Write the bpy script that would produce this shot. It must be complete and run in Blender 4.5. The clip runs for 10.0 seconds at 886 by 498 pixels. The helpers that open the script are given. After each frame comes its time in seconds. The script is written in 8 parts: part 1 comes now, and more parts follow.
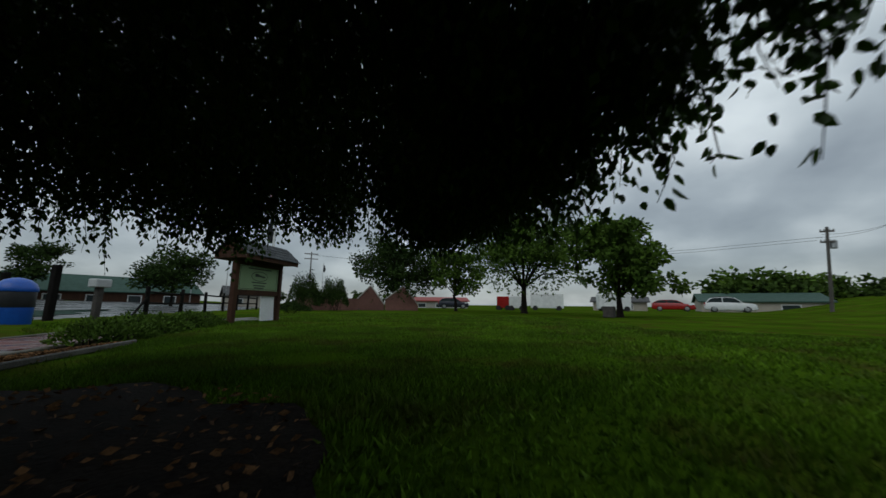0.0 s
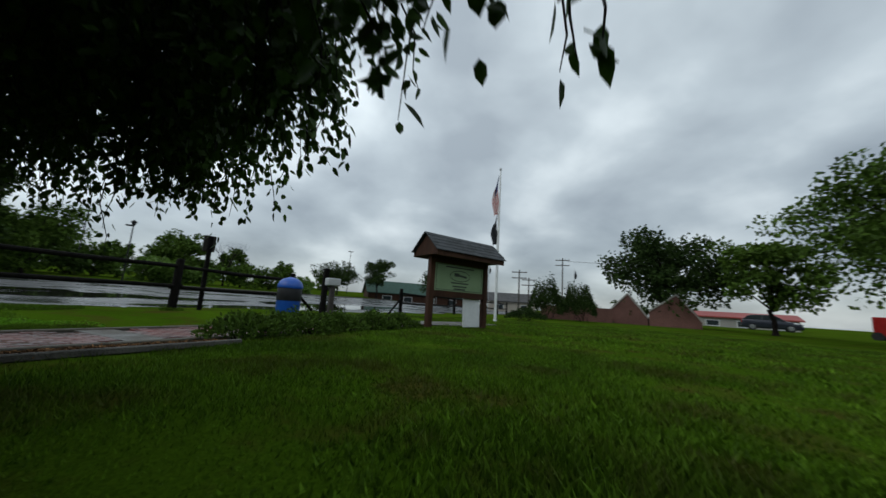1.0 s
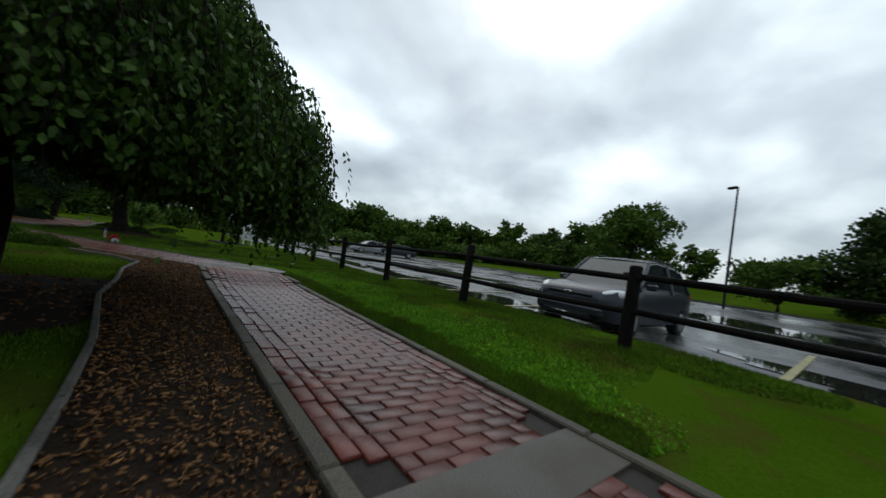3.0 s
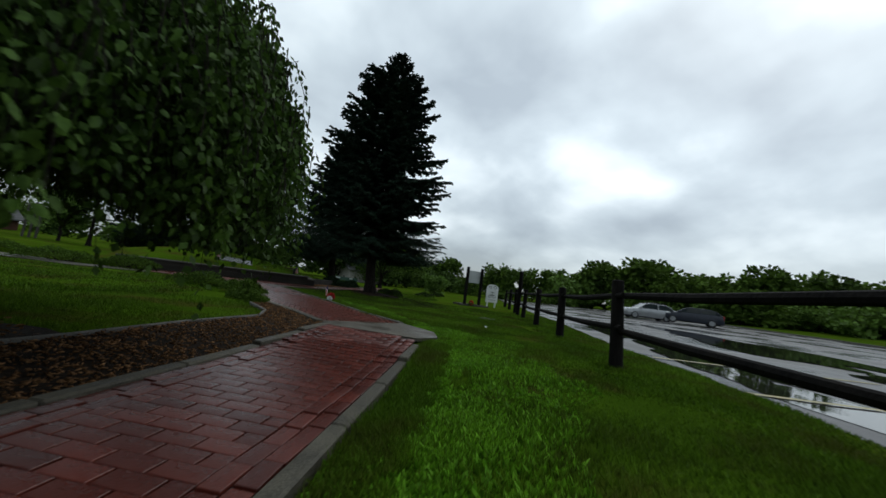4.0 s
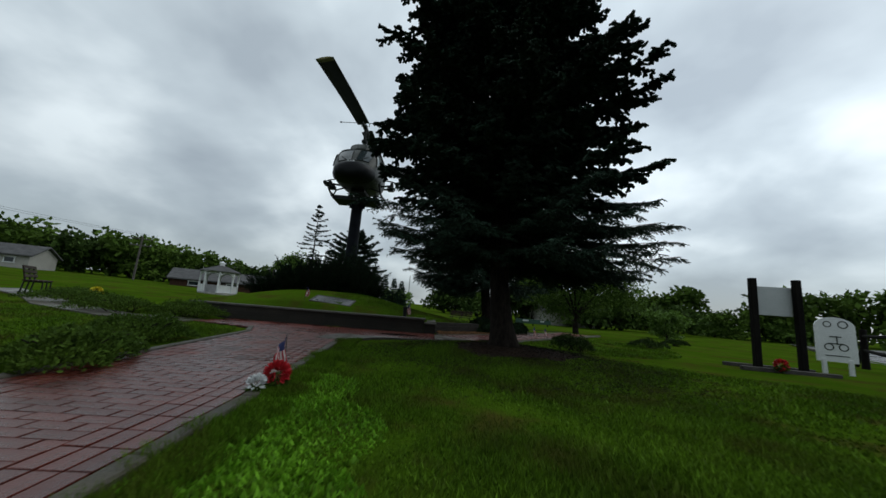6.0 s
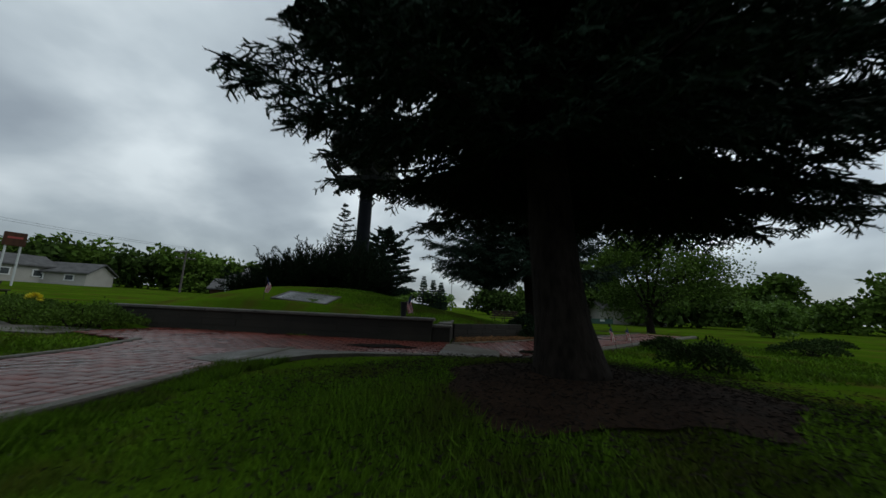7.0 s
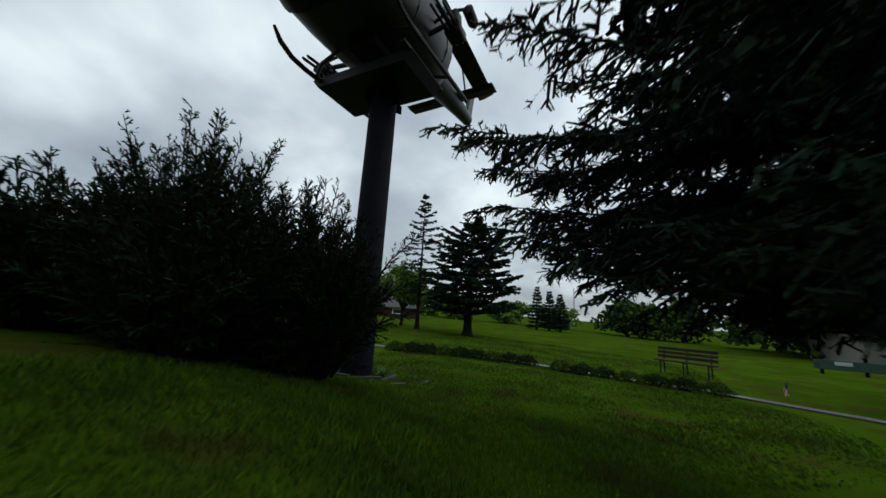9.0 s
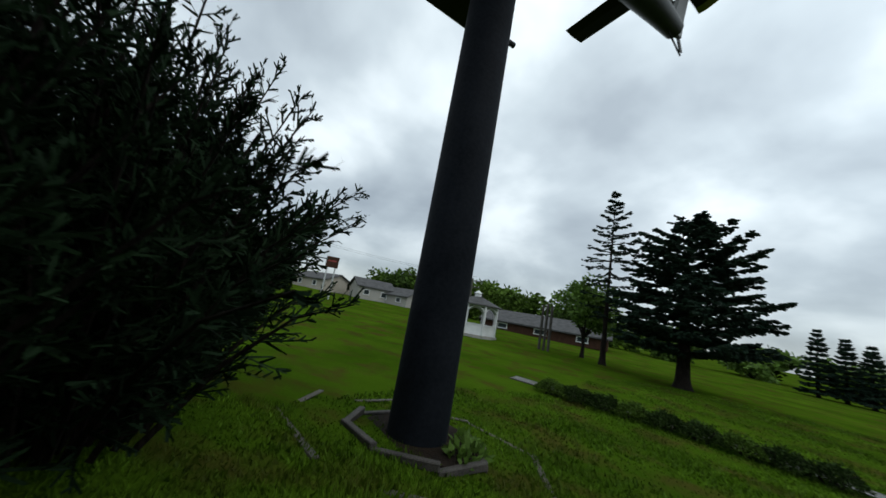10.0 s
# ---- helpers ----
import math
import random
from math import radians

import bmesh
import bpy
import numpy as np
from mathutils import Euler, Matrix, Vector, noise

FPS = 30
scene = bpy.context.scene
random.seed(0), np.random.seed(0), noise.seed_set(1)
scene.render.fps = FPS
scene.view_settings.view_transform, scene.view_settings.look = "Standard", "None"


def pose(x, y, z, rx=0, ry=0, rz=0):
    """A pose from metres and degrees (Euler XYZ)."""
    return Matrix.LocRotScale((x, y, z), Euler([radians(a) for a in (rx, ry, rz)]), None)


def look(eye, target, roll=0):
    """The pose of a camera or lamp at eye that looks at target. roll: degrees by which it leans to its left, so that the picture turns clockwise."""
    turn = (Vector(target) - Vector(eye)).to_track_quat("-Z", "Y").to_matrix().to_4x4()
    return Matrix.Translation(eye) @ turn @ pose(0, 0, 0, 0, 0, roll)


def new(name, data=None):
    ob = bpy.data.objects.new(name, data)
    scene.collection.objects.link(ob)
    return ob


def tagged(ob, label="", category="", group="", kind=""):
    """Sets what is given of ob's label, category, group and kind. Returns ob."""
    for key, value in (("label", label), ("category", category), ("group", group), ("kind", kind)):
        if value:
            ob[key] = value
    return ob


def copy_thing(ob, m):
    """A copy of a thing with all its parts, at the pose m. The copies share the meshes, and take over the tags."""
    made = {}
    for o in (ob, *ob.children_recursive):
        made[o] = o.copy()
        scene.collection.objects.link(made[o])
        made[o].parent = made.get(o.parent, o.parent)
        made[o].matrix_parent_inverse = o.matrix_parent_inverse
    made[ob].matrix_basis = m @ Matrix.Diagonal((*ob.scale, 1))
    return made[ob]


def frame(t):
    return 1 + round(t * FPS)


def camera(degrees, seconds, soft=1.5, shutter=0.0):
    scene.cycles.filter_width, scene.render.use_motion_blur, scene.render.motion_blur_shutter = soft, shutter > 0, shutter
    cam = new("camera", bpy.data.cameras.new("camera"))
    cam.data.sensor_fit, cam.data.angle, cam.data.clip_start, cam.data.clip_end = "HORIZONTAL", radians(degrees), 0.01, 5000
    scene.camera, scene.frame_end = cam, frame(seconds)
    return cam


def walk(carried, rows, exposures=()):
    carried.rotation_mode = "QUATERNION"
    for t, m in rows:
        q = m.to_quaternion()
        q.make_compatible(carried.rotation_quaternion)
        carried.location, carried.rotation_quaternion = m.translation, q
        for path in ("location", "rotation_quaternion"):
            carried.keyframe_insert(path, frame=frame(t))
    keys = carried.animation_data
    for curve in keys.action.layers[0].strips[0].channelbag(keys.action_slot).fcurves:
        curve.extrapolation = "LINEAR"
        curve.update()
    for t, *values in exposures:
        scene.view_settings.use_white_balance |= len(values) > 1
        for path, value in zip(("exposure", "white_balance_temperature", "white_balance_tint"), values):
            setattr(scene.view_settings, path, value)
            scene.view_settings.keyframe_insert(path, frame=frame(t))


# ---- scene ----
cam = camera(104.7, 10.0, shutter=0.12)
PATH = [
    (0, (-6.577, -7.232, 0.564), (-8.146, -8.429, 0.886), 0.53),
    (0.25, (-7.297, -7.628, 0.588), (-8.683, -9.034, 0.912), 0.93),
    (0.5, (-8.003, -8.054, 0.601), (-9.152, -9.659, 0.925), 1.52),
    (0.75, (-8.695, -8.517, 0.606), (-9.494, -10.322, 0.929), 2.45),
    (1, (-9.319, -9.059, 0.597), (-9.680, -11.000, 0.915), 3.66),
    (1.25, (-9.848, -9.750, 0.570), (-9.704, -11.720, 0.880), 5.35),
    (1.5, (-10.224, -10.514, 0.556), (-9.554, -12.376, 0.846), 7.04),
    (1.75, (-10.303, -11.279, 0.552), (-9.149, -12.892, 0.808), 8.68),
    (2, (-10.260, -12.079, 0.601), (-8.705, -13.318, 0.815), 9.86),
    (2.2, (-10.089, -12.739, 0.666), (-8.300, -13.616, 0.840), 10.11),
    (2.475, (-9.646, -13.474, 0.763), (-7.682, -13.832, 0.882), 10.03),
    (2.75, (-8.857, -13.897, 0.856), (-6.862, -13.772, 0.932), 9.37),
    (3.025, (-7.827, -14.056, 0.920), (-5.911, -13.485, 0.981), 8.53),
    (3.3, (-6.662, -13.997, 0.931), (-4.926, -13.008, 1.016), 7.94),
    (3.5, (-5.792, -13.886, 0.913), (-4.250, -12.618, 1.035), 7.70),
    (3.75, (-4.670, -13.525, 0.882), (-3.405, -11.986, 1.052), 7.71),
    (4, (-3.648, -13.006, 0.852), (-2.660, -11.280, 1.065), 7.67),
    (4.25, (-2.832, -12.403, 0.830), (-2.095, -10.559, 1.069), 7.33),
    (4.5, (-2.137, -11.683, 0.816), (-1.615, -9.770, 1.076), 6.98),
    (4.75, (-1.527, -10.868, 0.834), (-1.176, -8.919, 1.113), 6.56),
    (5, (-1.021, -9.980, 0.857), (-0.803, -8.014, 1.154), 6.20),
    (5.25, (-0.648, -9.044, 0.867), (-0.533, -7.073, 1.185), 5.92),
    (5.5, (-0.362, -8.098, 0.851), (-0.328, -6.126, 1.179), 5.67),
    (5.7, (-0.178, -7.330, 0.840), (-0.208, -5.358, 1.172), 5.39),
    (5.975, (0.081, -6.298, 0.812), (-0.044, -4.331, 1.148), 4.72),
    (6.25, (0.316, -5.296, 0.767), (0.090, -3.338, 1.105), 3.75),
    (6.525, (0.473, -4.293, 0.717), (0.161, -2.346, 1.056), 2.89),
    (6.8, (0.500, -3.256, 0.675), (0.134, -1.320, 1.014), 2.52),
    (7, (0.459, -2.483, 0.651), (0.069, -0.551, 0.991), 2.54),
    (7.25, (0.401, -1.594, 0.647), (-0.033, 0.327, 0.994), 2.56),
    (7.5, (0.299, -0.691, 0.674), (-0.186, 1.216, 1.030), 2.55),
    (7.75, (0.134, 0.400, 0.743), (-0.401, 2.294, 1.102), 2.41),
    (8, (-0.077, 1.521, 0.877), (-0.673, 3.396, 1.238), 2.45),
    (8.25, (-0.302, 2.595, 1.040), (-0.969, 4.446, 1.401), 2.49),
    (8.5, (-0.569, 3.747, 1.137), (-1.333, 5.559, 1.502), 2.55),
    (8.75, (-0.785, 4.891, 1.191), (-1.657, 6.653, 1.559), 2.78),
    (9, (-1.126, 6.049, 1.344), (-2.134, 7.736, 1.715), 3.55),
    (9.25, (-1.410, 7.047, 1.376), (-2.575, 8.630, 1.748), 4.55),
    (9.5, (-1.735, 7.931, 1.386), (-3.086, 9.358, 1.759), 5.95),
    (9.75, (-2.167, 8.670, 1.385), (-3.729, 9.861, 1.756), 7.94),
    (10, (-2.605, 9.298, 1.363), (-4.353, 10.198, 1.731), 10.17),
]
walk(cam, [(t, look(eye, target, roll)) for t, eye, target, roll in PATH],
     exposures=[(0, -0.4), (1.0, -0.1), (2.2, -0.15), (3.3, -0.15), (5.7, -0.12), (6.8, -0.35), (7.5, -0.18), (8.1, -0.2), (8.6, -0.12), (9.2, -0.12), (9.6, -0.05), (10.0, 0.1)])

# ---- sky and sun: low grey cloud, brightest towards the east ----
world = bpy.data.worlds.new("overcast_sky")
scene.world = world
world.use_nodes = True
wn, wl = world.node_tree.nodes, world.node_tree.links
wn.clear()


sky = wn.new("ShaderNodeTexSky")
sky.sky_type, sky.sun_disc = "NISHITA", False
sky.sun_elevation, sky.sun_rotation = radians(48), radians(80)
coord = wn.new("ShaderNodeTexCoord")
sep = wn.new("ShaderNodeSeparateXYZ")
wl.new(coord.outputs["Generated"], sep.inputs[0])
lift = wn.new("ShaderNodeMath")
lift.operation = "MAXIMUM"
lift.inputs[1].default_value = 0.0
wl.new(sep.outputs[2], lift.inputs[0])
deep = wn.new("ShaderNodeMath")
deep.operation = "ADD"
deep.inputs[1].default_value = 0.42
wl.new(lift.outputs[0], deep.inputs[0])
flat = []
for axis in (0, 1):
    d = wn.new("ShaderNodeMath")
    d.operation = "DIVIDE"
    wl.new(sep.outputs[axis], d.inputs[0])
    wl.new(deep.outputs[0], d.inputs[1])
    flat.append(d)
plane = wn.new("ShaderNodeCombineXYZ")
wl.new(flat[0].outputs[0], plane.inputs[0])
wl.new(flat[1].outputs[0], plane.inputs[1])
clouds = wn.new("ShaderNodeTexNoise")
clouds.inputs["Scale"].default_value, clouds.inputs["Detail"].default_value = 2.1, 5.0
clouds.inputs["Roughness"].default_value, clouds.inputs["Distortion"].default_value = 0.45, 0.12
wl.new(plane.outputs[0], clouds.inputs["Vector"])
ramp = wn.new("ShaderNodeValToRGB")
ramp.color_ramp.elements[0].position, ramp.color_ramp.elements[0].color = 0.34, (0.345, 0.40, 0.44, 1)
ramp.color_ramp.elements[1].position, ramp.color_ramp.elements[1].color = 0.68, (0.85, 0.94, 0.97, 1)
e = ramp.color_ramp.elements.new(0.5)
e.color = (0.51, 0.585, 0.625, 1)
wl.new(clouds.outputs["Fac"], ramp.inputs[0])
# the cloud is thinner towards the hidden sun
glow = wn.new("ShaderNodeVectorMath")
glow.operation = "DOT_PRODUCT"
glow.inputs[1].default_value = (0.62, 0.25, 0.74)
wl.new(coord.outputs["Generated"], glow.inputs[0])
gmap = wn.new("ShaderNodeMapRange")
gmap.inputs["From Min"].default_value, gmap.inputs["From Max"].default_value = -0.6, 1.0
gmap.inputs["To Min"].default_value, gmap.inputs["To Max"].default_value = 0.66, 1.12
wl.new(glow.outputs["Value"], gmap.inputs["Value"])
# and thicker, darker low over the horizon
hmap = wn.new("ShaderNodeMapRange")
hmap.interpolation_type = "SMOOTHSTEP"
hmap.inputs["From Min"].default_value, hmap.inputs["From Max"].default_value = 0.0, 0.5
hmap.inputs["To Min"].default_value, hmap.inputs["To Max"].default_value = 0.74, 1.12
wl.new(lift.outputs[0], hmap.inputs["Value"])
thick = wn.new("ShaderNodeMath")
thick.operation = "MULTIPLY"
wl.new(gmap.outputs[0], thick.inputs[0])
wl.new(hmap.outputs[0], thick.inputs[1])
lit = wn.new("ShaderNodeVectorMath")
lit.operation = "SCALE"
wl.new(ramp.outputs[0], lit.inputs[0])
wl.new(thick.outputs[0], lit.inputs["Scale"])
blue = wn.new("ShaderNodeVectorMath")
blue.operation = "SCALE"
blue.inputs["Scale"].default_value = 0.017
wl.new(sky.outputs[0], blue.inputs[0])
both = wn.new("ShaderNodeVectorMath")
both.operation = "ADD"
wl.new(lit.outputs[0], both.inputs[0])
wl.new(blue.outputs[0], both.inputs[1])
back = wn.new("ShaderNodeBackground")
back.inputs[1].default_value = 1.2
wl.new(both.outputs[0], back.inputs[0])
wout = wn.new("ShaderNodeOutputWorld")
wl.new(back.outputs[0], wout.inputs[0])

sun_data = bpy.data.lights.new("sun", "SUN")
sun_data.energy, sun_data.angle, sun_data.color = 0.5, radians(40), (1.0, 0.97, 0.92)
sun = new("sun", sun_data)
sun.matrix_world = look((60, 24, 72), (0, 0, 0))

# ---- materials ----
def material(name, dark, light, scale=3.0, rough=0.8, bump=0.3, fine=40.0, metal=0.0, spec=0.4, vary=0.0, island=0.0, rough2=None, stretch=(1, 1, 1), trans=0.0, sheen=0.0):
    """Two colours mixed by a coarse and a fine noise, with relief from the fine one. vary: brightness by object, island: by loose piece."""
    m = bpy.data.materials.new(name)
    m.use_nodes = True
    n, l = m.node_tree.nodes, m.node_tree.links
    bsdf = n["Principled BSDF"]
    tc = n.new("ShaderNodeTexCoord")
    mp = n.new("ShaderNodeMapping")
    mp.inputs["Scale"].default_value = stretch
    l.new(tc.outputs["Object"], mp.inputs[0])
    coarse = n.new("ShaderNodeTexNoise")
    coarse.inputs["Scale"].default_value, coarse.inputs["Detail"].default_value = scale, 6.0
    fine_n = n.new("ShaderNodeTexNoise")
    fine_n.inputs["Scale"].default_value, fine_n.inputs["Detail"].default_value = fine, 4.0
    for t in (coarse, fine_n):
        l.new(mp.outputs[0], t.inputs["Vector"])
    mix = n.new("ShaderNodeMath")
    mix.operation = "MULTIPLY_ADD"
    mix.inputs[1].default_value = 0.45
    l.new(fine_n.outputs["Fac"], mix.inputs[0])
    half = n.new("ShaderNodeMath")
    half.operation = "MULTIPLY"
    half.inputs[1].default_value = 0.55
    l.new(coarse.outputs["Fac"], half.inputs[0])
    l.new(half.outputs[0], mix.inputs[2])
    rmp = n.new("ShaderNodeValToRGB")
    rmp.color_ramp.elements[0].position, rmp.color_ramp.elements[0].color = 0.36, (*dark, 1)
    rmp.color_ramp.elements[1].position, rmp.color_ramp.elements[1].color = 0.64, (*light, 1)
    l.new(mix.outputs[0], rmp.inputs[0])
    colour = rmp.outputs[0]
    for amount, source in ((vary, "ShaderNodeObjectInfo"), (island, "ShaderNodeNewGeometry")):
        if amount:
            info = n.new(source)
            rnd = n.new("ShaderNodeMapRange")
            rnd.inputs["To Min"].default_value, rnd.inputs["To Max"].default_value = 1 - amount, 1 + amount
            l.new(info.outputs["Random" if source.endswith("Info") else "Random Per Island"], rnd.inputs["Value"])
            sc = n.new("ShaderNodeVectorMath")
            sc.operation = "SCALE"
            l.new(colour, sc.inputs[0])
            l.new(rnd.outputs[0], sc.inputs["Scale"])
            colour = sc.outputs[0]
    l.new(colour, bsdf.inputs["Base Color"])
    bsdf.inputs["Roughness"].default_value, bsdf.inputs["Metallic"].default_value = rough, metal
    bsdf.inputs["Specular IOR Level"].default_value = spec
    if rough2 is not None:
        rr = n.new("ShaderNodeMapRange")
        rr.inputs["From Min"].default_value, rr.inputs["From Max"].default_value = 0.35, 0.65
        rr.inputs["To Min"].default_value, rr.inputs["To Max"].default_value = rough, rough2
        l.new(coarse.outputs["Fac"], rr.inputs["Value"])
        l.new(rr.outputs[0], bsdf.inputs["Roughness"])
    if bump:
        bp = n.new("ShaderNodeBump")
        bp.inputs["Strength"].default_value, bp.inputs["Distance"].default_value = bump, 0.02
        l.new(fine_n.outputs["Fac"], bp.inputs["Height"])
        l.new(bp.outputs[0], bsdf.inputs["Normal"])
    if trans:
        tl = n.new("ShaderNodeBsdfTranslucent")
        l.new(colour, tl.inputs[0])
        mx = n.new("ShaderNodeMixShader")
        mx.inputs[0].default_value = trans
        l.new(bsdf.outputs[0], mx.inputs[1])
        l.new(tl.outputs[0], mx.inputs[2])
        l.new(mx.outputs[0], n["Material Output"].inputs["Surface"])
    return m


def flag_material(name, stripes):
    """Cloth with stripes along its length and a dark canton, by the piece's own box."""
    m = material(name, (0.55, 0.53, 0.5), (0.7, 0.68, 0.65), rough=0.8, bump=0.2)
    n, l = m.node_tree.nodes, m.node_tree.links
    bsdf = n["Principled BSDF"]
    uv = n.new("ShaderNodeUVMap")
    sp = n.new("ShaderNodeSeparateXYZ")
    l.new(uv.outputs[0], sp.inputs[0])

    def op(kind, a, b):
        q = n.new("ShaderNodeMath")
        q.operation = kind
        for i, v in enumerate((a, b)):
            if isinstance(v, (int, float)):
                q.inputs[i].default_value = v
            else:
                l.new(v, q.inputs[i])
        return q.outputs[0]
    odd = op("LESS_THAN", op("FRACT", op("MULTIPLY", sp.outputs[1], stripes / 2), 0), 0.5)
    canton = op("MULTIPLY", op("LESS_THAN", sp.outputs[0], 0.4), op("GREATER_THAN", sp.outputs[1], 0.46))
    mx = n.new("ShaderNodeMixRGB")
    mx.inputs[1].default_value, mx.inputs[2].default_value = (0.62, 0.6, 0.58, 1), (0.36, 0.03, 0.04, 1)
    l.new(odd, mx.inputs[0])
    mc = n.new("ShaderNodeMixRGB")
    mc.inputs[2].default_value = (0.02, 0.03, 0.1, 1)
    l.new(canton, mc.inputs[0])
    l.new(mx.outputs[0], mc.inputs[1])
    l.new(mc.outputs[0], bsdf.inputs["Base Color"])
    return m


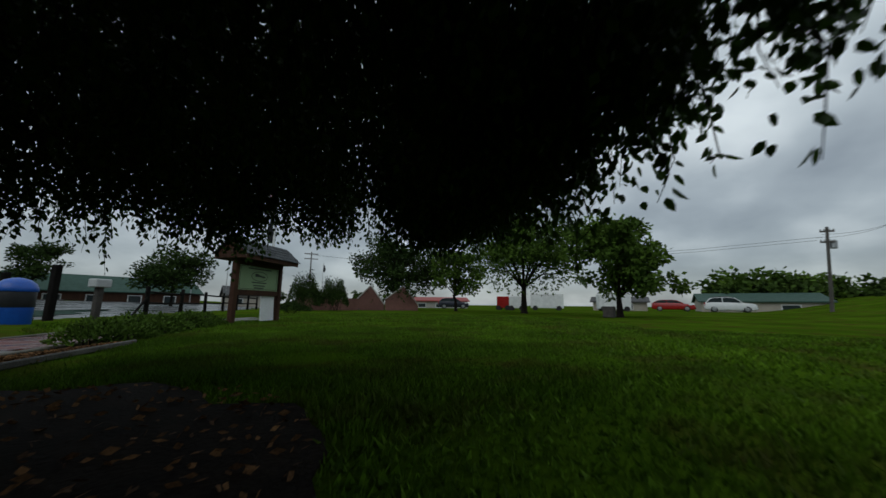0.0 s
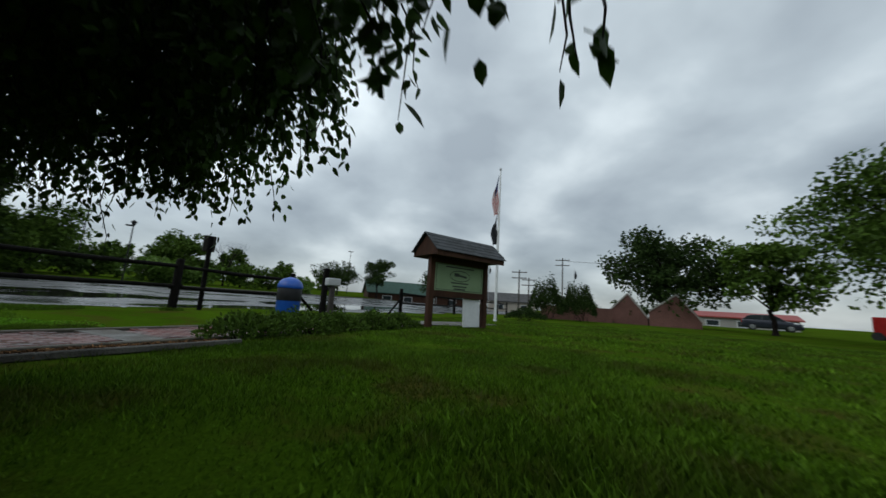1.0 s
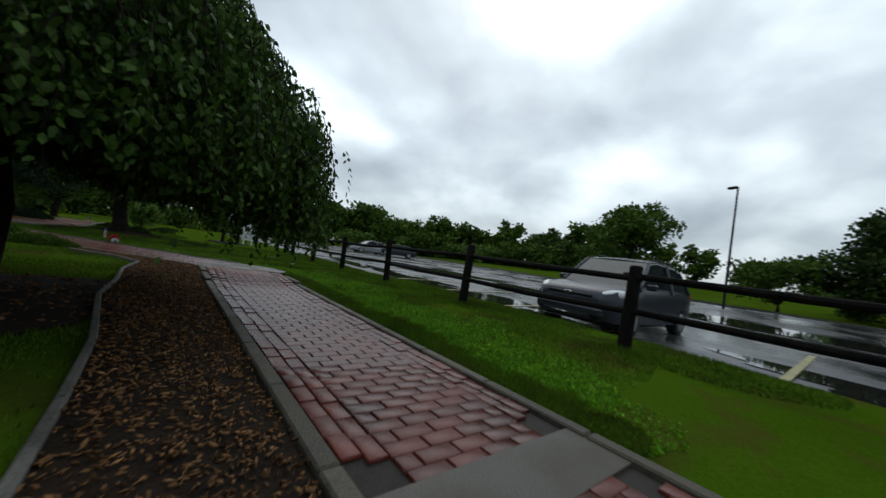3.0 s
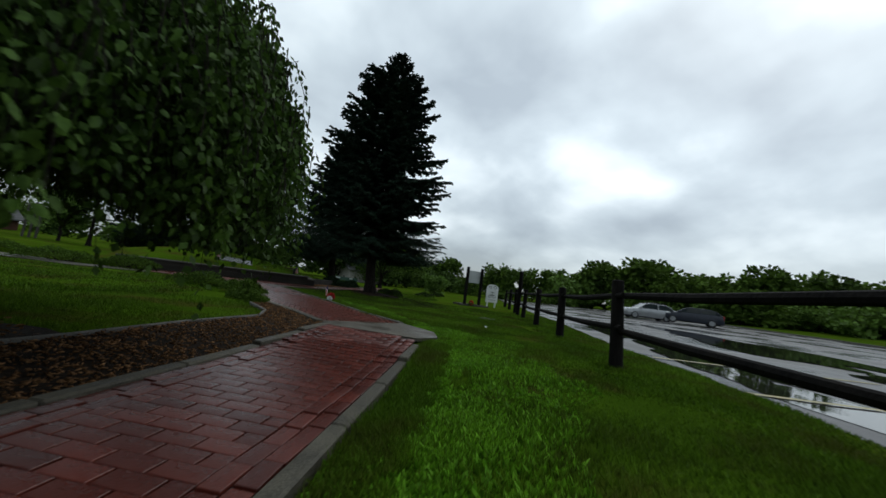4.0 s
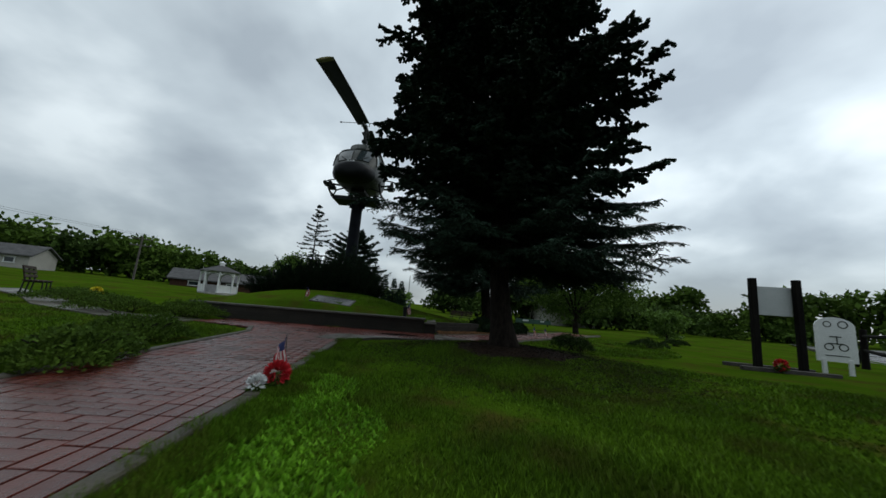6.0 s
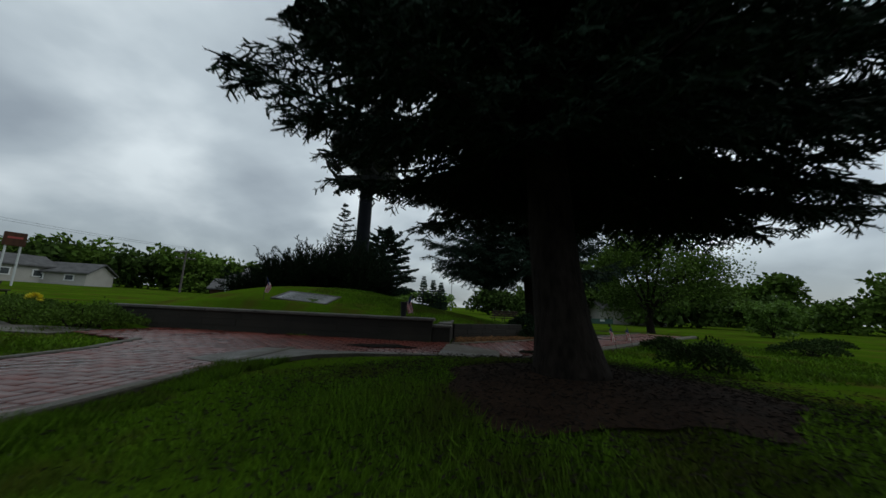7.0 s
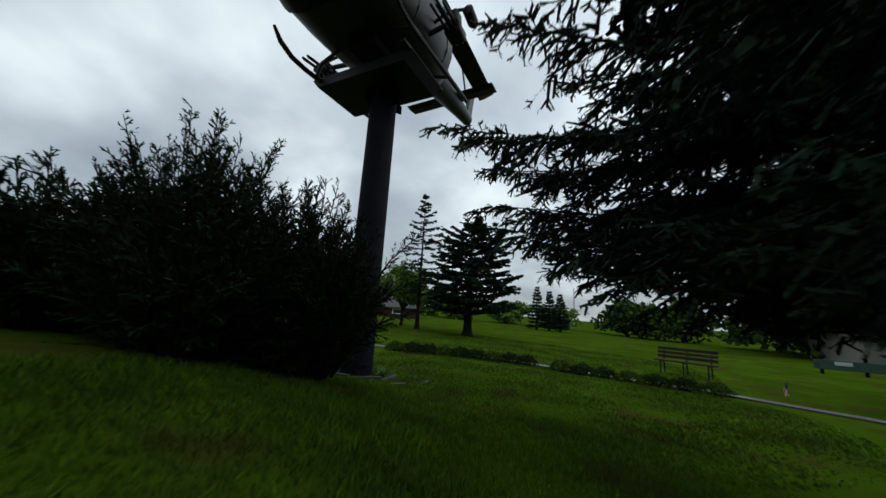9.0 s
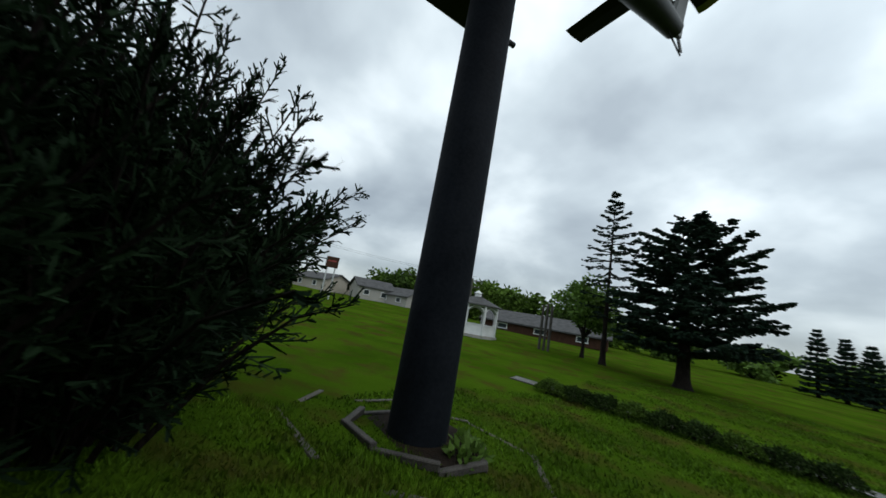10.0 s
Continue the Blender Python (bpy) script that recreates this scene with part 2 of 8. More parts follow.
MAT = dict(
    grass=material("lawn", (0.027, 0.060, 0.003), (0.060, 0.112, 0.007), scale=0.35, rough=1.0, bump=0.8, fine=55, spec=0.0),
    blade=material("grass_blade", (0.037, 0.084, 0.003), (0.098, 0.185, 0.011), scale=0.7, rough=0.7, bump=0, island=0.5, spec=0.08, trans=0.2),
    weed=material("clover_leaf", (0.07, 0.19, 0.008), (0.15, 0.33, 0.018), scale=2.0, rough=0.6, bump=0, island=0.45, spec=0.12, trans=0.2),
    asphalt=material("wet_asphalt", (0.018, 0.019, 0.02), (0.05, 0.05, 0.052), scale=0.35, rough=0.08, rough2=0.5, bump=0.1, fine=120, spec=0.4),
    paint=material("road_paint", (0.16, 0.13, 0.03), (0.3, 0.25, 0.06), rough=0.4, bump=0.1),
    concrete=material("damp_concrete", (0.029, 0.024, 0.017), (0.083, 0.072, 0.053), scale=1.8, rough=0.3, rough2=0.75, bump=0.3, fine=90, vary=0.12),
    kerb=material("kerb_concrete", (0.038, 0.034, 0.025), (0.098, 0.089, 0.067), scale=5, rough=0.5, rough2=0.8, bump=0.4, fine=70, vary=0.2, spec=0.2),
    brick=material("wet_red_brick", (0.042, 0.0082, 0.0052), (0.125, 0.0255, 0.0155), scale=1.6, rough=0.16, rough2=0.5, bump=0.16, fine=90, spec=0.32, vary=0.3),
    brick_stuff=material("wet_red_brick_far", (0.042, 0.0082, 0.0052), (0.125, 0.0255, 0.0155), scale=1.6, rough=0.16, rough2=0.5, bump=0.16, fine=90, spec=0.32, island=0.3),
    joint=material("joint_sand", (0.010, 0.007, 0.006), (0.024, 0.018, 0.014), scale=20, rough=0.8, bump=0.4, fine=150),
    water=material("standing_water", (0.012, 0.012, 0.011), (0.018, 0.017, 0.016), rough=0.02, bump=0.02, fine=12, spec=0.6),
    soil=material("dark_soil", (0.007, 0.005, 0.0035), (0.022, 0.015, 0.010), scale=5, rough=0.95, bump=0.8, fine=45, spec=0.1),
    litter=material("needle_soil", (0.010, 0.006, 0.0035), (0.038, 0.021, 0.012), scale=3, rough=0.95, bump=0.9, fine=60, spec=0.1),
    mulch=material("wood_chip", (0.045, 0.022, 0.0095), (0.23, 0.12, 0.052), scale=9, rough=0.85, bump=0.4, fine=70, island=0.55, spec=0.1),
    stone=material("wall_stone", (0.008, 0.007, 0.005), (0.024, 0.0205, 0.0145), scale=1.4, rough=0.85, bump=0.6, fine=40, vary=0.25),
    coping=material("coping_stone", (0.038, 0.035, 0.029), (0.088, 0.082, 0.07), scale=3, rough=0.7, bump=0.4, fine=60, vary=0.1),
    timber=material("weathered_edging_timber", (0.025, 0.022, 0.019), (0.07, 0.062, 0.053), scale=6, rough=0.8, bump=0.5, fine=60),
    edging=material("pale_weathered_edging", (0.045, 0.042, 0.037), (0.12, 0.112, 0.098), scale=6, rough=0.8, bump=0.5, fine=60),
    fence=material("black_stained_timber", (0.003, 0.003, 0.003), (0.012, 0.0105, 0.009), scale=5, rough=0.9, spec=0.08, bump=0.6, fine=45, stretch=(1, 1, 0.2)),
    brown=material("brown_stained_timber", (0.026, 0.011, 0.006), (0.062, 0.027, 0.014), scale=6, spec=0.2, rough=0.75, bump=0.4, fine=50, stretch=(1, 1, 0.15)),
    shingle=material("asphalt_shingle", (0.02, 0.024, 0.026), (0.05, 0.055, 0.06), scale=8, rough=0.8, bump=0.5, fine=120, vary=0.25),
    greensign=material("sage_sign_panel", (0.17, 0.25, 0.13), (0.22, 0.31, 0.17), scale=2, rough=0.5, bump=0.05),
    signdark=material("dark_sign_paint", (0.02, 0.03, 0.02), (0.03, 0.04, 0.03), rough=0.5, bump=0),
    white=material("white_paint", (0.55, 0.56, 0.56), (0.72, 0.73, 0.73), scale=2, rough=0.5, bump=0.1, fine=30),
    greyboard=material("pale_grey_board", (0.36, 0.38, 0.38), (0.46, 0.48, 0.48), scale=2, rough=0.5, bump=0.08),
    blue=material("blue_plastic", (0.005, 0.06, 0.30), (0.01, 0.09, 0.42), scale=3, rough=0.35, bump=0.05),
    black=material("black_metal", (0.008, 0.009, 0.010), (0.018, 0.019, 0.02), scale=4, rough=0.5, bump=0.1, spec=0.2),
    steel=material("dull_steel", (0.25, 0.26, 0.27), (0.4, 0.41, 0.42), scale=5, rough=0.4, bump=0.05, metal=0.8),
    chrome=material("chrome", (0.6, 0.6, 0.6), (0.7, 0.7, 0.7), rough=0.12, bump=0, metal=1.0),
    olive=material("olive_drab_paint", (0.012, 0.015, 0.011), (0.024, 0.029, 0.021), scale=2.5, rough=0.42, bump=0.08, fine=30, spec=0.25),
    nose=material("black_nose_paint", (0.008, 0.009, 0.010), (0.016, 0.017, 0.018), scale=2, rough=0.4, bump=0.05, spec=0.1),
    rotor=material("rotor_paint", (0.009, 0.011, 0.009), (0.018, 0.021, 0.017), scale=3, rough=0.5, bump=0.05, spec=0.15),
    yellow=material("dull_yellow_tip", (0.16, 0.15, 0.05), (0.22, 0.2, 0.07), rough=0.6, bump=0),
    pole=material("dark_pole_paint", (0.005, 0.0065, 0.009), (0.012, 0.0145, 0.019), scale=2.5, spec=0.06, rough=0.7, bump=0.15, fine=25),
    glass=material("vehicle_glass", (0.02, 0.028, 0.03), (0.035, 0.045, 0.048), rough=0.06, bump=0, spec=0.35),
    paleglass=material("hazy_window", (0.16, 0.19, 0.195), (0.23, 0.26, 0.265), rough=0.15, bump=0, spec=0.4),
    greenglass=material("green_tinted_roof_window", (0.05, 0.20, 0.17), (0.08, 0.26, 0.22), rough=0.08, bump=0, spec=0.7),
    rubber=material("tyre_rubber", (0.01, 0.01, 0.01), (0.022, 0.022, 0.022), scale=12, rough=0.8, bump=0.3),
    lamp=material("headlamp_lens", (0.5, 0.52, 0.53), (0.62, 0.64, 0.65), rough=0.1, bump=0, spec=0.7),
    carblue=material("dark_slate_car_paint", (0.022, 0.026, 0.036), (0.03, 0.035, 0.047), rough=0.25, bump=0, metal=0.25, spec=0.4),
    carwhite=material("white_car_paint", (0.6, 0.61, 0.62), (0.68, 0.69, 0.7), rough=0.2, bump=0, spec=0.6),
    carsilver=material("silver_car_paint", (0.32, 0.33, 0.34), (0.4, 0.41, 0.42), rough=0.22, bump=0, metal=0.5, spec=0.6),
    carred=material("red_car_paint", (0.25, 0.01, 0.01), (0.32, 0.015, 0.015), rough=0.2, bump=0, spec=0.6),
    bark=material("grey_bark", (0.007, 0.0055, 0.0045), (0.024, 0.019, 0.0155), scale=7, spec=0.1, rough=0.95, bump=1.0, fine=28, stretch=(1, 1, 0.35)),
    leaf=material("weeping_leaf", (0.02, 0.046, 0.006), (0.056, 0.108, 0.014), scale=1.2, rough=0.62, bump=0, island=0.5, spec=0.14, trans=0.2),
    leaf2=material("broad_leaf", (0.032, 0.066, 0.009), (0.08, 0.135, 0.018), scale=0.5, rough=0.8, bump=0, island=0.4, spec=0.1, trans=0.12),
    leaf3=material("light_green_leaf", (0.06, 0.12, 0.015), (0.11, 0.19, 0.03), scale=0.6, rough=0.7, bump=0, island=0.35, spec=0.25, trans=0.25),
    midleaf=material("green_leaf", (0.020, 0.042, 0.008), (0.05, 0.085, 0.015), scale=0.5, rough=0.85, bump=0, island=0.4, spec=0.1, trans=0.08),
    darkleaf=material("dark_leaf", (0.013, 0.029, 0.006), (0.034, 0.060, 0.012), scale=0.5, rough=0.85, bump=0, island=0.4, spec=0.1, trans=0.08),
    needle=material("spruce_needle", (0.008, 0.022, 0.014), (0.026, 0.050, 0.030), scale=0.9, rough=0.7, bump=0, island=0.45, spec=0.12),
    juniper=material("juniper_spray", (0.006, 0.015, 0.007), (0.018, 0.036, 0.015), scale=0.9, rough=0.7, bump=0, island=0.45, spec=0.05),
    redbrick=material("dull_red_brickwork", (0.10, 0.045, 0.035), (0.16, 0.075, 0.06), scale=1.2, rough=0.85, bump=0.4, fine=14, vary=0.1),
    tan=material("tan_siding", (0.3, 0.27, 0.22), (0.38, 0.345, 0.29), scale=1, rough=0.8, bump=0.2, fine=10),
    palewall=material("pale_siding", (0.26, 0.25, 0.225), (0.33, 0.32, 0.29), scale=1, rough=0.8, bump=0.2, fine=10),
    greyroof=material("grey_roof", (0.05, 0.05, 0.05), (0.10, 0.10, 0.10), scale=2, spec=0.1, rough=0.9, bump=0.3, fine=12),
    greenroof=material("green_metal_roof", (0.025, 0.055, 0.042), (0.045, 0.085, 0.068), scale=2, spec=0.15, rough=0.7, bump=0.15, fine=12),
    redroof=material("red_roof", (0.2, 0.03, 0.025), (0.28, 0.045, 0.035), scale=2, rough=0.6, bump=0.2, fine=12),
    benchwood=material("bench_slat_wood", (0.018, 0.011, 0.008), (0.04, 0.024, 0.017), scale=6, spec=0.15, rough=0.75, bump=0.3, fine=50, vary=0.2),
    bronze=material("engraved_stone_slab", (0.07, 0.075, 0.08), (0.15, 0.155, 0.16), scale=3, rough=0.25, rough2=0.5, bump=0.35, fine=35),
    redflower=material("red_petal", (0.35, 0.01, 0.015), (0.55, 0.02, 0.03), rough=0.6, bump=0, island=0.3),
    yellowflower=material("yellow_petal", (0.5, 0.42, 0.01), (0.65, 0.55, 0.03), rough=0.6, bump=0, island=0.3),
    cloth=flag_material("striped_flag_cloth", 13),
    darkcloth=material("black_flag_cloth", (0.008, 0.009, 0.012), (0.02, 0.022, 0.026), rough=0.8, bump=0.2),
    wire=material("overhead_wire", (0.02, 0.02, 0.02), (0.03, 0.03, 0.03), rough=0.6, bump=0),
    utility=material("weathered_utility_pole", (0.05, 0.045, 0.04), (0.1, 0.09, 0.08), scale=5, rough=0.9, bump=0.4, fine=30, stretch=(1, 1, 0.2)),
)


def worn(m, colour, scale, low, high, amount):
    """Worn patches of another colour, set by a broad noise."""
    n, l = m.node_tree.nodes, m.node_tree.links
    bsdf = n["Principled BSDF"]
    old = bsdf.inputs["Base Color"].links[0].from_socket
    geo = n.new("ShaderNodeNewGeometry")
    noise = n.new("ShaderNodeTexNoise")
    noise.inputs["Scale"].default_value, noise.inputs["Detail"].default_value, noise.inputs["Roughness"].default_value = scale, 5.0, 0.62
    l.new(geo.outputs["Position"], noise.inputs["Vector"])
    rr = n.new("ShaderNodeMapRange")
    rr.inputs["From Min"].default_value, rr.inputs["From Max"].default_value, rr.inputs["To Max"].default_value = low, high, amount
    l.new(noise.outputs["Fac"], rr.inputs["Value"])
    mx = n.new("ShaderNodeMixRGB")
    mx.inputs[2].default_value = (*colour, 1)
    l.new(rr.outputs[0], mx.inputs[0])
    l.new(old, mx.inputs[1])
    l.new(mx.outputs[0], bsdf.inputs["Base Color"])


# yellow-brown thin patches and broader, darker green ones in the lawn
for key in ("grass", "blade"):
    worn(MAT[key], (0.056, 0.047, 0.011), 1.1, 0.49, 0.64, 0.85)
    worn(MAT[key], (0.022, 0.046, 0.004), 0.5, 0.46, 0.64, 0.45)


# ---- building helpers ----
class Solid:
    """Collects corners and faces for one mesh."""

    def __init__(self):
        self.v, self.f = [], []

    def add(self, verts, faces):
        k = len(self.v)
        self.v += [tuple(p) for p in verts]
        self.f += [tuple(k + i for i in face) for face in faces]
        return self

    def box(self, c, s, rot=None, b=0.0):
        """A box, with bevelled edges where b is given."""
        bm = bmesh.new()
        bmesh.ops.create_cube(bm, size=1)
        for v in bm.verts:
            v.co = Vector((v.co.x * s[0], v.co.y * s[1], v.co.z * s[2]))
        if b:
            bmesh.ops.bevel(bm, geom=bm.edges[:], offset=b, segments=1, affect="EDGES")
        m = Matrix.Translation(c) @ (rot.to_4x4() if rot else Matrix())
        return self.bm(bm, m)

    def bm(self, bm, m=Matrix()):
        bm.verts.index_update()
        self.add([m @ v.co for v in bm.verts], [[v.index for v in f.verts] for f in bm.faces])
        bm.free()
        return self

    def tube(self, pts, radii, n=8, caps=True):
        """A round bar along points."""
        pts = [Vector(p) for p in pts]
        if not hasattr(radii, "__len__"):
            radii = [radii] * len(pts)
        k, ring = len(self.v), []
        side = None
        for i, p in enumerate(pts):
            d = (pts[min(i + 1, len(pts) - 1)] - pts[max(i - 1, 0)]).normalized()
            if side is None:
                side = d.orthogonal().normalized()
            side = (side - d * side.dot(d)).normalized()
            up = d.cross(side)
            self.v += [tuple(p + (side * math.cos(a) + up * math.sin(a)) * radii[i]) for a in (2 * math.pi * j / n for j in range(n))]
        for i in range(len(pts) - 1):
            for j in range(n):
                a, b = k + i * n + j, k + i * n + (j + 1) % n
                self.f.append((a, b, b + n, a + n))
        if caps:
            self.f.append(tuple(k + j for j in reversed(range(n))))
            self.f.append(tuple(k + (len(pts) - 1) * n + j for j in range(n)))
        return self

    def lathe(self, profile, c=(0, 0, 0), n=24):
        """Turned about a standing axis; profile: (radius, height)."""
        k = len(self.v)
        for r, z in profile:
            self.v += [(c[0] + r * math.cos(2 * math.pi * j / n), c[1] + r * math.sin(2 * math.pi * j / n), c[2] + z) for j in range(n)]
        for i in range(len(profile) - 1):
            for j in range(n):
                a, b = k + i * n + j, k + i * n + (j + 1) % n
                self.f.append((a, b, b + n, a + n))
        self.f.append(tuple(k + j for j in reversed(range(n))))
        self.f.append(tuple(k + (len(profile) - 1) * n + j for j in range(n)))
        return self

    def loft(self, rings, closed=True, caps=True):
        """Skin over rings of equally many points."""
        k, n = len(self.v), len(rings[0])
        for r in rings:
            self.v += [tuple(p) for p in r]
        for i in range(len(rings) - 1):
            for j in range(n if closed else n - 1):
                a, b = k + i * n + j, k + i * n + (j + 1) % n
                self.f.append((a, b, b + n, a + n))
        if caps:
            self.f.append(tuple(k + j for j in reversed(range(n))))
            self.f.append(tuple(k + (len(rings) - 1) * n + j for j in range(n)))
        return self

    def prism(self, poly, z0, z1):
        """A flat outline raised from z0 to z1."""
        return self.loft([[(x, y, z0) for x, y in poly], [(x, y, z1) for x, y in poly]])

    def mesh(self, name, mat, smooth=False):
        me = bpy.data.meshes.new(name)
        me.from_pydata(self.v, [], self.f)
        bm = bmesh.new()
        bm.from_mesh(me)
        bmesh.ops.recalc_face_normals(bm, faces=bm.faces)
        bm.to_mesh(me)
        bm.free()
        me.materials.append(mat)
        if smooth:
            me.polygons.foreach_set("use_smooth", [True] * len(me.polygons))
            me.set_sharp_from_angle(angle=radians(40))
        return me


def part(name, solid, mat, parent, label="", smooth=False):
    """One mesh under a thing or a part."""
    me = solid if isinstance(solid, bpy.types.Mesh) else solid.mesh(name, mat, smooth)
    ob = new(name, me)
    ob.parent = parent
    return tagged(ob, label) if label else ob


def thing(name, m, label, category, group="", kind=""):
    """An Empty at the base of a thing, for its parts."""
    ob = new(name)
    ob.empty_display_size = 0.2
    ob.matrix_world = m
    return tagged(ob, label, category, group, kind)


def single(name, solid, mat, m, label, category, group="", kind="", smooth=False):
    me = solid if isinstance(solid, bpy.types.Mesh) else solid.mesh(name, mat, smooth)
    ob = new(name, me)
    ob.matrix_world = m
    return tagged(ob, label, category, group, kind)


def fast_mesh(name, verts, faces, mat):
    """A mesh from arrays of corners and of equally long faces."""
    verts, faces = np.asarray(verts, np.float32), np.asarray(faces, np.int32)
    me = bpy.data.meshes.new(name)
    me.vertices.add(len(verts))
    me.vertices.foreach_set("co", verts.ravel())
    me.loops.add(faces.size)
    me.loops.foreach_set("vertex_index", faces.ravel())
    me.polygons.add(len(faces))
    me.polygons.foreach_set("loop_start", np.arange(len(faces), dtype=np.int32) * faces.shape[1])
    me.update(calc_edges=True)
    me.validate()
    me.materials.append(mat)
    return me


def diamonds(base, along, width, rng, fold=0.0):
    """Pointed leaves: from base, along a vector, turned by chance about it."""
    n = len(base)
    ln = np.linalg.norm(along, axis=1, keepdims=True)
    d = along / np.maximum(ln, 1e-9)
    r = rng.normal(size=(n, 3))
    side = np.cross(d, r)
    side /= np.maximum(np.linalg.norm(side, axis=1, keepdims=True), 1e-9)
    w = np.reshape(width, (-1, 1)) * side * 0.5
    mid = base + along * 0.45
    v = np.stack([base, mid + w, base + along, mid - w], 1).reshape(-1, 3)
    return v, np.arange(4 * n).reshape(n, 4)


def oval_leaves(base, along, width, rng):
    """Oval pointed leaves of two halves folded a little along the middle."""
    n = len(base)
    d = along / np.maximum(np.linalg.norm(along, axis=1, keepdims=True), 1e-9)
    side = np.cross(d, rng.normal(size=(n, 3)))
    side /= np.maximum(np.linalg.norm(side, axis=1, keepdims=True), 1e-9)
    fold = np.cross(d, side) * np.reshape(width, (-1, 1)) * 0.12
    w = np.reshape(width, (-1, 1)) * side * 0.5
    v = np.stack([base, base + along * 0.24 + w * 0.9 + fold, base + along * 0.62 + w * 0.82 + fold, base + along, base + along * 0.62 - w * 0.82 + fold, base + along * 0.24 - w * 0.9 + fold], 1).reshape(-1, 3)
    k = np.arange(n)[:, None] * 6
    return v, np.concatenate([k + [0, 1, 2, 3], k + [0, 3, 4, 5]])


def leaf_mesh(name, groups, mat, rng):
    """One mesh of many leaves; groups: (base, along, width)."""
    base = np.concatenate([g[0] for g in groups])
    along = np.concatenate([g[1] for g in groups])
    width = np.concatenate([np.broadcast_to(g[2], len(g[0])) for g in groups])
    v, f = diamonds(base, along, width, rng)
    return fast_mesh(name, v, f, mat)


def smooth_step(a, b, x):
    t = np.clip((np.asarray(x, float) - a) / (b - a), 0, 1)
    return t * t * (3 - 2 * t)


# ---- lie of the land ----
FENCE = Vector((-1.09, -12.77))  # a post of the fence, and the way along and out from it
ALONG, OUT = Vector((0.595, 0.8035)), Vector((0.8035, -0.595))
TRUNK = (0.91, 0.32)  # the great spruce
WALL_A, WALL_B = (-7.45, 3.10), (-0.95, 3.80)  # front of the retaining wall


# main path: its axis runs beside the fence
PA = Vector((-5.05, -12.48))  # on its middle line
PD = Vector((0.586, 0.8103))
PN = Vector((0.8103, -0.586))  # towards the fence
HALF = 0.70


def swale(x, y):
    """The main path lies in a shallow hollow; the verge rises from it to the fence."""
    x, y = np.asarray(x, float), np.asarray(y, float)
    s, d = (x - PA.x) * PD.x + (y - PA.y) * PD.y, (x - PA.x) * PN.x + (y - PA.y) * PN.y
    ends = smooth_step(-16, -10, s) * smooth_step(5.3, 3.4, s)
    return -0.08 * ends * smooth_step(1.6, 0.82, np.abs(d)) + 0.08 * smooth_step(1.3, 3.0, d) * smooth_step(-12, -6, s) * smooth_step(9, 5, s)


def height(x, y):
    x, y = np.asarray(x, float), np.asarray(y, float)
    mound = 1.08 * np.exp(-((x + 4.9) ** 2 / 20.5 + (y - 6.2) ** 2 / 10.6))
    edge = np.where(x > -0.75, 4.80 + 1.04 * (x + 0.69), WALL_A[1] + 0.1077 * (x - WALL_A[0]) + 0.04)
    step = smooth_step(0.08, 0.26, y - edge)
    soft = smooth_step(1.2, 5.2, y)
    west = smooth_step(-6.1, -7.6, x)
    z = mound * (step * (1 - west) + soft * west)
    z = z + 0.2 * np.exp(-((x - TRUNK[0]) ** 2 + (y - TRUNK[1]) ** 2) / 2.6)
    # the land climbs to the north-west, and falls a little to the north
    z = z + 0.034 * np.maximum(0, -x - 8) * smooth_step(-4, 10, y)
    z = z - 0.30 * smooth_step(12, 19, y) * smooth_step(-9, -1, x)
    z = z + swale(x, y)
    # car park below the fence, rising to a grass bank
    d = (x - FENCE.x) * OUT.x + (y - FENCE.y) * OUT.y
    lot = np.where(d < 26, -0.14 + 0.034 * np.maximum(d - 3, 0), 0.64 + 0.055 * np.minimum(d - 26, 40))
    z = z * (1 - smooth_step(1.2, 1.7, d)) + np.where(d > 1.2, lot * smooth_step(1.35, 1.7, d), 0)
    return z


def ground_z(x, y):
    return float(height(x, y))


def on_fence(s, d):
    """A place s metres along the fence and d metres out from it."""
    p = FENCE + ALONG * s + OUT * d
    return p.x, p.y


def inside(poly, x, y):
    """Which of the points lie in the outline."""
    x, y = np.asarray(x, float), np.asarray(y, float)
    r = np.zeros(x.shape, bool)
    for (x0, y0), (x1, y1) in zip(poly, poly[1:] + poly[:1]):
        if y0 != y1:
            r ^= ((y0 > y) != (y1 > y)) & (x < (x1 - x0) * (y - y0) / (y1 - y0) + x0)
    return r

# ---- ground, car park, paths ----
def axis_lines(lo, hi, step, reach):
    mid = list(np.arange(lo, hi + 1e-6, step))
    out, gap, p = [], step, hi
    while p < reach:
        gap *= 1.25
        p += gap
        out.append(p)
    back, gap, p = [], step, lo
    while p > -reach:
        gap *= 1.25
        p -= gap
        back.append(p)
    return np.array(back[::-1] + mid + out)


gx, gy = axis_lines(-14, 10, 0.26, 1500), axis_lines(-22, 26, 0.26, 1500)
GX, GY = np.meshgrid(gx, gy)
GZ = height(np.clip(GX, -140, 140), np.clip(GY, -140, 140))
rg = np.random.default_rng(3)
GZ = GZ + 0.012 * np.sin(GX * 1.7 + np.sin(GY * 1.1)) * np.sin(GY * 1.3) * (np.abs(GX) < 30)
GZ = np.where((np.abs((GX - PA.x) * PN.x + (GY - PA.y) * PN.y) < 1.0) & (np.abs((GX - PA.x) * PD.x + (GY - PA.y) * PD.y) < 10), GZ - 0.025, GZ)
OUTD = (GX - FENCE.x) * OUT.x + (GY - FENCE.y) * OUT.y
GZ = np.where((OUTD > 1.5) & (OUTD < 26.5), GZ - 0.06, GZ)
nx, ny = len(gx), len(gy)
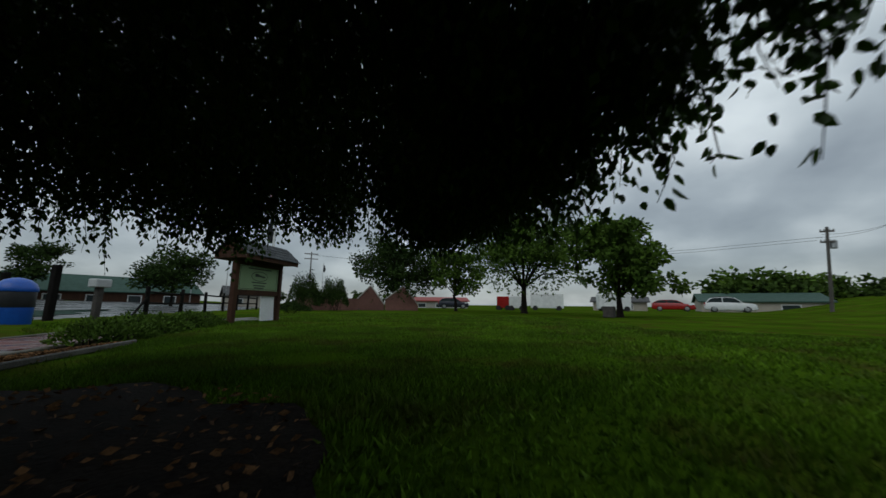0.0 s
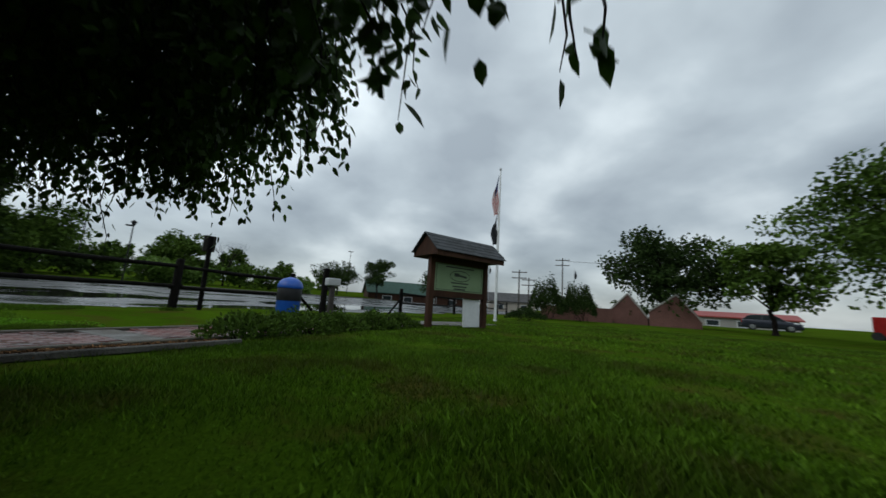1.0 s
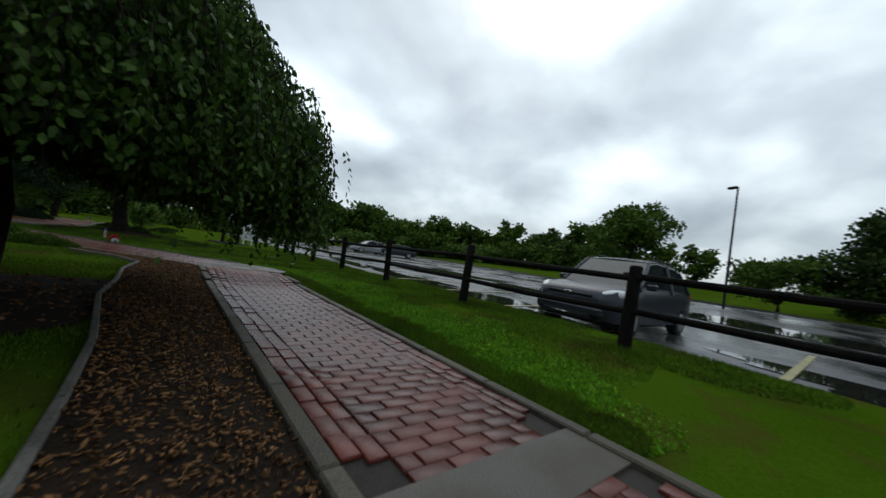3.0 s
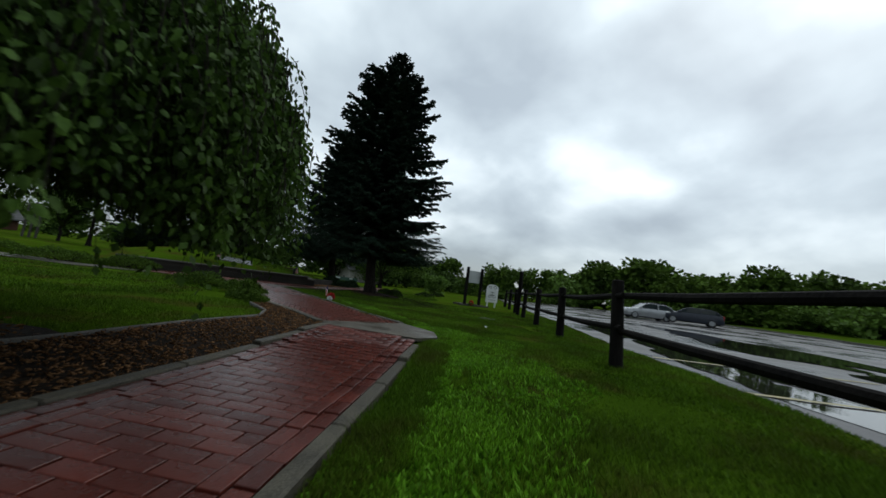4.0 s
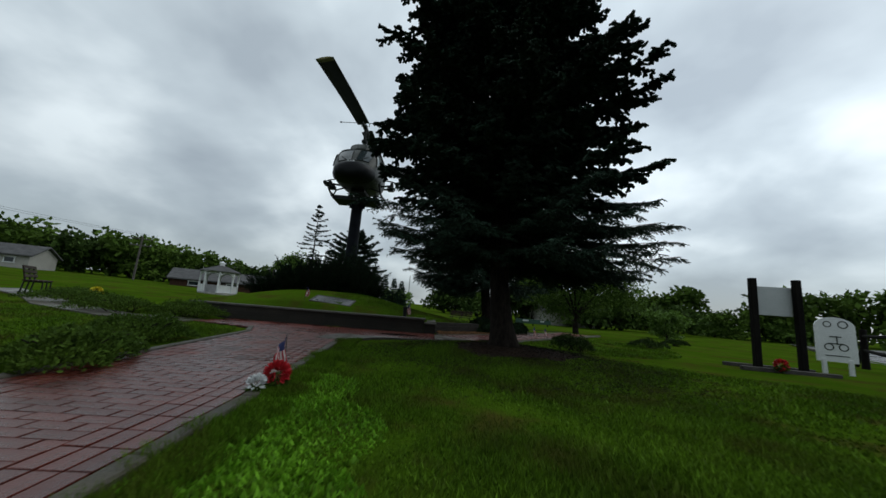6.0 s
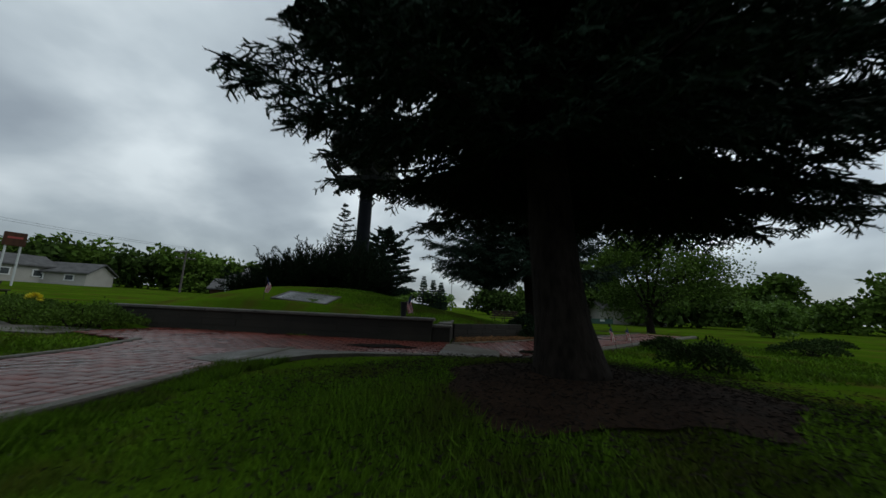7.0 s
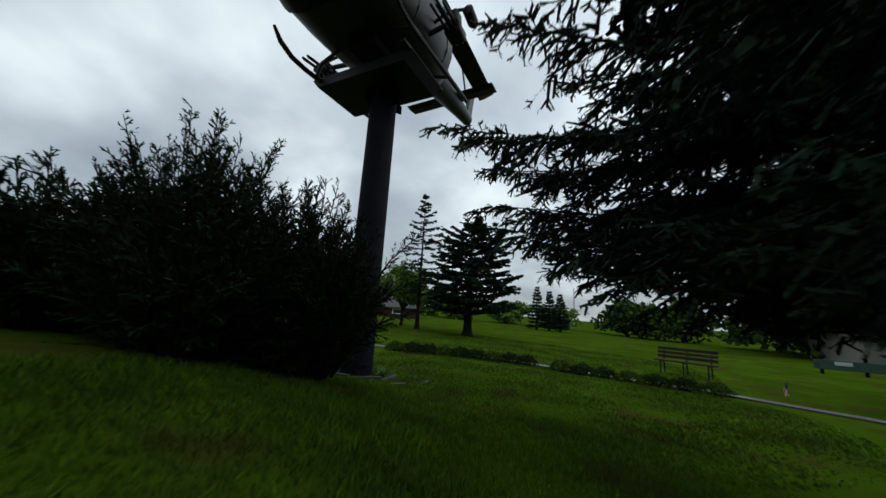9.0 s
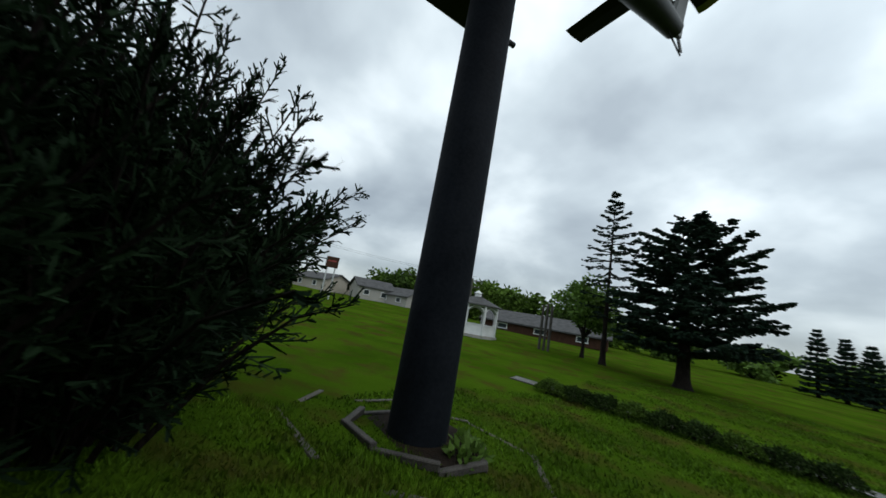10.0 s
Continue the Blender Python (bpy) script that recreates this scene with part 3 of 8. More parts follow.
I, J = np.meshgrid(np.arange(nx - 1), np.arange(ny - 1))
q = (J * nx + I).ravel()
ground_me = fast_mesh("ground", np.stack([GX, GY, GZ], -1).reshape(-1, 3), np.stack([q, q + 1, q + nx + 1, q + nx], 1), MAT["grass"])
ground_me.polygons.foreach_set("use_smooth", [True] * len(ground_me.polygons))
single("ground", ground_me, None, Matrix(), "mown lawn with clover, gently uneven and wet", "lawn", kind="structure")

# the wet car park, a strip beside the fence
ss, dd = np.linspace(-75, 60, 271), np.array([1.62, 2.2, 3, 4, 6, 9, 13, 18, 22, 26])
verts = []
for s in ss:
    for d in dd:
        x, y = on_fence(s, d)
        dip = 0.012 * math.sin(s * 0.55) * math.sin(d * 0.9)
        verts.append((x, y, ground_z(x, y) + 0.015 + dip if d > 1.7 else -0.125))
k = len(dd)
I, J = np.meshgrid(np.arange(k - 1), np.arange(len(ss) - 1))
q = (J * k + I).ravel()
lot_me = fast_mesh("road", np.array(verts), np.stack([q, q + 1, q + k + 1, q + k], 1), MAT["asphalt"])
lot_me.polygons.foreach_set("use_smooth", [True] * len(lot_me.polygons))
single("road", lot_me, None, Matrix(), "wet dark asphalt car park with puddles", "car park", kind="structure")

# pools of rain on it, thin sheets that follow the surface
for s, d, ls, ld in ((2.6, 3.3, 3.4, 0.9), (7.5, 3.6, 2.6, 0.8), (13.5, 3.8, 3.4, 0.7), (-6.5, 3.6, 3.0, 0.8), (-13, 4.5, 4.6, 1.2), (4.0, 8.5, 4.5, 1.3), (-3, 12, 5, 1.6), (-20, 7, 6, 1.8), (14, 9, 6, 1.8), (-9, 9, 4, 1.3)):
    c = Vector(on_fence(s, d))
    ring = []
    for j in range(40):
        a = 2 * math.pi * j / 40
        w = 1 + 0.25 * math.sin(3 * a + s) + 0.14 * math.sin(7 * a + d)
        p = c + ALONG * (math.cos(a) * ls * w) + OUT * (math.sin(a) * ld * w)
        ring.append((p.x, p.y, ground_z(p.x, p.y) + 0.031))
    cz = ground_z(c.x, c.y) + 0.031
    sol = Solid()
    sol.add([(c.x, c.y, cz)] + ring, [(0, 1 + j, 1 + (j + 1) % 40) for j in range(40)])
    single("water", sol, MAT["water"], Matrix(), "shallow rain puddle on the asphalt", "puddle", "puddles", "structure", True)

# yellow bay lines
for s in (-4.4, -1.6, 1.2, 4.0, 6.8):
    sol = Solid()
    a, b = Vector(on_fence(s, 2.2)), Vector(on_fence(s, 6.8))
    t = ALONG * 0.06
    for p, r in ((a, b),):
        pts = [p - t, p + t, r + t, r - t]
        sol.add([(v.x, v.y, ground_z(v.x, v.y) + 0.027) for v in pts], [(0, 1, 2, 3)])
    single("trim", sol, MAT["paint"], Matrix(), "worn yellow painted bay line on asphalt", "road marking", "bay lines", "structure")

# pale kerb along its far side
far_kerb = thing("kerb", Matrix(), "pale concrete kerb along the far side of the car park", "kerb", kind="structure")
for i in range(36):
    a = Vector(on_fence(-54 + i * 3.0 + 1.5, 26.1))
    part("kerb_stone", Solid().box((a.x, a.y, ground_z(a.x, a.y) + 0.03), (2.96, 0.2, 0.2), Matrix.Rotation(math.atan2(ALONG.y, ALONG.x), 3, "Z"), 0.02), MAT["edging"], far_kerb)

# low kerb between lawn and car park
kerb = thing("kerb", Matrix(), "low grey concrete kerb along the lawn's edge", "kerb", kind="structure")
for i in range(44):
    sol = Solid()
    a = Vector(on_fence(-58 + i * 2.4 + 1.2, 1.6))
    sol.box((a.x, a.y, -0.135), (2.36, 0.14, 0.16), Matrix.Rotation(math.atan2(ALONG.y, ALONG.x), 3, "Z"), 0.02)
    part("kerb_stone", sol, MAT["kerb"], kerb)

def on_path(s, d):
    p = PA + PD * s + PN * d
    return p.x, p.y


def draped(poly, lift, land=swale):
    """A sheet over the land within an outline, lifted a little off it."""
    bm = bmesh.new()
    bm.faces.new([bm.verts.new((x, y, 0)) for x, y in poly])
    bmesh.ops.triangulate(bm, faces=bm.faces[:])
    for _ in range(9):
        long = [e for e in bm.edges if e.calc_length() > 0.45]
        if not long:
            break
        bmesh.ops.subdivide_edges(bm, edges=long, cuts=1)
        bmesh.ops.triangulate(bm, faces=bm.faces[:])
    for v in bm.verts:
        v.co.z = float(land(v.co.x, v.co.y)) + lift
    return Solid().bm(bm)


PAD = [(-2.38, -7.62), (-1.27, -8.46), (-0.85, -8.32), (-0.62, -7.80), (-0.84, -6.92), (-2.40, -7.20)]
path_bed = draped([on_path(-9.0, -HALF), on_path(-9.0, HALF), on_path(5.5, HALF), on_path(5.55, 0.0), on_path(5.9, -HALF)], 0.022)
single("pavement", path_bed, MAT["joint"], Matrix(), "sandy bed under the brick path", "path", kind="structure")
BRANCH_R = [(-0.90, -6.90), (-1.20, -5.60), (-1.50, -3.60), (-1.95, -1.30), (-2.30, 0.60), (-2.45, 1.75)]
BRANCH_L = [(-2.36, -7.16), (-2.62, -6.05), (-2.98, -4.97), (-3.40, -2.60), (-4.05, 0.60), (-4.60, 1.60)]
STRIP = [(-6.4, 1.9), (-4.6, 1.55), (-2.30, 1.62), (-0.50, 2.12), (-0.62, 3.80), (-6.4, 3.18)]
PATH2_L = [(-0.50, 3.64), (0.62, 4.98), (2.46, 7.35), (5.2, 11.6)]
PATH2_R = [(0.35, 2.15), (0.98, 2.90), (2.62, 5.45), (4.30, 8.00), (6.8, 11.6)]
branch_poly = BRANCH_R + BRANCH_L[::-1]
path2_poly = PATH2_R + PATH2_L[::-1]
bed = Solid()
bed.prism(branch_poly, 0.0, 0.020)
bed.prism(STRIP, 0.0, 0.019)
bed.prism(path2_poly, 0.0, 0.018)
single("pavement", bed, MAT["joint"], Matrix(), "sandy bed under the branching brick paths", "path", kind="structure")
sol = Solid().prism(PAD, 0.0, 0.045)
single("pavement", sol, MAT["concrete"], Matrix(), "smooth damp concrete pad where the paths meet", "concrete pad", kind="structure")
sol = Solid().prism([on_path(-2.25, -HALF - 0.1), on_path(-2.25, HALF + 0.1), on_path(-1.85, HALF + 0.1), on_path(-1.85, -HALF - 0.1)], -0.1, -0.036)
single("pavement", sol, MAT["concrete"], Matrix(), "narrow concrete band across the brick path", "concrete band", kind="structure")
END_PAD = [(-0.48, 2.10), (0.33, 2.13), (0.30, 3.0), (-0.50, 3.64), (-0.62, 3.60)]
sol = Solid().prism(END_PAD, 0.0, 0.043)
single("pavement", sol, MAT["concrete"], Matrix(), "damp concrete pad at the end of the wall", "concrete pad", kind="structure")
BAND = [(-2.75, 0.55), (-2.08, 0.45), (-1.98, 0.87), (-1.81, 1.37), (-1.45, 1.70), (-0.50, 2.05), (-0.5, 2.2), (-1.67, 1.80), (-2.68, 1.64)]
sol = Solid().prism(BAND, 0.0, 0.044)
single("pavement", sol, MAT["concrete"], Matrix(), "wet concrete edging band at the corner of the path", "concrete band", kind="structure")

# kerbs of the paths, stone by stone
def kerb_line(pts, z, w=0.105, name="path kerb"):
    owner = thing("kerb", Matrix(), "narrow worn concrete kerb along the brick path", "kerb", kind="structure")
    for (x0, y0), (x1, y1) in zip(pts, pts[1:]):
        ln = math.hypot(x1 - x0, y1 - y0)
        n = max(1, round(ln / 0.9))
        for i in range(n):
            f = (i + 0.5) / n
            cx, cy = x0 + (x1 - x0) * f, y0 + (y1 - y0) * f
            sol = Solid().box((cx, cy, z / 2 + float(swale(cx, cy)) * 0.9 - 0.02), (ln / n - 0.008, w, z + 0.04), Matrix.Rotation(math.atan2(y1 - y0, x1 - x0), 3, "Z"), 0.012)
            part("kerb_stone", sol, MAT["kerb"], owner)


def shifted(pts, d):
    out = []
    for i, (x, y) in enumerate(pts):
        a, b = Vector(pts[max(i - 1, 0)]), Vector(pts[min(i + 1, len(pts) - 1)])
        t = (b - a).normalized()
        out.append((x + t.y * d, y - t.x * d))
    return out


kerb_line([on_path(-9.0, HALF + 0.065), on_path(5.05, HALF + 0.065)], 0.055)
kerb_line([on_path(-9.0, -HALF - 0.065), on_path(5.75, -HALF - 0.065)], 0.055)
kerb_line(shifted(BRANCH_R, 0.07), 0.055)
kerb_line(shifted(BRANCH_L, -0.07), 0.055)
kerb_line(shifted(PATH2_L, -0.07), 0.055)
kerb_line(shifted(PATH2_R, 0.11), 0.055, 0.19)

# retaining wall: coursed stones under a pale coping
wall_dir = Vector((WALL_B[0] - WALL_A[0], WALL_B[1] - WALL_A[1]))
WALL_LEN, WALL_TURN = wall_dir.length, math.degrees(math.atan2(wall_dir.y, wall_dir.x))
wall = thing("wall_garden", pose(WALL_A[0], WALL_A[1], 0, 0, 0, WALL_TURN), "low dark stone retaining wall with pale coping", "wall", kind="structure")
rw = random.Random(5)
part("core", Solid().box((WALL_LEN / 2, 0.12, 0.19), (WALL_LEN - 0.02, 0.18, 0.4)), MAT["joint"], wall)
for row in range(3):
    x = 0.0
    while x < WALL_LEN - 0.05:
        w = min(rw.uniform(0.7, 1.3), WALL_LEN - x)
        part("stone", Solid().box((x + w / 2, 0.10 + rw.uniform(-0.003, 0.003), 0.068 + row * 0.133), (w - 0.003, 0.2, 0.132), None, 0.003), MAT["stone"], wall)
        x += w
x = -0.04
while x < WALL_LEN:
    w = min(1.05, WALL_LEN + 0.04 - x)
    part("coping_stone", Solid().box((x + w / 2, 0.105, 0.428), (w - 0.006, 0.29, 0.06), None, 0.012), MAT["coping"], wall, "pale grey coping stone")
    x += w
part("step_stone", Solid().box((WALL_LEN + 0.17, 0.17, 0.145), (0.33, 0.30, 0.29), None, 0.01), MAT["stone"], wall)
part("step_coping", Solid().box((WALL_LEN + 0.18, 0.17, 0.315), (0.36, 0.36, 0.05), None, 0.01), MAT["coping"], wall, "pale grey coping stone")
# the wall turns back along the bed, its coping a little tilted
part("return_stone", Solid().box((WALL_LEN + 0.22, 0.72, 0.165), (0.22, 0.78, 0.33), None, 0.012), MAT["stone"], wall)
part("return_coping", Solid().box((WALL_LEN + 0.21, 0.70, 0.365), (0.26, 0.82, 0.05), Matrix.Rotation(radians(3), 3, "X"), 0.012), MAT["coping"], wall, "pale grey coping stone")

# the low wall of the planting bed
low = thing("wall_bed", pose(-0.70, 4.80, 0, 0, 0, 46), "low dark stone wall round the planting bed", "wall", kind="structure")
for row in range(3):
    x = 0.0
    while x < 1.9:
        w = rw.uniform(0.3, 0.5)
        part("stone", Solid().box((x + w / 2, 0.1, 0.055 + row * 0.11), (w - 0.004, 0.22, 0.107), None, 0.005), MAT["stone"], low)
        x += w
bedsoil = Solid().prism([(-0.56, 3.70), (0.56, 5.02), (2.40, 7.40), (3.3, 8.9), (2.6, 9.6), (0.95, 7.7), (0.85, 6.45), (-0.70, 4.84)], 0.0, 0.05)
single("soil", bedsoil, MAT["soil"], Matrix(), "dark soil of the planting bed", "soil", kind="structure")

# mulch bed beside the main path with its timber edging
EDGE = [(-7.85, -13.45), (-6.87, -12.12), (-6.30, -11.30), (-5.45, -9.85), (-4.75, -8.95), (-4.10, -8.00), (-3.30, -7.10), (-3.18, -6.40), (-3.38, -5.40)]
MULCH = EDGE + [(-3.0, -4.95), (-2.75, -6.0), (-2.52, -7.3), on_path(5.8, -HALF - 0.13), on_path(-2.0, -HALF - 0.13)]
single("soil", draped(MULCH, 0.028), MAT["soil"], Matrix(), "damp dark soil and leaf litter under the weeping tree", "soil", kind="structure")
edging = thing("edging", Matrix(), "low weathered grey timber edging of the bed", "edging", kind="structure")
for (x0, y0), (x1, y1) in zip(EDGE, EDGE[1:]):
    ln = math.hypot(x1 - x0, y1 - y0)
    sol = Solid().box(((x0 + x1) / 2, (y0 + y1) / 2, 0.03), (ln + 0.03, 0.045, 0.06), Matrix.Rotation(math.atan2(y1 - y0, x1 - x0), 3, "Z"), 0.01)
    part("timber", sol, MAT["edging"], edging)

# bare ground round the foot of the weeping tree
ring = []
for j in range(48):
    a = 2 * math.pi * j / 48
    r = 1.38 + 0.14 * math.sin(3 * a + 1) + 0.09 * math.sin(7 * a) + 0.05 * math.sin(13 * a)
    ring.append((-6.28 + r * math.cos(a), -9.3 + r * math.sin(a)))
BARE = ring
single("soil", Solid().prism(BARE, -0.02, 0.014), MAT["soil"], Matrix(), "bare dark soil round the weeping tree's trunk", "soil", kind="structure")

# and under the great spruce, strewn with needles
SHADE = []
for j in range(40):
    a = 2 * math.pi * j / 40
    r = 1.05 + 0.2 * math.sin(2 * a + 0.6) + 0.1 * math.sin(5 * a) + 0.05 * math.sin(11 * a)
    SHADE.append((TRUNK[0] + 0.25 + r * math.cos(a), TRUNK[1] - 0.1 + r * math.sin(a)))
single("soil", draped(SHADE, 0.022, height), MAT["litter"], Matrix(), "bare dark ground with needles round the spruce's trunk", "soil", kind="structure")

# ---- trees and shrubs ----
def unit(v):
    return v / np.maximum(np.linalg.norm(v, axis=-1, keepdims=True), 1e-9)


def shoot_mesh(name, start, way, length, core, needle, thick, per_m, mat, rng):
    """Shoots set all round with needles: two crossed blunt slips for the wood and close needles, single needles for the fringe."""
    n = len(start)
    verts, faces, k = [], [], 0
    side = unit(np.cross(way, rng.normal(size=(n, 3))))
    tip = start + way * length[:, None]
    half = np.broadcast_to(core, n)[:, None] * 0.5
    for across, which in ((side, np.arange(n)), (np.cross(way, side), np.flatnonzero(np.broadcast_to(per_m, n) < 1))):
        if not len(which):
            continue
        v = np.stack([start - across * half, start + across * half, tip + across * half * 0.6, tip - across * half * 0.6], 1)[which]
        f = np.arange(4 * len(which)).reshape(-1, 4) + k
        verts.append(v.reshape(-1, 3))
        faces.append(np.concatenate([f[:, [0, 1, 2]], f[:, [0, 2, 3]]]))
        k += 4 * len(which)
    count = (length * per_m * rng.uniform(0.8, 1.2, n)).astype(int)
    at = np.repeat(np.arange(n), count)
    if len(at):
        s = rng.uniform(0.0, 1.0, len(at)) ** 0.8
        p = start[at] + way[at] * (length[at] * s)[:, None]
        side = unit(np.cross(way[at], rng.normal(size=(len(at), 3))))
        d = unit(way[at] * rng.uniform(0.5, 1.1, (len(at), 1)) + side)
        w = unit(np.cross(d, way[at])) * thick * 0.5
        tip = p + d * (needle * rng.uniform(0.7, 1.25, len(at)))[:, None]
        verts.append(np.stack([p - w, p + w, tip], 1).reshape(-1, 3))
        faces.append(np.arange(3 * len(at)).reshape(-1, 3) + k)
    return fast_mesh(name, np.concatenate(verts), np.concatenate(faces), mat)


def spruce(name, place, tall, wide, clear, trunk_r, seed, label, bend=(0, 0), lean=(0, 0), whorls=26, group="", gap=0.06, size=1.0, per_m=40, full=9, profile=(0.92, 1.0, 0.93, 0.74, 0.52, 0.30, 0.13, 0.02), low=(-0.5, 0.45), shoot_gap=0.06, detail=0.4, forks=6, hang=0.6, heavy=(0, 0), crowd=0.95, extra=(), lifted=None):
    """A spruce: trunk with a flared, bent foot, and whorls of hanging boughs. Each bough forks into a broad fan of twigs set with short shoots.
    heavy: the side (degrees) on which the lowest boughs are longer, and by what share.
    extra: single low boughs (side in degrees, height, reach). lifted: the side on which the hem rises outwards."""
    rng = np.random.default_rng(seed)
    z0 = ground_z(*place)
    top = thing(name, pose(place[0], place[1], z0), label, "tree", group)

    def axis(h):
        k = 1 - math.exp(-h * tall / 1.3)
        return np.array([lean[0] * h + bend[0] * k, lean[1] * h + bend[1] * k, h * tall])
    t = Solid()
    hs = [0, 0.012, 0.035, 0.07, 0.11, 0.17, 0.4, 0.7, 0.99]
    t.tube([axis(h) - np.array([0, 0, 0.1 if h == 0 else 0]) for h in hs], [trunk_r * k for k in (1.75, 1.4, 1.14, 1.02, 0.97, 0.9, 0.62, 0.32, 0.05)], 16)
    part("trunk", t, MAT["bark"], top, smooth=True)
    boughs, start, way, length, core, dense = Solid(), [], [], [], [], []
    u = np.linspace(0, 1, 7)
    up = np.array([0, 0, 1.0])
    for i in range(whorls):
        f = (i + 0.5) / whorls
        h0 = clear / tall + (1 - clear / tall) * f ** crowd
        reach = wide * float(np.interp(h0, (0.08, 0.2, 0.45, 0.66, 0.79, 0.88, 0.94, 1.0), profile))
        n = full + int(rng.integers(-1, 2)) if h0 < 0.8 else max(5, full - 4)
        fine = 1.0 if h0 < detail else 0.0
        for j in range(n + (len(extra) if i == 0 else 0)):
            a = 2 * math.pi * (j + rng.uniform(-0.35, 0.35)) / n + i * 2.4
            h = h0 + rng.uniform(-0.012, 0.012)
            ln = reach * rng.uniform(0.7, 1.05) + 0.06
            if h < 0.32:
                ln *= 0.95 + heavy[1] * max(0.0, math.cos(a - math.radians(heavy[0]))) ** 3
            if lifted is not None and h < 0.4 and math.cos(a - math.radians(lifted)) > 0.72:
                ln = min(ln, 2.2 + 1.3 * max(0.0, h * tall - 2.0))
            if j >= n:
                a, h, ln = math.radians(extra[j - n][0]), extra[j - n][1] / tall, extra[j - n][2]
            out = np.array([math.cos(a), math.sin(a), 0])
            side0 = np.cross(out, up)
            k1 = float(np.interp(h, (0.12, 0.5, 1.0), (low[0], low[0] * 0.5, 0.35))) + rng.uniform(-0.08, 0.08)
            k2 = float(np.interp(h, (0.12, 0.5, 1.0), (low[1], low[1] * 0.72, 0.2)))
            sway = rng.uniform(-0.12, 0.12) * ln
            line = axis(h) + out * ln * u[:, None] + side0 * (sway * u * u)[:, None] + up * (ln * (k1 * u + k2 * u * u))[:, None]
            boughs.tube([tuple(p) for p in line[::2]], [0.035 * ln / wide + 0.012, 0.02 * ln / wide + 0.008, 0.01, 0.004], 5, False)
            limbs = [(line, ln, out)]
            # forks to both sides, longest near the foot of the bough
            for q in range(forks + (4 if j >= n else 0) if ln > 0.8 else 2):
                e = 0.22 + 0.7 * (q % forks + rng.uniform(0.1, 0.9)) / forks
                c = np.array([np.interp(e, u, line[:, k]) for k in range(3)])
                w = rng.uniform(0.55, 1.0) * (1 if q % 2 else -1)
                go = unit(out + side0 * w)
                fl = ln * rng.uniform(0.24, 0.38) * (1.15 - e * 0.75)
                sub = c + go * fl * u[:, None] + up * (fl * ((k1 + 2 * k2 * e) * 0.8 * u - 0.28 * hang * u * u))[:, None]
                limbs.append((sub, fl, go))
            for path, pl, go in limbs:
                m = max(6, int(pl / (gap * size * (0.78 if j >= n else 1.0 if fine else 1.25))))
                s = 0.1 + 0.9 * (np.arange(m) + rng.uniform(0, 1, m)) / m
                p = np.stack([np.interp(s, u, path[:, c]) for c in range(3)], 1)
                across = np.cross(go, up)
                hand = np.where(np.arange(m) % 2, 1.0, -1.0)[:, None]
                tl = size * (0.09 + 0.16 * min(1.0, pl / 1.2) * (1 - s) ** 0.5) * rng.uniform(0.6, 1.3, m)
                slope = ((k1 + 2 * k2 * s) * 0.6)[:, None] if path is line else -0.15
                d = unit(go * rng.uniform(0.4, 1.0, (m, 1)) + across * hand * rng.uniform(0.35, 1.0, (m, 1)) + up * (slope + rng.uniform(-1.1, 0.15, (m, 1)) * hang * (1.15 - h)))
                start.append(p)
                way.append(d)
                length.append(tl)
                core.append(np.full(m, 0.02 if fine else 0.066) * size)
                dense.append(np.full(m, fine))
                k = np.maximum(2, (tl / (shoot_gap * size * (1.0 if fine else 2.2))).astype(int))
                at = np.repeat(np.arange(m), k)
                g = rng.uniform(0.1, 1.0, len(at))
                turn = np.where(rng.uniform(0, 1, len(at)) < 0.5, 1.0, -1.0)[:, None]
                sd = unit(np.cross(d[at], up) * turn + rng.normal(0, 0.3, (len(at), 3)) + up * rng.uniform(-0.6, 0.15, (len(at), 1)))
                start.append(p[at] + d[at] * (tl[at] * g)[:, None])
                way.append(unit(d[at] * 0.8 + sd * 0.85))
                length.append(size * (0.05 + 0.3 * tl[at] * (1 - g)) * rng.uniform(0.7, 1.3, len(at)))
                core.append(np.full(len(at), 0.018 if fine else 0.06) * size)
                dense.append(np.full(len(at), fine))
    tagged(part("bough", boughs, MAT["bark"], top, smooth=True), kind="stuff")
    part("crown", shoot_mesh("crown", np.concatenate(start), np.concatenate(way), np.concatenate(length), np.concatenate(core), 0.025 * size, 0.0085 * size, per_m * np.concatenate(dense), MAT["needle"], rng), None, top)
    return top


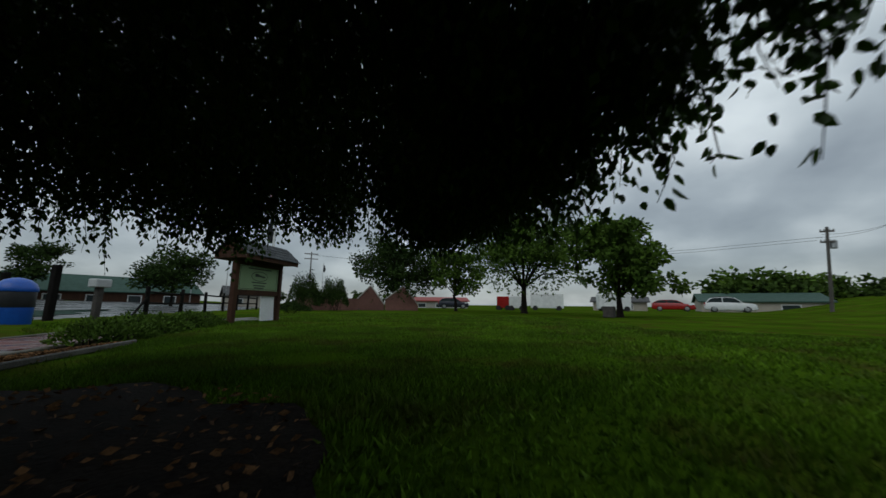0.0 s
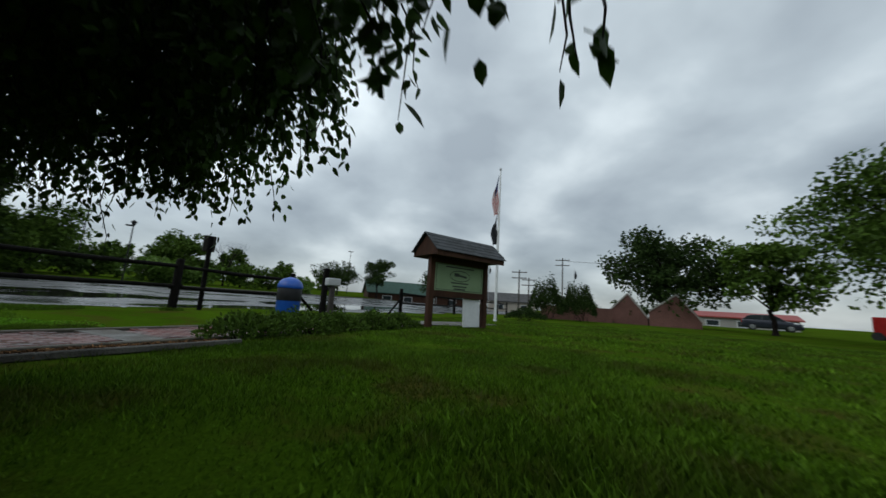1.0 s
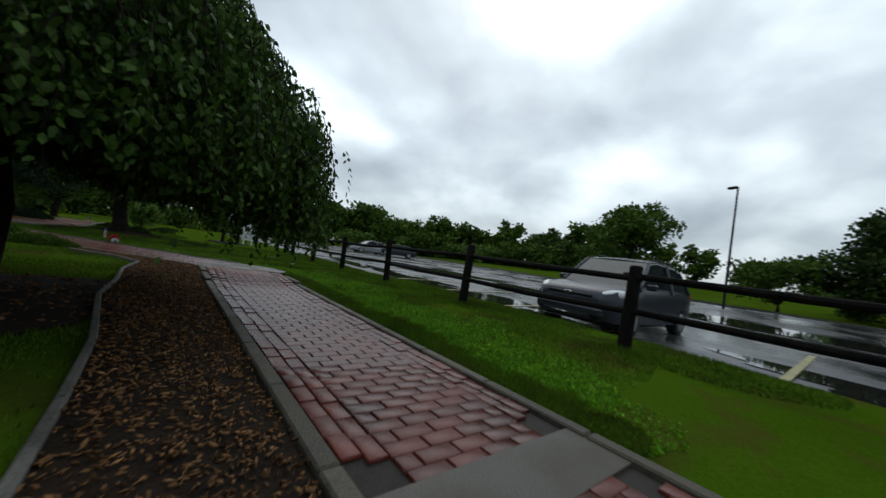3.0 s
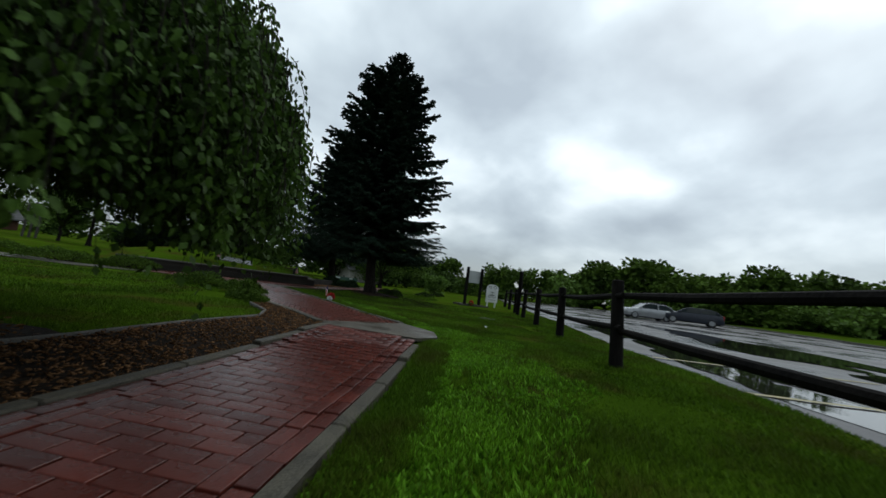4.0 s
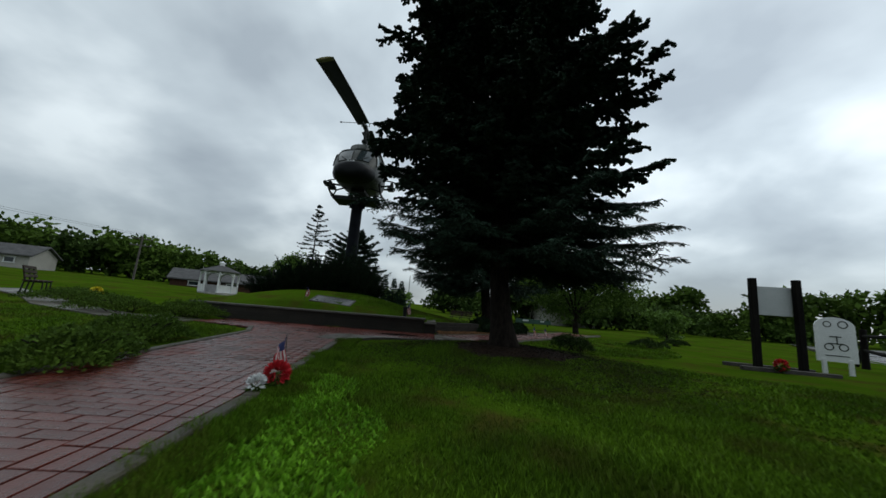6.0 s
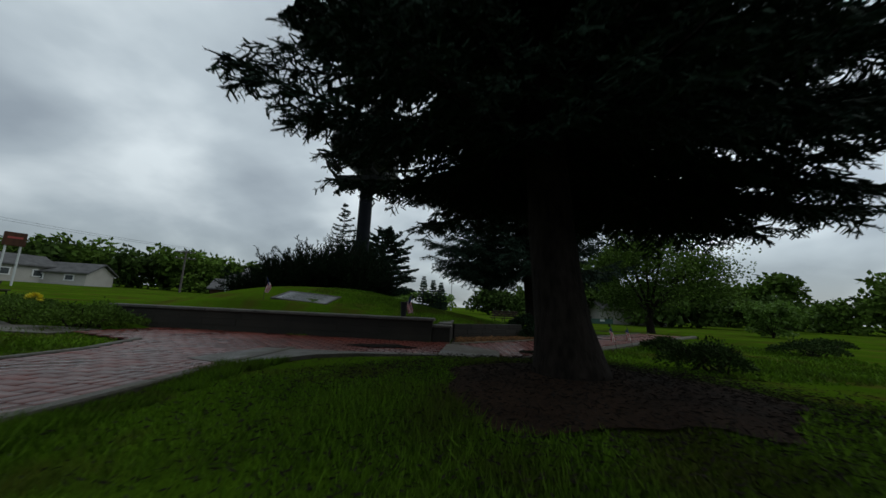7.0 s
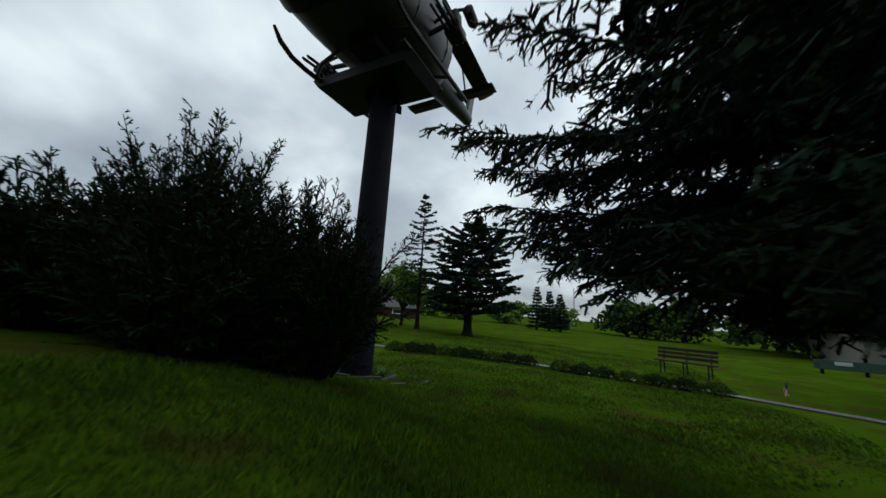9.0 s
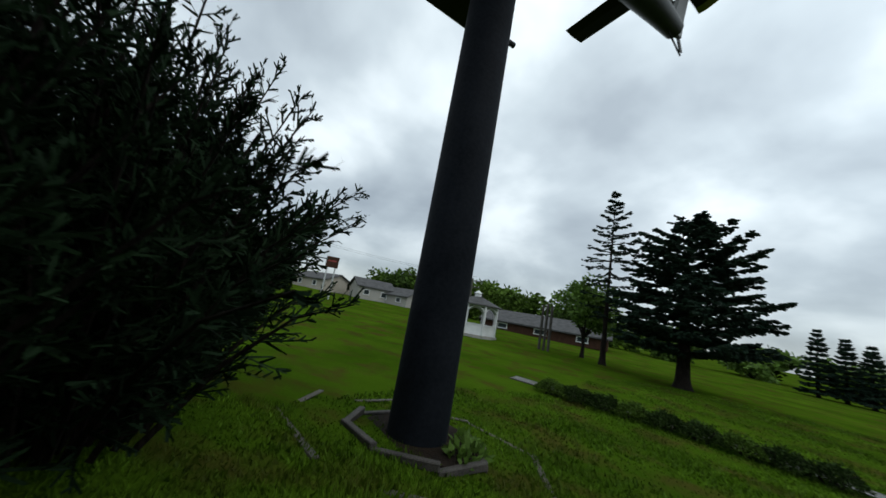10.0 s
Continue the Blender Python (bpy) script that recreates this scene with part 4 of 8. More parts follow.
def broad_tree(name, place, tall, wide, seed, label, leaf_mat, leaf=0.2, clumps=70, per=60, clear=0.28, spread=1.0, group="", z=None, trunk=0.0, flat=0.0, dead=False):
    """A broad-leaved tree: trunk, forking limbs and clumps of leaves with gaps between."""
    rng = np.random.default_rng(seed)
    rnd = random.Random(seed)
    z0 = ground_z(*place) if z is None else z
    top = thing(name, pose(place[0], place[1], z0), label, "tree", group)
    tr = trunk or tall * 0.022
    limbs, ends = Solid(), []
    fork = tall * clear
    limbs.tube([(0, 0, -0.15), (0, 0, 0.15), (rnd.uniform(-0.05, 0.05) * tall * 0.3, 0, fork * 0.6), (rnd.uniform(-0.03, 0.03) * tall, rnd.uniform(-0.03, 0.03) * tall, fork)], [tr * 1.7, tr * 1.15, tr * 0.9, tr * 0.8], 10)
    hub = Vector((0, 0, fork))
    for i in range(9):
        a = i * 2.4 + rnd.uniform(-0.3, 0.3)
        r = wide * 0.5 * rnd.uniform(0.45, 0.95)
        up = tall * (rnd.uniform(max(0.14, clear * 1.4), 0.5) if i % 3 == 0 else rnd.uniform(0.62, 0.95))
        r = min(r * (1.25 if i % 3 == 0 else 1.0), wide * 0.5)
        end = Vector((math.cos(a) * r, math.sin(a) * r, up))
        mid = hub.lerp(end, 0.5) + Vector((0, 0, tall * 0.06))
        limbs.tube([hub - Vector((0, 0, 0.1)), mid, end], [tr * 0.5, tr * 0.28, tr * 0.08], 6, False)
        ends.append(end)
        for _ in range(3):
            e2 = mid.lerp(end, rnd.uniform(0.2, 0.9)) + Vector((rnd.uniform(-1, 1), rnd.uniform(-1, 1), rnd.uniform(-0.2, 0.8))) * wide * 0.16
            limbs.tube([mid, e2], [tr * 0.2, tr * 0.04], 5, False)
            ends.append(e2)
            if dead:
                for _ in range(4):
                    limbs.tube([e2, e2 + Vector((rnd.uniform(-1, 1), rnd.uniform(-1, 1), rnd.uniform(0.1, 1))) * wide * 0.14], [tr * 0.07, tr * 0.02], 4, False)
    part("trunk", limbs, MAT["bark"], top, smooth=True)
    if dead:
        return top
    base, along = [], []
    mid_z = tall * (clear * 0.85 + 1) / 2
    half_z = tall - mid_z
    for i in range(clumps):
        if i % 3 and ends:
            e3 = ends[(i * 7) % len(ends)]
            c = np.array(e3) + rng.normal(0, 0.06, 3) * wide - np.array([0, 0, 0.03 * tall])
            n = int(1.3 * per * rng.uniform(0.5, 1.5))
            r = wide * rng.uniform(0.07, 0.13)
            p = rng.normal(size=(n, 3))
            p *= np.minimum(1, 1.7 / np.linalg.norm(p, axis=1, keepdims=True)) * np.array([r, r, r * 0.6]) * 0.8
            base.append(c + p)
            along.append(unit(rng.normal(size=(n, 3)) + unit(p) * 0.8 + np.array([0, 0, -0.15])) * leaf * rng.uniform(0.6, 1.3, (n, 1)))
            continue
        v = rng.normal(size=3)
        v /= np.linalg.norm(v)
        v *= rng.uniform(0.55, 1.0)
        if flat and v[2] < -flat:
            v[2] = -flat * rng.uniform(0.2, 1)
        wob = 1 + 0.22 * math.sin(3 * math.atan2(v[1], v[0]) + seed) + 0.12 * math.sin(5 * v[2] + seed)
        c = np.array([v[0] * wide * 0.5 * wob, v[1] * wide * 0.5 * wob, mid_z + v[2] * half_z * 0.93])
        r = wide * rng.uniform(0.075, 0.15)
        n = int(1.35 * per * rng.uniform(0.6, 1.3))
        p = rng.normal(size=(n, 3))
        p *= np.minimum(1, 1.7 / np.linalg.norm(p, axis=1, keepdims=True)) * np.array([r, r, r * 0.62]) * 0.75
        base.append(c + p)
        along.append(unit(rng.normal(size=(n, 3)) + unit(p) * 0.8 + np.array([0, 0, -0.15])) * leaf * rng.uniform(0.6, 1.3, (n, 1)))
    b, a = np.concatenate(base), np.concatenate(along)
    part("crown", leaf_mesh("crown", [(b, a, leaf * 0.72)], leaf_mat, rng), None, top)
    return top


def shrub(name, place, size, seed, label, leaf_mat, leaf=0.07, count=1500, group="", turn=0.0, category="shrub", z=None):
    """A low rounded shrub: short stems and leaves in an uneven cushion."""
    rng = np.random.default_rng(seed)
    rnd = random.Random(seed)
    z0 = ground_z(*place) if z is None else z
    top = thing(name, pose(place[0], place[1], z0, 0, 0, turn), label, category, group)
    st = Solid()
    for i in range(14):
        a = rnd.uniform(0, 6.28)
        st.tube([(rnd.uniform(-0.2, 0.2) * size[0], rnd.uniform(-0.2, 0.2) * size[1], -0.02), (math.cos(a) * size[0] * 0.36, math.sin(a) * size[1] * 0.36, size[2] * 0.7)], [0.014, 0.005], 5, False)
    part("woody_stem", st, MAT["bark"], top)
    a = rng.uniform(0, 2 * math.pi, count)
    r = np.sqrt(rng.uniform(0, 1, count))
    wob = 1 + 0.15 * np.sin(3 * a + seed) + 0.1 * np.sin(7 * a)
    x, y = r * np.cos(a) * size[0] * 0.5 * wob, r * np.sin(a) * size[1] * 0.5 * wob
    roof = size[2] * (np.sqrt(np.clip(1 - r * r * 0.93, 0, 1))) * (0.82 + 0.2 * np.sin(x * 9 / max(size[0], 0.4) + seed) * np.sin(y * 8 / max(size[1], 0.4)) + rng.normal(0, 0.06, count))
    zz = roof * rng.uniform(0.35, 1.0, count) ** 0.5
    b = np.stack([x, y, zz], 1)
    d = unit(np.stack([x / size[0], y / size[1], np.full(count, 0.45)], 1) + rng.normal(0, 0.5, (count, 3)))
    part("leaves", leaf_mesh("leaves", [(b, d * leaf * rng.uniform(0.6, 1.4, (count, 1)), leaf * 0.5)], leaf_mat, rng), None, top)
    return top


def juniper(place, size, seed, label, group, stems=96, fine=False):
    """A spreading juniper: arching stems with feathery sprays, some leaders standing clear of the rest."""
    rng = np.random.default_rng(seed)
    z0 = ground_z(*place)
    top = thing("juniper_bush", pose(place[0], place[1], z0), label, "bush", group)
    wood, start, way, length, core = Solid(), [], [], [], []
    u = np.linspace(0, 1, 7)
    for i in range(stems):
        a = rng.uniform(0, 2 * math.pi)
        out = rng.uniform(0.02, 1.0) ** 0.6
        leader = i % 8 == 0
        h = size[1] * rng.uniform(0.45, 0.95) * (1.08 - 0.62 * out * out)
        r = size[0] * rng.uniform(0.5, 0.66) * out
        if leader:
            h, r = h * 1.06 + 0.08, r * 1.12 + 0.24
        foot = np.array([math.cos(a), math.sin(a), 0]) * size[0] * 0.2 * out
        end = np.array([math.cos(a) * r, math.sin(a) * r, h])
        line = foot + (end - foot) * u[:, None] + np.array([0, 0, 0.22 * h]) * np.sin(u * math.pi)[:, None] * out
        wood.tube([tuple(p) for p in line[[0, 2, 4, 6]]], [0.018, 0.013, 0.007, 0.003], 4, False)
        ln = float(np.linalg.norm(end - foot))
        m = int(17 * ln) + 4
        s = 0.08 + 0.92 * (np.arange(m) + rng.uniform(0, 1, m)) / m
        p = np.stack([np.interp(s, u, line[:, c]) for c in range(3)], 1)
        tang = unit(line[-1] - line[-3])
        axis = unit(unit(end - foot) * (1 - s[:, None]) + tang * s[:, None])
        # sprays stand off the stem at about 40 degrees and shorten towards its tip
        side = unit(np.cross(axis, rng.normal(size=(m, 3))))
        d = unit(axis * 0.85 + side * rng.uniform(0.45, 0.9, (m, 1)))
        tl = (0.05 + (0.24 if leader else 0.27) * (1.05 - s) ** 0.8) * rng.uniform(0.6, 1.25, m)
        start += [p, line[-2:-1]]
        way += [d, tang[None]]
        length += [tl, np.array([0.12])]
        core += [np.full(m, 0.014), np.array([0.01])]
        k = np.maximum(3, (tl / 0.028).astype(int))
        at = np.repeat(np.arange(m), k)
        g = rng.uniform(0.05, 1.0, len(at))
        sd = unit(np.cross(d[at], rng.normal(size=(len(at), 3))))
        start.append(p[at] + d[at] * (tl[at] * g)[:, None])
        way.append(unit(d[at] * 0.9 + sd * 0.7))
        length.append((0.025 + 0.3 * tl[at] * (1 - g)) * rng.uniform(0.7, 1.3, len(at)))
        core.append(np.full(len(at), 0.016))
    part("woody_stem", wood, MAT["bark"], top)
    part("foliage", shoot_mesh("foliage", np.concatenate(start), np.concatenate(way), np.concatenate(length), np.concatenate(core) * (0.85 if fine else 1.0), 0.016, 0.005, 32 if fine else 0, MAT["juniper"], rng), None, top)
    return top


# the weeping tree: an umbrella of limbs hung with strands of leaves
WEEP = (-6.06, -9.15)


def crown_rim(a):
    """How far the crown reaches on side a, how much lower its hem hangs there, and how square its shoulder is."""
    west = 0.5 - 0.5 * math.cos(a - math.radians(20))
    deg = math.degrees(a) % 360
    square = math.exp(-(((deg + 186) % 360 - 180) / 21) ** 2)
    return 2.64 + 0.84 * west - 0.4 * math.exp(-((deg - 150) / 17) ** 2) + 0.2 * square, 0.22 * math.exp(-((deg - 186) / 20) ** 2), 1.55 + 1.6 * square


def weeping_tree():
    rng = np.random.default_rng(21)
    rnd = random.Random(21)
    top = thing("weeping_tree", pose(WEEP[0], WEEP[1], 0), "weeping tree with a dense hanging crown of oval leaves", "tree")
    t = Solid()
    t.tube([(0, 0, -0.1), (0, 0, 0.1), (0.05, -0.04, 0.8), (-0.05, 0.06, 1.7), (0.02, 0.0, 2.7)], [0.26, 0.19, 0.15, 0.14, 0.12], 12)
    for i in range(22):
        a = i * 2.4 + rnd.uniform(-0.2, 0.2)
        r = rnd.uniform(1.2, 2.45)
        z = 3.75 - 2.3 * (r * 0.8 / 2.74) ** 1.55
        t.tube([(0, 0, rnd.uniform(1.7, 2.7)), (math.cos(a) * r * 0.35, math.sin(a) * r * 0.35, 3.65 - 2.3 * (r * 0.35 / 2.74) ** 1.55), (math.cos(a) * r * 0.8, math.sin(a) * r * 0.8, z), (math.cos(a) * r, math.sin(a) * r, z - 0.75)], [0.07, 0.05, 0.03, 0.012], 6, False)
    part("trunk", t, MAT["bark"], top, smooth=True)
    strands, base, along, width, outer = Solid(), [], [], [], []
    for c in range(346):
        # each limb end carries a bunch of strands
        a = c * 2.39996 + rng.uniform(-0.2, 0.2) if c < 300 else math.radians(138 + 54 * (c - 300) / 46)
        rmax, dip, fall = crown_rim(a)
        edge = math.sqrt((c + 0.5) / 330) if c < 300 else rng.uniform(0.8, 1.0)
        r = rmax * edge
        dome = 4.2 - 2.3 * edge ** fall + rng.uniform(-0.35, 0.12)
        east = max(0.0, math.cos(a - math.radians(-35)))
        low = 1.5 - 0.3 * edge - 0.42 * east * edge + 0.1 * math.sin(6 * a) - dip * edge + rng.uniform(-0.05, 0.22)
        for k in range(24 if edge < 0.55 else 36):
            x, y = math.cos(a) * r + rng.normal(0, 0.17), math.sin(a) * r + rng.normal(0, 0.17)
            trim = min(1.0, rng.uniform(0.84, 1.02) * rmax / max(0.1, math.hypot(x, y)))
            x, y = x * trim, y * trim
            zt = min(dome, 4.25 - 2.3 * (math.hypot(x, y) / rmax) ** fall) - abs(rng.normal(0, 0.2))
            hem = low + rng.uniform(0.0, 0.6) ** 2 * 1.6
            if rng.uniform() < 0.035 and east > 0.3:
                hem -= rng.uniform(0.15, 0.5)
            hem = min(hem, zt - 0.3)
            ln = min(max(0.45, zt - hem), rng.uniform(0.9, 2.6))
            if rng.uniform() < 0.68:
                zt = min(hem + ln, zt + 0.05)
                ln = zt - hem
            d0 = np.array([x, y, 0]) / max(0.3, math.hypot(x, y))
            u = np.linspace(0, 1, 6)[:, None]
            swing = 0.32 * rng.uniform(0.2, 1.0) * (1 - 0.65 * edge)
            line = np.array([x, y, zt]) + d0 * swing * np.sin(u * 1.7) - np.array([0, 0, ln]) * u ** 1.2 + rng.normal(0, 0.025, (6, 3))
            if k % 3 == 0:
                strands.tube([tuple(p) for p in line[[0, 2, 4, 5]]], [0.006, 0.004, 0.003, 0.0015], 3, False)
            m = int(ln / 0.038)
            s = (np.arange(m) + rng.uniform(0, 1, m)) / m
            p = np.stack([np.interp(s, u[:, 0], line[:, q]) for q in range(3)], 1)
            d = unit(rng.normal(size=(m, 3)) * np.array([1, 1, 0.4]) + np.array([0, 0, -0.75]))
            base.append(p + d * 0.022)
            along.append(unit(d + np.array([0, 0, -0.6])) * rng.uniform(0.038, 0.072, (m, 1)))
            width.append(rng.uniform(0.024, 0.043, m))
            outer.append(np.full(m, edge > 0.86))
    # whips that arch out over the edge of the crown and hang clear of it
    for c in range(340):
        a = rng.uniform(0, 2 * math.pi)
        rmax, dip, round_off = crown_rim(a)
        if 2.35 < a < 2.95:
            continue
        e = rng.uniform(0.55, 0.95)
        r0, z0 = rmax * e * 0.95, 4.15 - 2.3 * e ** round_off
        go, fall = rng.uniform(0.08, 0.32), rng.uniform(0.5, 1.5)
        q = np.linspace(0, 1, 9)
        rr = r0 + go * np.sin(np.minimum(1, q * 1.5) * math.pi / 2)
        zz = z0 + 0.16 * np.sin(np.minimum(1, q * 2) * math.pi) * (1 - q) - fall * np.maximum(0, q - 0.22) ** 1.35
        a2 = a + rng.normal(0, 0.06) * q
        line = np.stack([rr * np.cos(a2), rr * np.sin(a2), np.maximum(zz, 0.85)], 1) + rng.normal(0, 0.012, (9, 3))
        strands.tube([tuple(p) for p in line[::2]], [0.006, 0.005, 0.004, 0.003, 0.0015], 3, False)
        m = int((go + fall) / 0.027)
        s = (np.arange(m) + rng.uniform(0, 1, m)) / m
        p = np.stack([np.interp(s, q, line[:, k]) for k in range(3)], 1)
        d = unit(rng.normal(size=(m, 3)) * np.array([1, 1, 0.4]) + np.array([0, 0, -0.75]))
        base.append(p + d * 0.02)
        along.append(unit(d + np.array([0, 0, -0.6])) * rng.uniform(0.038, 0.07, (m, 1)))
        width.append(rng.uniform(0.024, 0.042, m))
        outer.append(np.full(m, True))
    ob = part("hanging_twig", strands, MAT["bark"], top)
    tagged(ob, kind="stuff")
    base, along, width, outer = [np.concatenate(v) for v in (base, along, width, outer)]
    inner = ~outer
    va, fa = oval_leaves(base[outer], along[outer], width[outer], rng)
    vb, fb = diamonds(base[inner], along[inner], width[inner] * 1.15, rng)
    part("crown", fast_mesh("crown", np.concatenate([va, vb]), np.concatenate([fa, fb + len(va)]), MAT["leaf"]), None, top)


weeping_tree()

GREAT_BOUGHS = ((117, 2.35, 2.85), (16, 2.6, 3.3), (2, 2.4, 3.2), (-12, 2.7, 3.1), (28, 2.9, 3.3), (8, 3.2, 3.2), (98, 2.4, 2.65), (104, 2.3, 2.85), (113, 2.45, 2.95), (121, 2.35, 2.8), (79, 2.35, 3.4), (70, 2.4, 3.4), (62, 2.25, 3.2), (54, 1.98, 2.9), (44, 1.98, 3.2), (33, 1.98, 3.35), (22, 1.98, 3.3), (10, 2.05, 3.1))
spruce("spruce_tree", TRUNK, 10.3, 3.0, 1.7, 0.185, 7, "tall dark green spruce with drooping boughs and bare lower trunk", bend=(-0.24, 0.0), lean=(0.07, 0.1), whorls=25, full=12, gap=0.034, shoot_gap=0.032, per_m=52, forks=8, hang=0.75, low=(-0.42, 0.33), heavy=(70, 0.12), lifted=168, extra=GREAT_BOUGHS, profile=(0.88, 0.98, 0.90, 0.70, 0.50, 0.28, 0.13, 0.02), detail=0.28)
BED_BOUGHS = ((174, 2.6, 3.5), (163, 2.5, 3.3), (152, 2.45, 3.4), (141, 2.4, 3.3), (168, 3.0, 3.6), (185, 3.0, 3.5), (150, 1.95, 2.4), (172, 1.95, 2.2), (198, 1.95, 2.2), (222, 1.95, 2.4), (128, 2.0, 2.6))
spruce("spruce_tree", (1.25, 8.55), 10.2, 3.2, 2.1, 0.2, 8, "broad dark spruce beside the planting bed", bend=(-0.3, 0.05), whorls=18, full=12, gap=0.036, shoot_gap=0.034, per_m=48, low=(-0.62, 0.54), forks=9, hang=1.15, heavy=(180, 0.06), extra=BED_BOUGHS, crowd=1.1, size=1.15, profile=(0.85, 0.98, 0.80, 0.52, 0.34, 0.22, 0.12, 0.03), detail=0.34)

for i, (x, y, w, h) in enumerate(((-7.7, 7.3, 1.9, 1.15), (-6.6, 7.0, 2.0, 1.45), (-5.5, 6.9, 2.1, 1.7), (-4.75, 7.6, 2.1, 2.3), (-6.3, 8.4, 2.2, 1.6), (-5.3, 8.6, 2.1, 2.35), (-4.7, 8.7, 1.9, 2.45), (-7.6, 8.5, 2.0, 1.2), (-4.2, 7.35, 1.5, 1.75), (-4.05, 8.35, 1.6, 2.0))):
    juniper((x, y), (w, h), 40 + i, "dark feathery juniper bush on the mound", "juniper bushes on the mound", stems=130 if i in (3, 6, 8, 9) else 92, fine=i in (3, 6, 8, 9))

# pines and conifers to the north
spruce("pine_tree", (-14.7, 25.9), 9.6, 1.9, 2.2, 0.14, 12, "thin half-bare conifer with sparse upper branches", whorls=15, gap=0.2, size=1.3, full=4, detail=0.0, low=(-0.05, 0.1), shoot_gap=0.15, forks=2)
spruce("pine_tree", (-10.6, 25.4), 7.0, 3.3, 1.1, 0.26, 61, "broad dark pine standing on the lawn", whorls=13, gap=0.1, size=1.8, full=9, detail=0.0, low=(0.1, 0.1), shoot_gap=0.05, hang=0.2, profile=(0.7, 1.0, 0.98, 0.86, 0.7, 0.52, 0.38, 0.1))
for i, (x, y, h) in enumerate(((-12.6, 48.5, 5.2), (-11.2, 48.9, 4.7), (-9.8, 48.2, 4.3))):
    spruce("spruce_tree", (x, y), h, 1.3, 0.4, 0.12, 70 + i, "small dark spruce standing in a close row", whorls=13, gap=0.1, size=1.7, full=8, detail=0.0, shoot_gap=0.06, forks=3, group="row of small spruces", profile=(1.0, 0.95, 0.65, 0.42, 0.28, 0.16, 0.08, 0.02))

# single trees round the lawn
broad_tree("lawn_tree", (-30.0, -17.7), 7.4, 8.2, 81, "spreading tree with an open umbrella crown", MAT["leaf2"], 0.22, 170, 70, 0.26, flat=0.25, trunk=0.2)
broad_tree("lawn_tree", (-26.8, -10.9), 5.5, 4.6, 82, "upright leafy green tree on the lawn", MAT["leaf2"], 0.26, 90, 70, 0.2, trunk=0.16)
broad_tree("lawn_tree", (-32.0, -32.6), 7.2, 8.0, 83, "round dense tree beside the brick building", MAT["darkleaf"], 0.29, 120, 75, 0.2, flat=0.4)
broad_tree("lawn_tree", (-32.4, -25.4), 6.0, 4.6, 84, "slender leafy tree beside the brick building", MAT["leaf2"], 0.26, 70, 60, 0.25)
broad_tree("lawn_tree", (7.9, 18.2), 5.4, 7.0, 85, "wide leafy tree with light green foliage on the lawn", MAT["leaf2"], 0.13, 190, 110, 0.24, trunk=0.18)
broad_tree("lawn_tree", (-16.8, 26.9), 4.8, 3.8, 86, "light green ornamental tree on the lawn", MAT["leaf3"], 0.23, 60, 60, 0.25)
broad_tree("lawn_tree", (16.7, 23.2), 2.3, 3.0, 87, "small round light green tree", MAT["leaf3"], 0.21, 40, 50, 0.1)
broad_tree("car_park_tree", (18.6, -20.0), 6.0, 5.6, 89, "open leafy tree beside the car park", MAT["leaf2"], 0.26, 80, 60, 0.2, z=0.9)
broad_tree("car_park_tree", (14.6, -19.2), 5.0, 3.4, 90, "leafy tree beside the car park", MAT["leaf2"], 0.26, 55, 55, 0.2, z=0.7)
broad_tree("car_park_tree", (18.4, -35.4), 7.9, 6.6, 91, "large dark round tree beyond the car park", MAT["darkleaf"], 0.31, 120, 80, 0.12, z=0.7)
broad_tree("car_park_tree", (19.1, -29.5), 3.4, 4.2, 92, "small leafy tree beyond the car park", MAT["leaf2"], 0.26, 50, 55, 0.15, z=0.8)
broad_tree("car_park_tree", (16.7, -40.1), 5.4, 5.2, 93, "leafy tree beyond the car park", MAT["leaf2"], 0.29, 70, 55, 0.12, z=0.8)
broad_tree("car_park_tree", (13.8, -54.3), 6.4, 5.4, 94, "leafy tree beyond the car park", MAT["leaf2"], 0.34, 70, 55, 0.12, z=0.9)
broad_tree("bare_tree", (9.5, -56.4), 6.8, 6.2, 95, "bare leafless grey tree beyond the car park", MAT["leaf2"], z=0.8, dead=True, trunk=0.12)
broad_tree("car_park_tree", (-2.8, -70.0), 6.4, 6.4, 96, "small tree on a thin trunk by the far road", MAT["darkleaf"], 0.3, 60, 50, 0.35, z=0.5)
broad_tree("car_park_tree", (-9.4, -70.4), 7.4, 5.4, 97, "small tree on a thin trunk by the far road", MAT["darkleaf"], 0.3, 60, 50, 0.35, z=0.5)
broad_tree("car_park_tree", (-19.5, -57.0), 6.0, 8.0, 98, "flat-crowned tree beyond the fence", MAT["darkleaf"], 0.34, 80, 60, 0.3, z=0.2, flat=0.3)

# belts of trees on the skyline: four kinds, set out with changing size
kinds = [broad_tree("skyline_tree", (70, 30), 7.0, 7.5, 101, "leafy tree on the skyline", MAT["leaf2"], 0.78, 50, 22, 0.06, group="trees on the skyline", z=3.0),
         broad_tree("skyline_tree", (74, 24), 6.4, 7.0, 102, "dark leafy tree on the skyline", MAT["midleaf"], 0.78, 50, 22, 0.05, group="trees on the skyline", z=3.0),
         broad_tree("skyline_tree", (66, 36), 8.6, 5.6, 103, "tall leafy tree on the skyline", MAT["leaf2"], 0.76, 50, 22, 0.2, group="trees on the skyline", z=2.6),
         broad_tree("skyline_tree", (60, 42), 5.0, 7.5, 104, "bushy light green tree on the skyline", MAT["leaf3"], 0.76, 48, 22, 0.02, group="trees on the skyline", z=2.4)]
rt = random.Random(9)


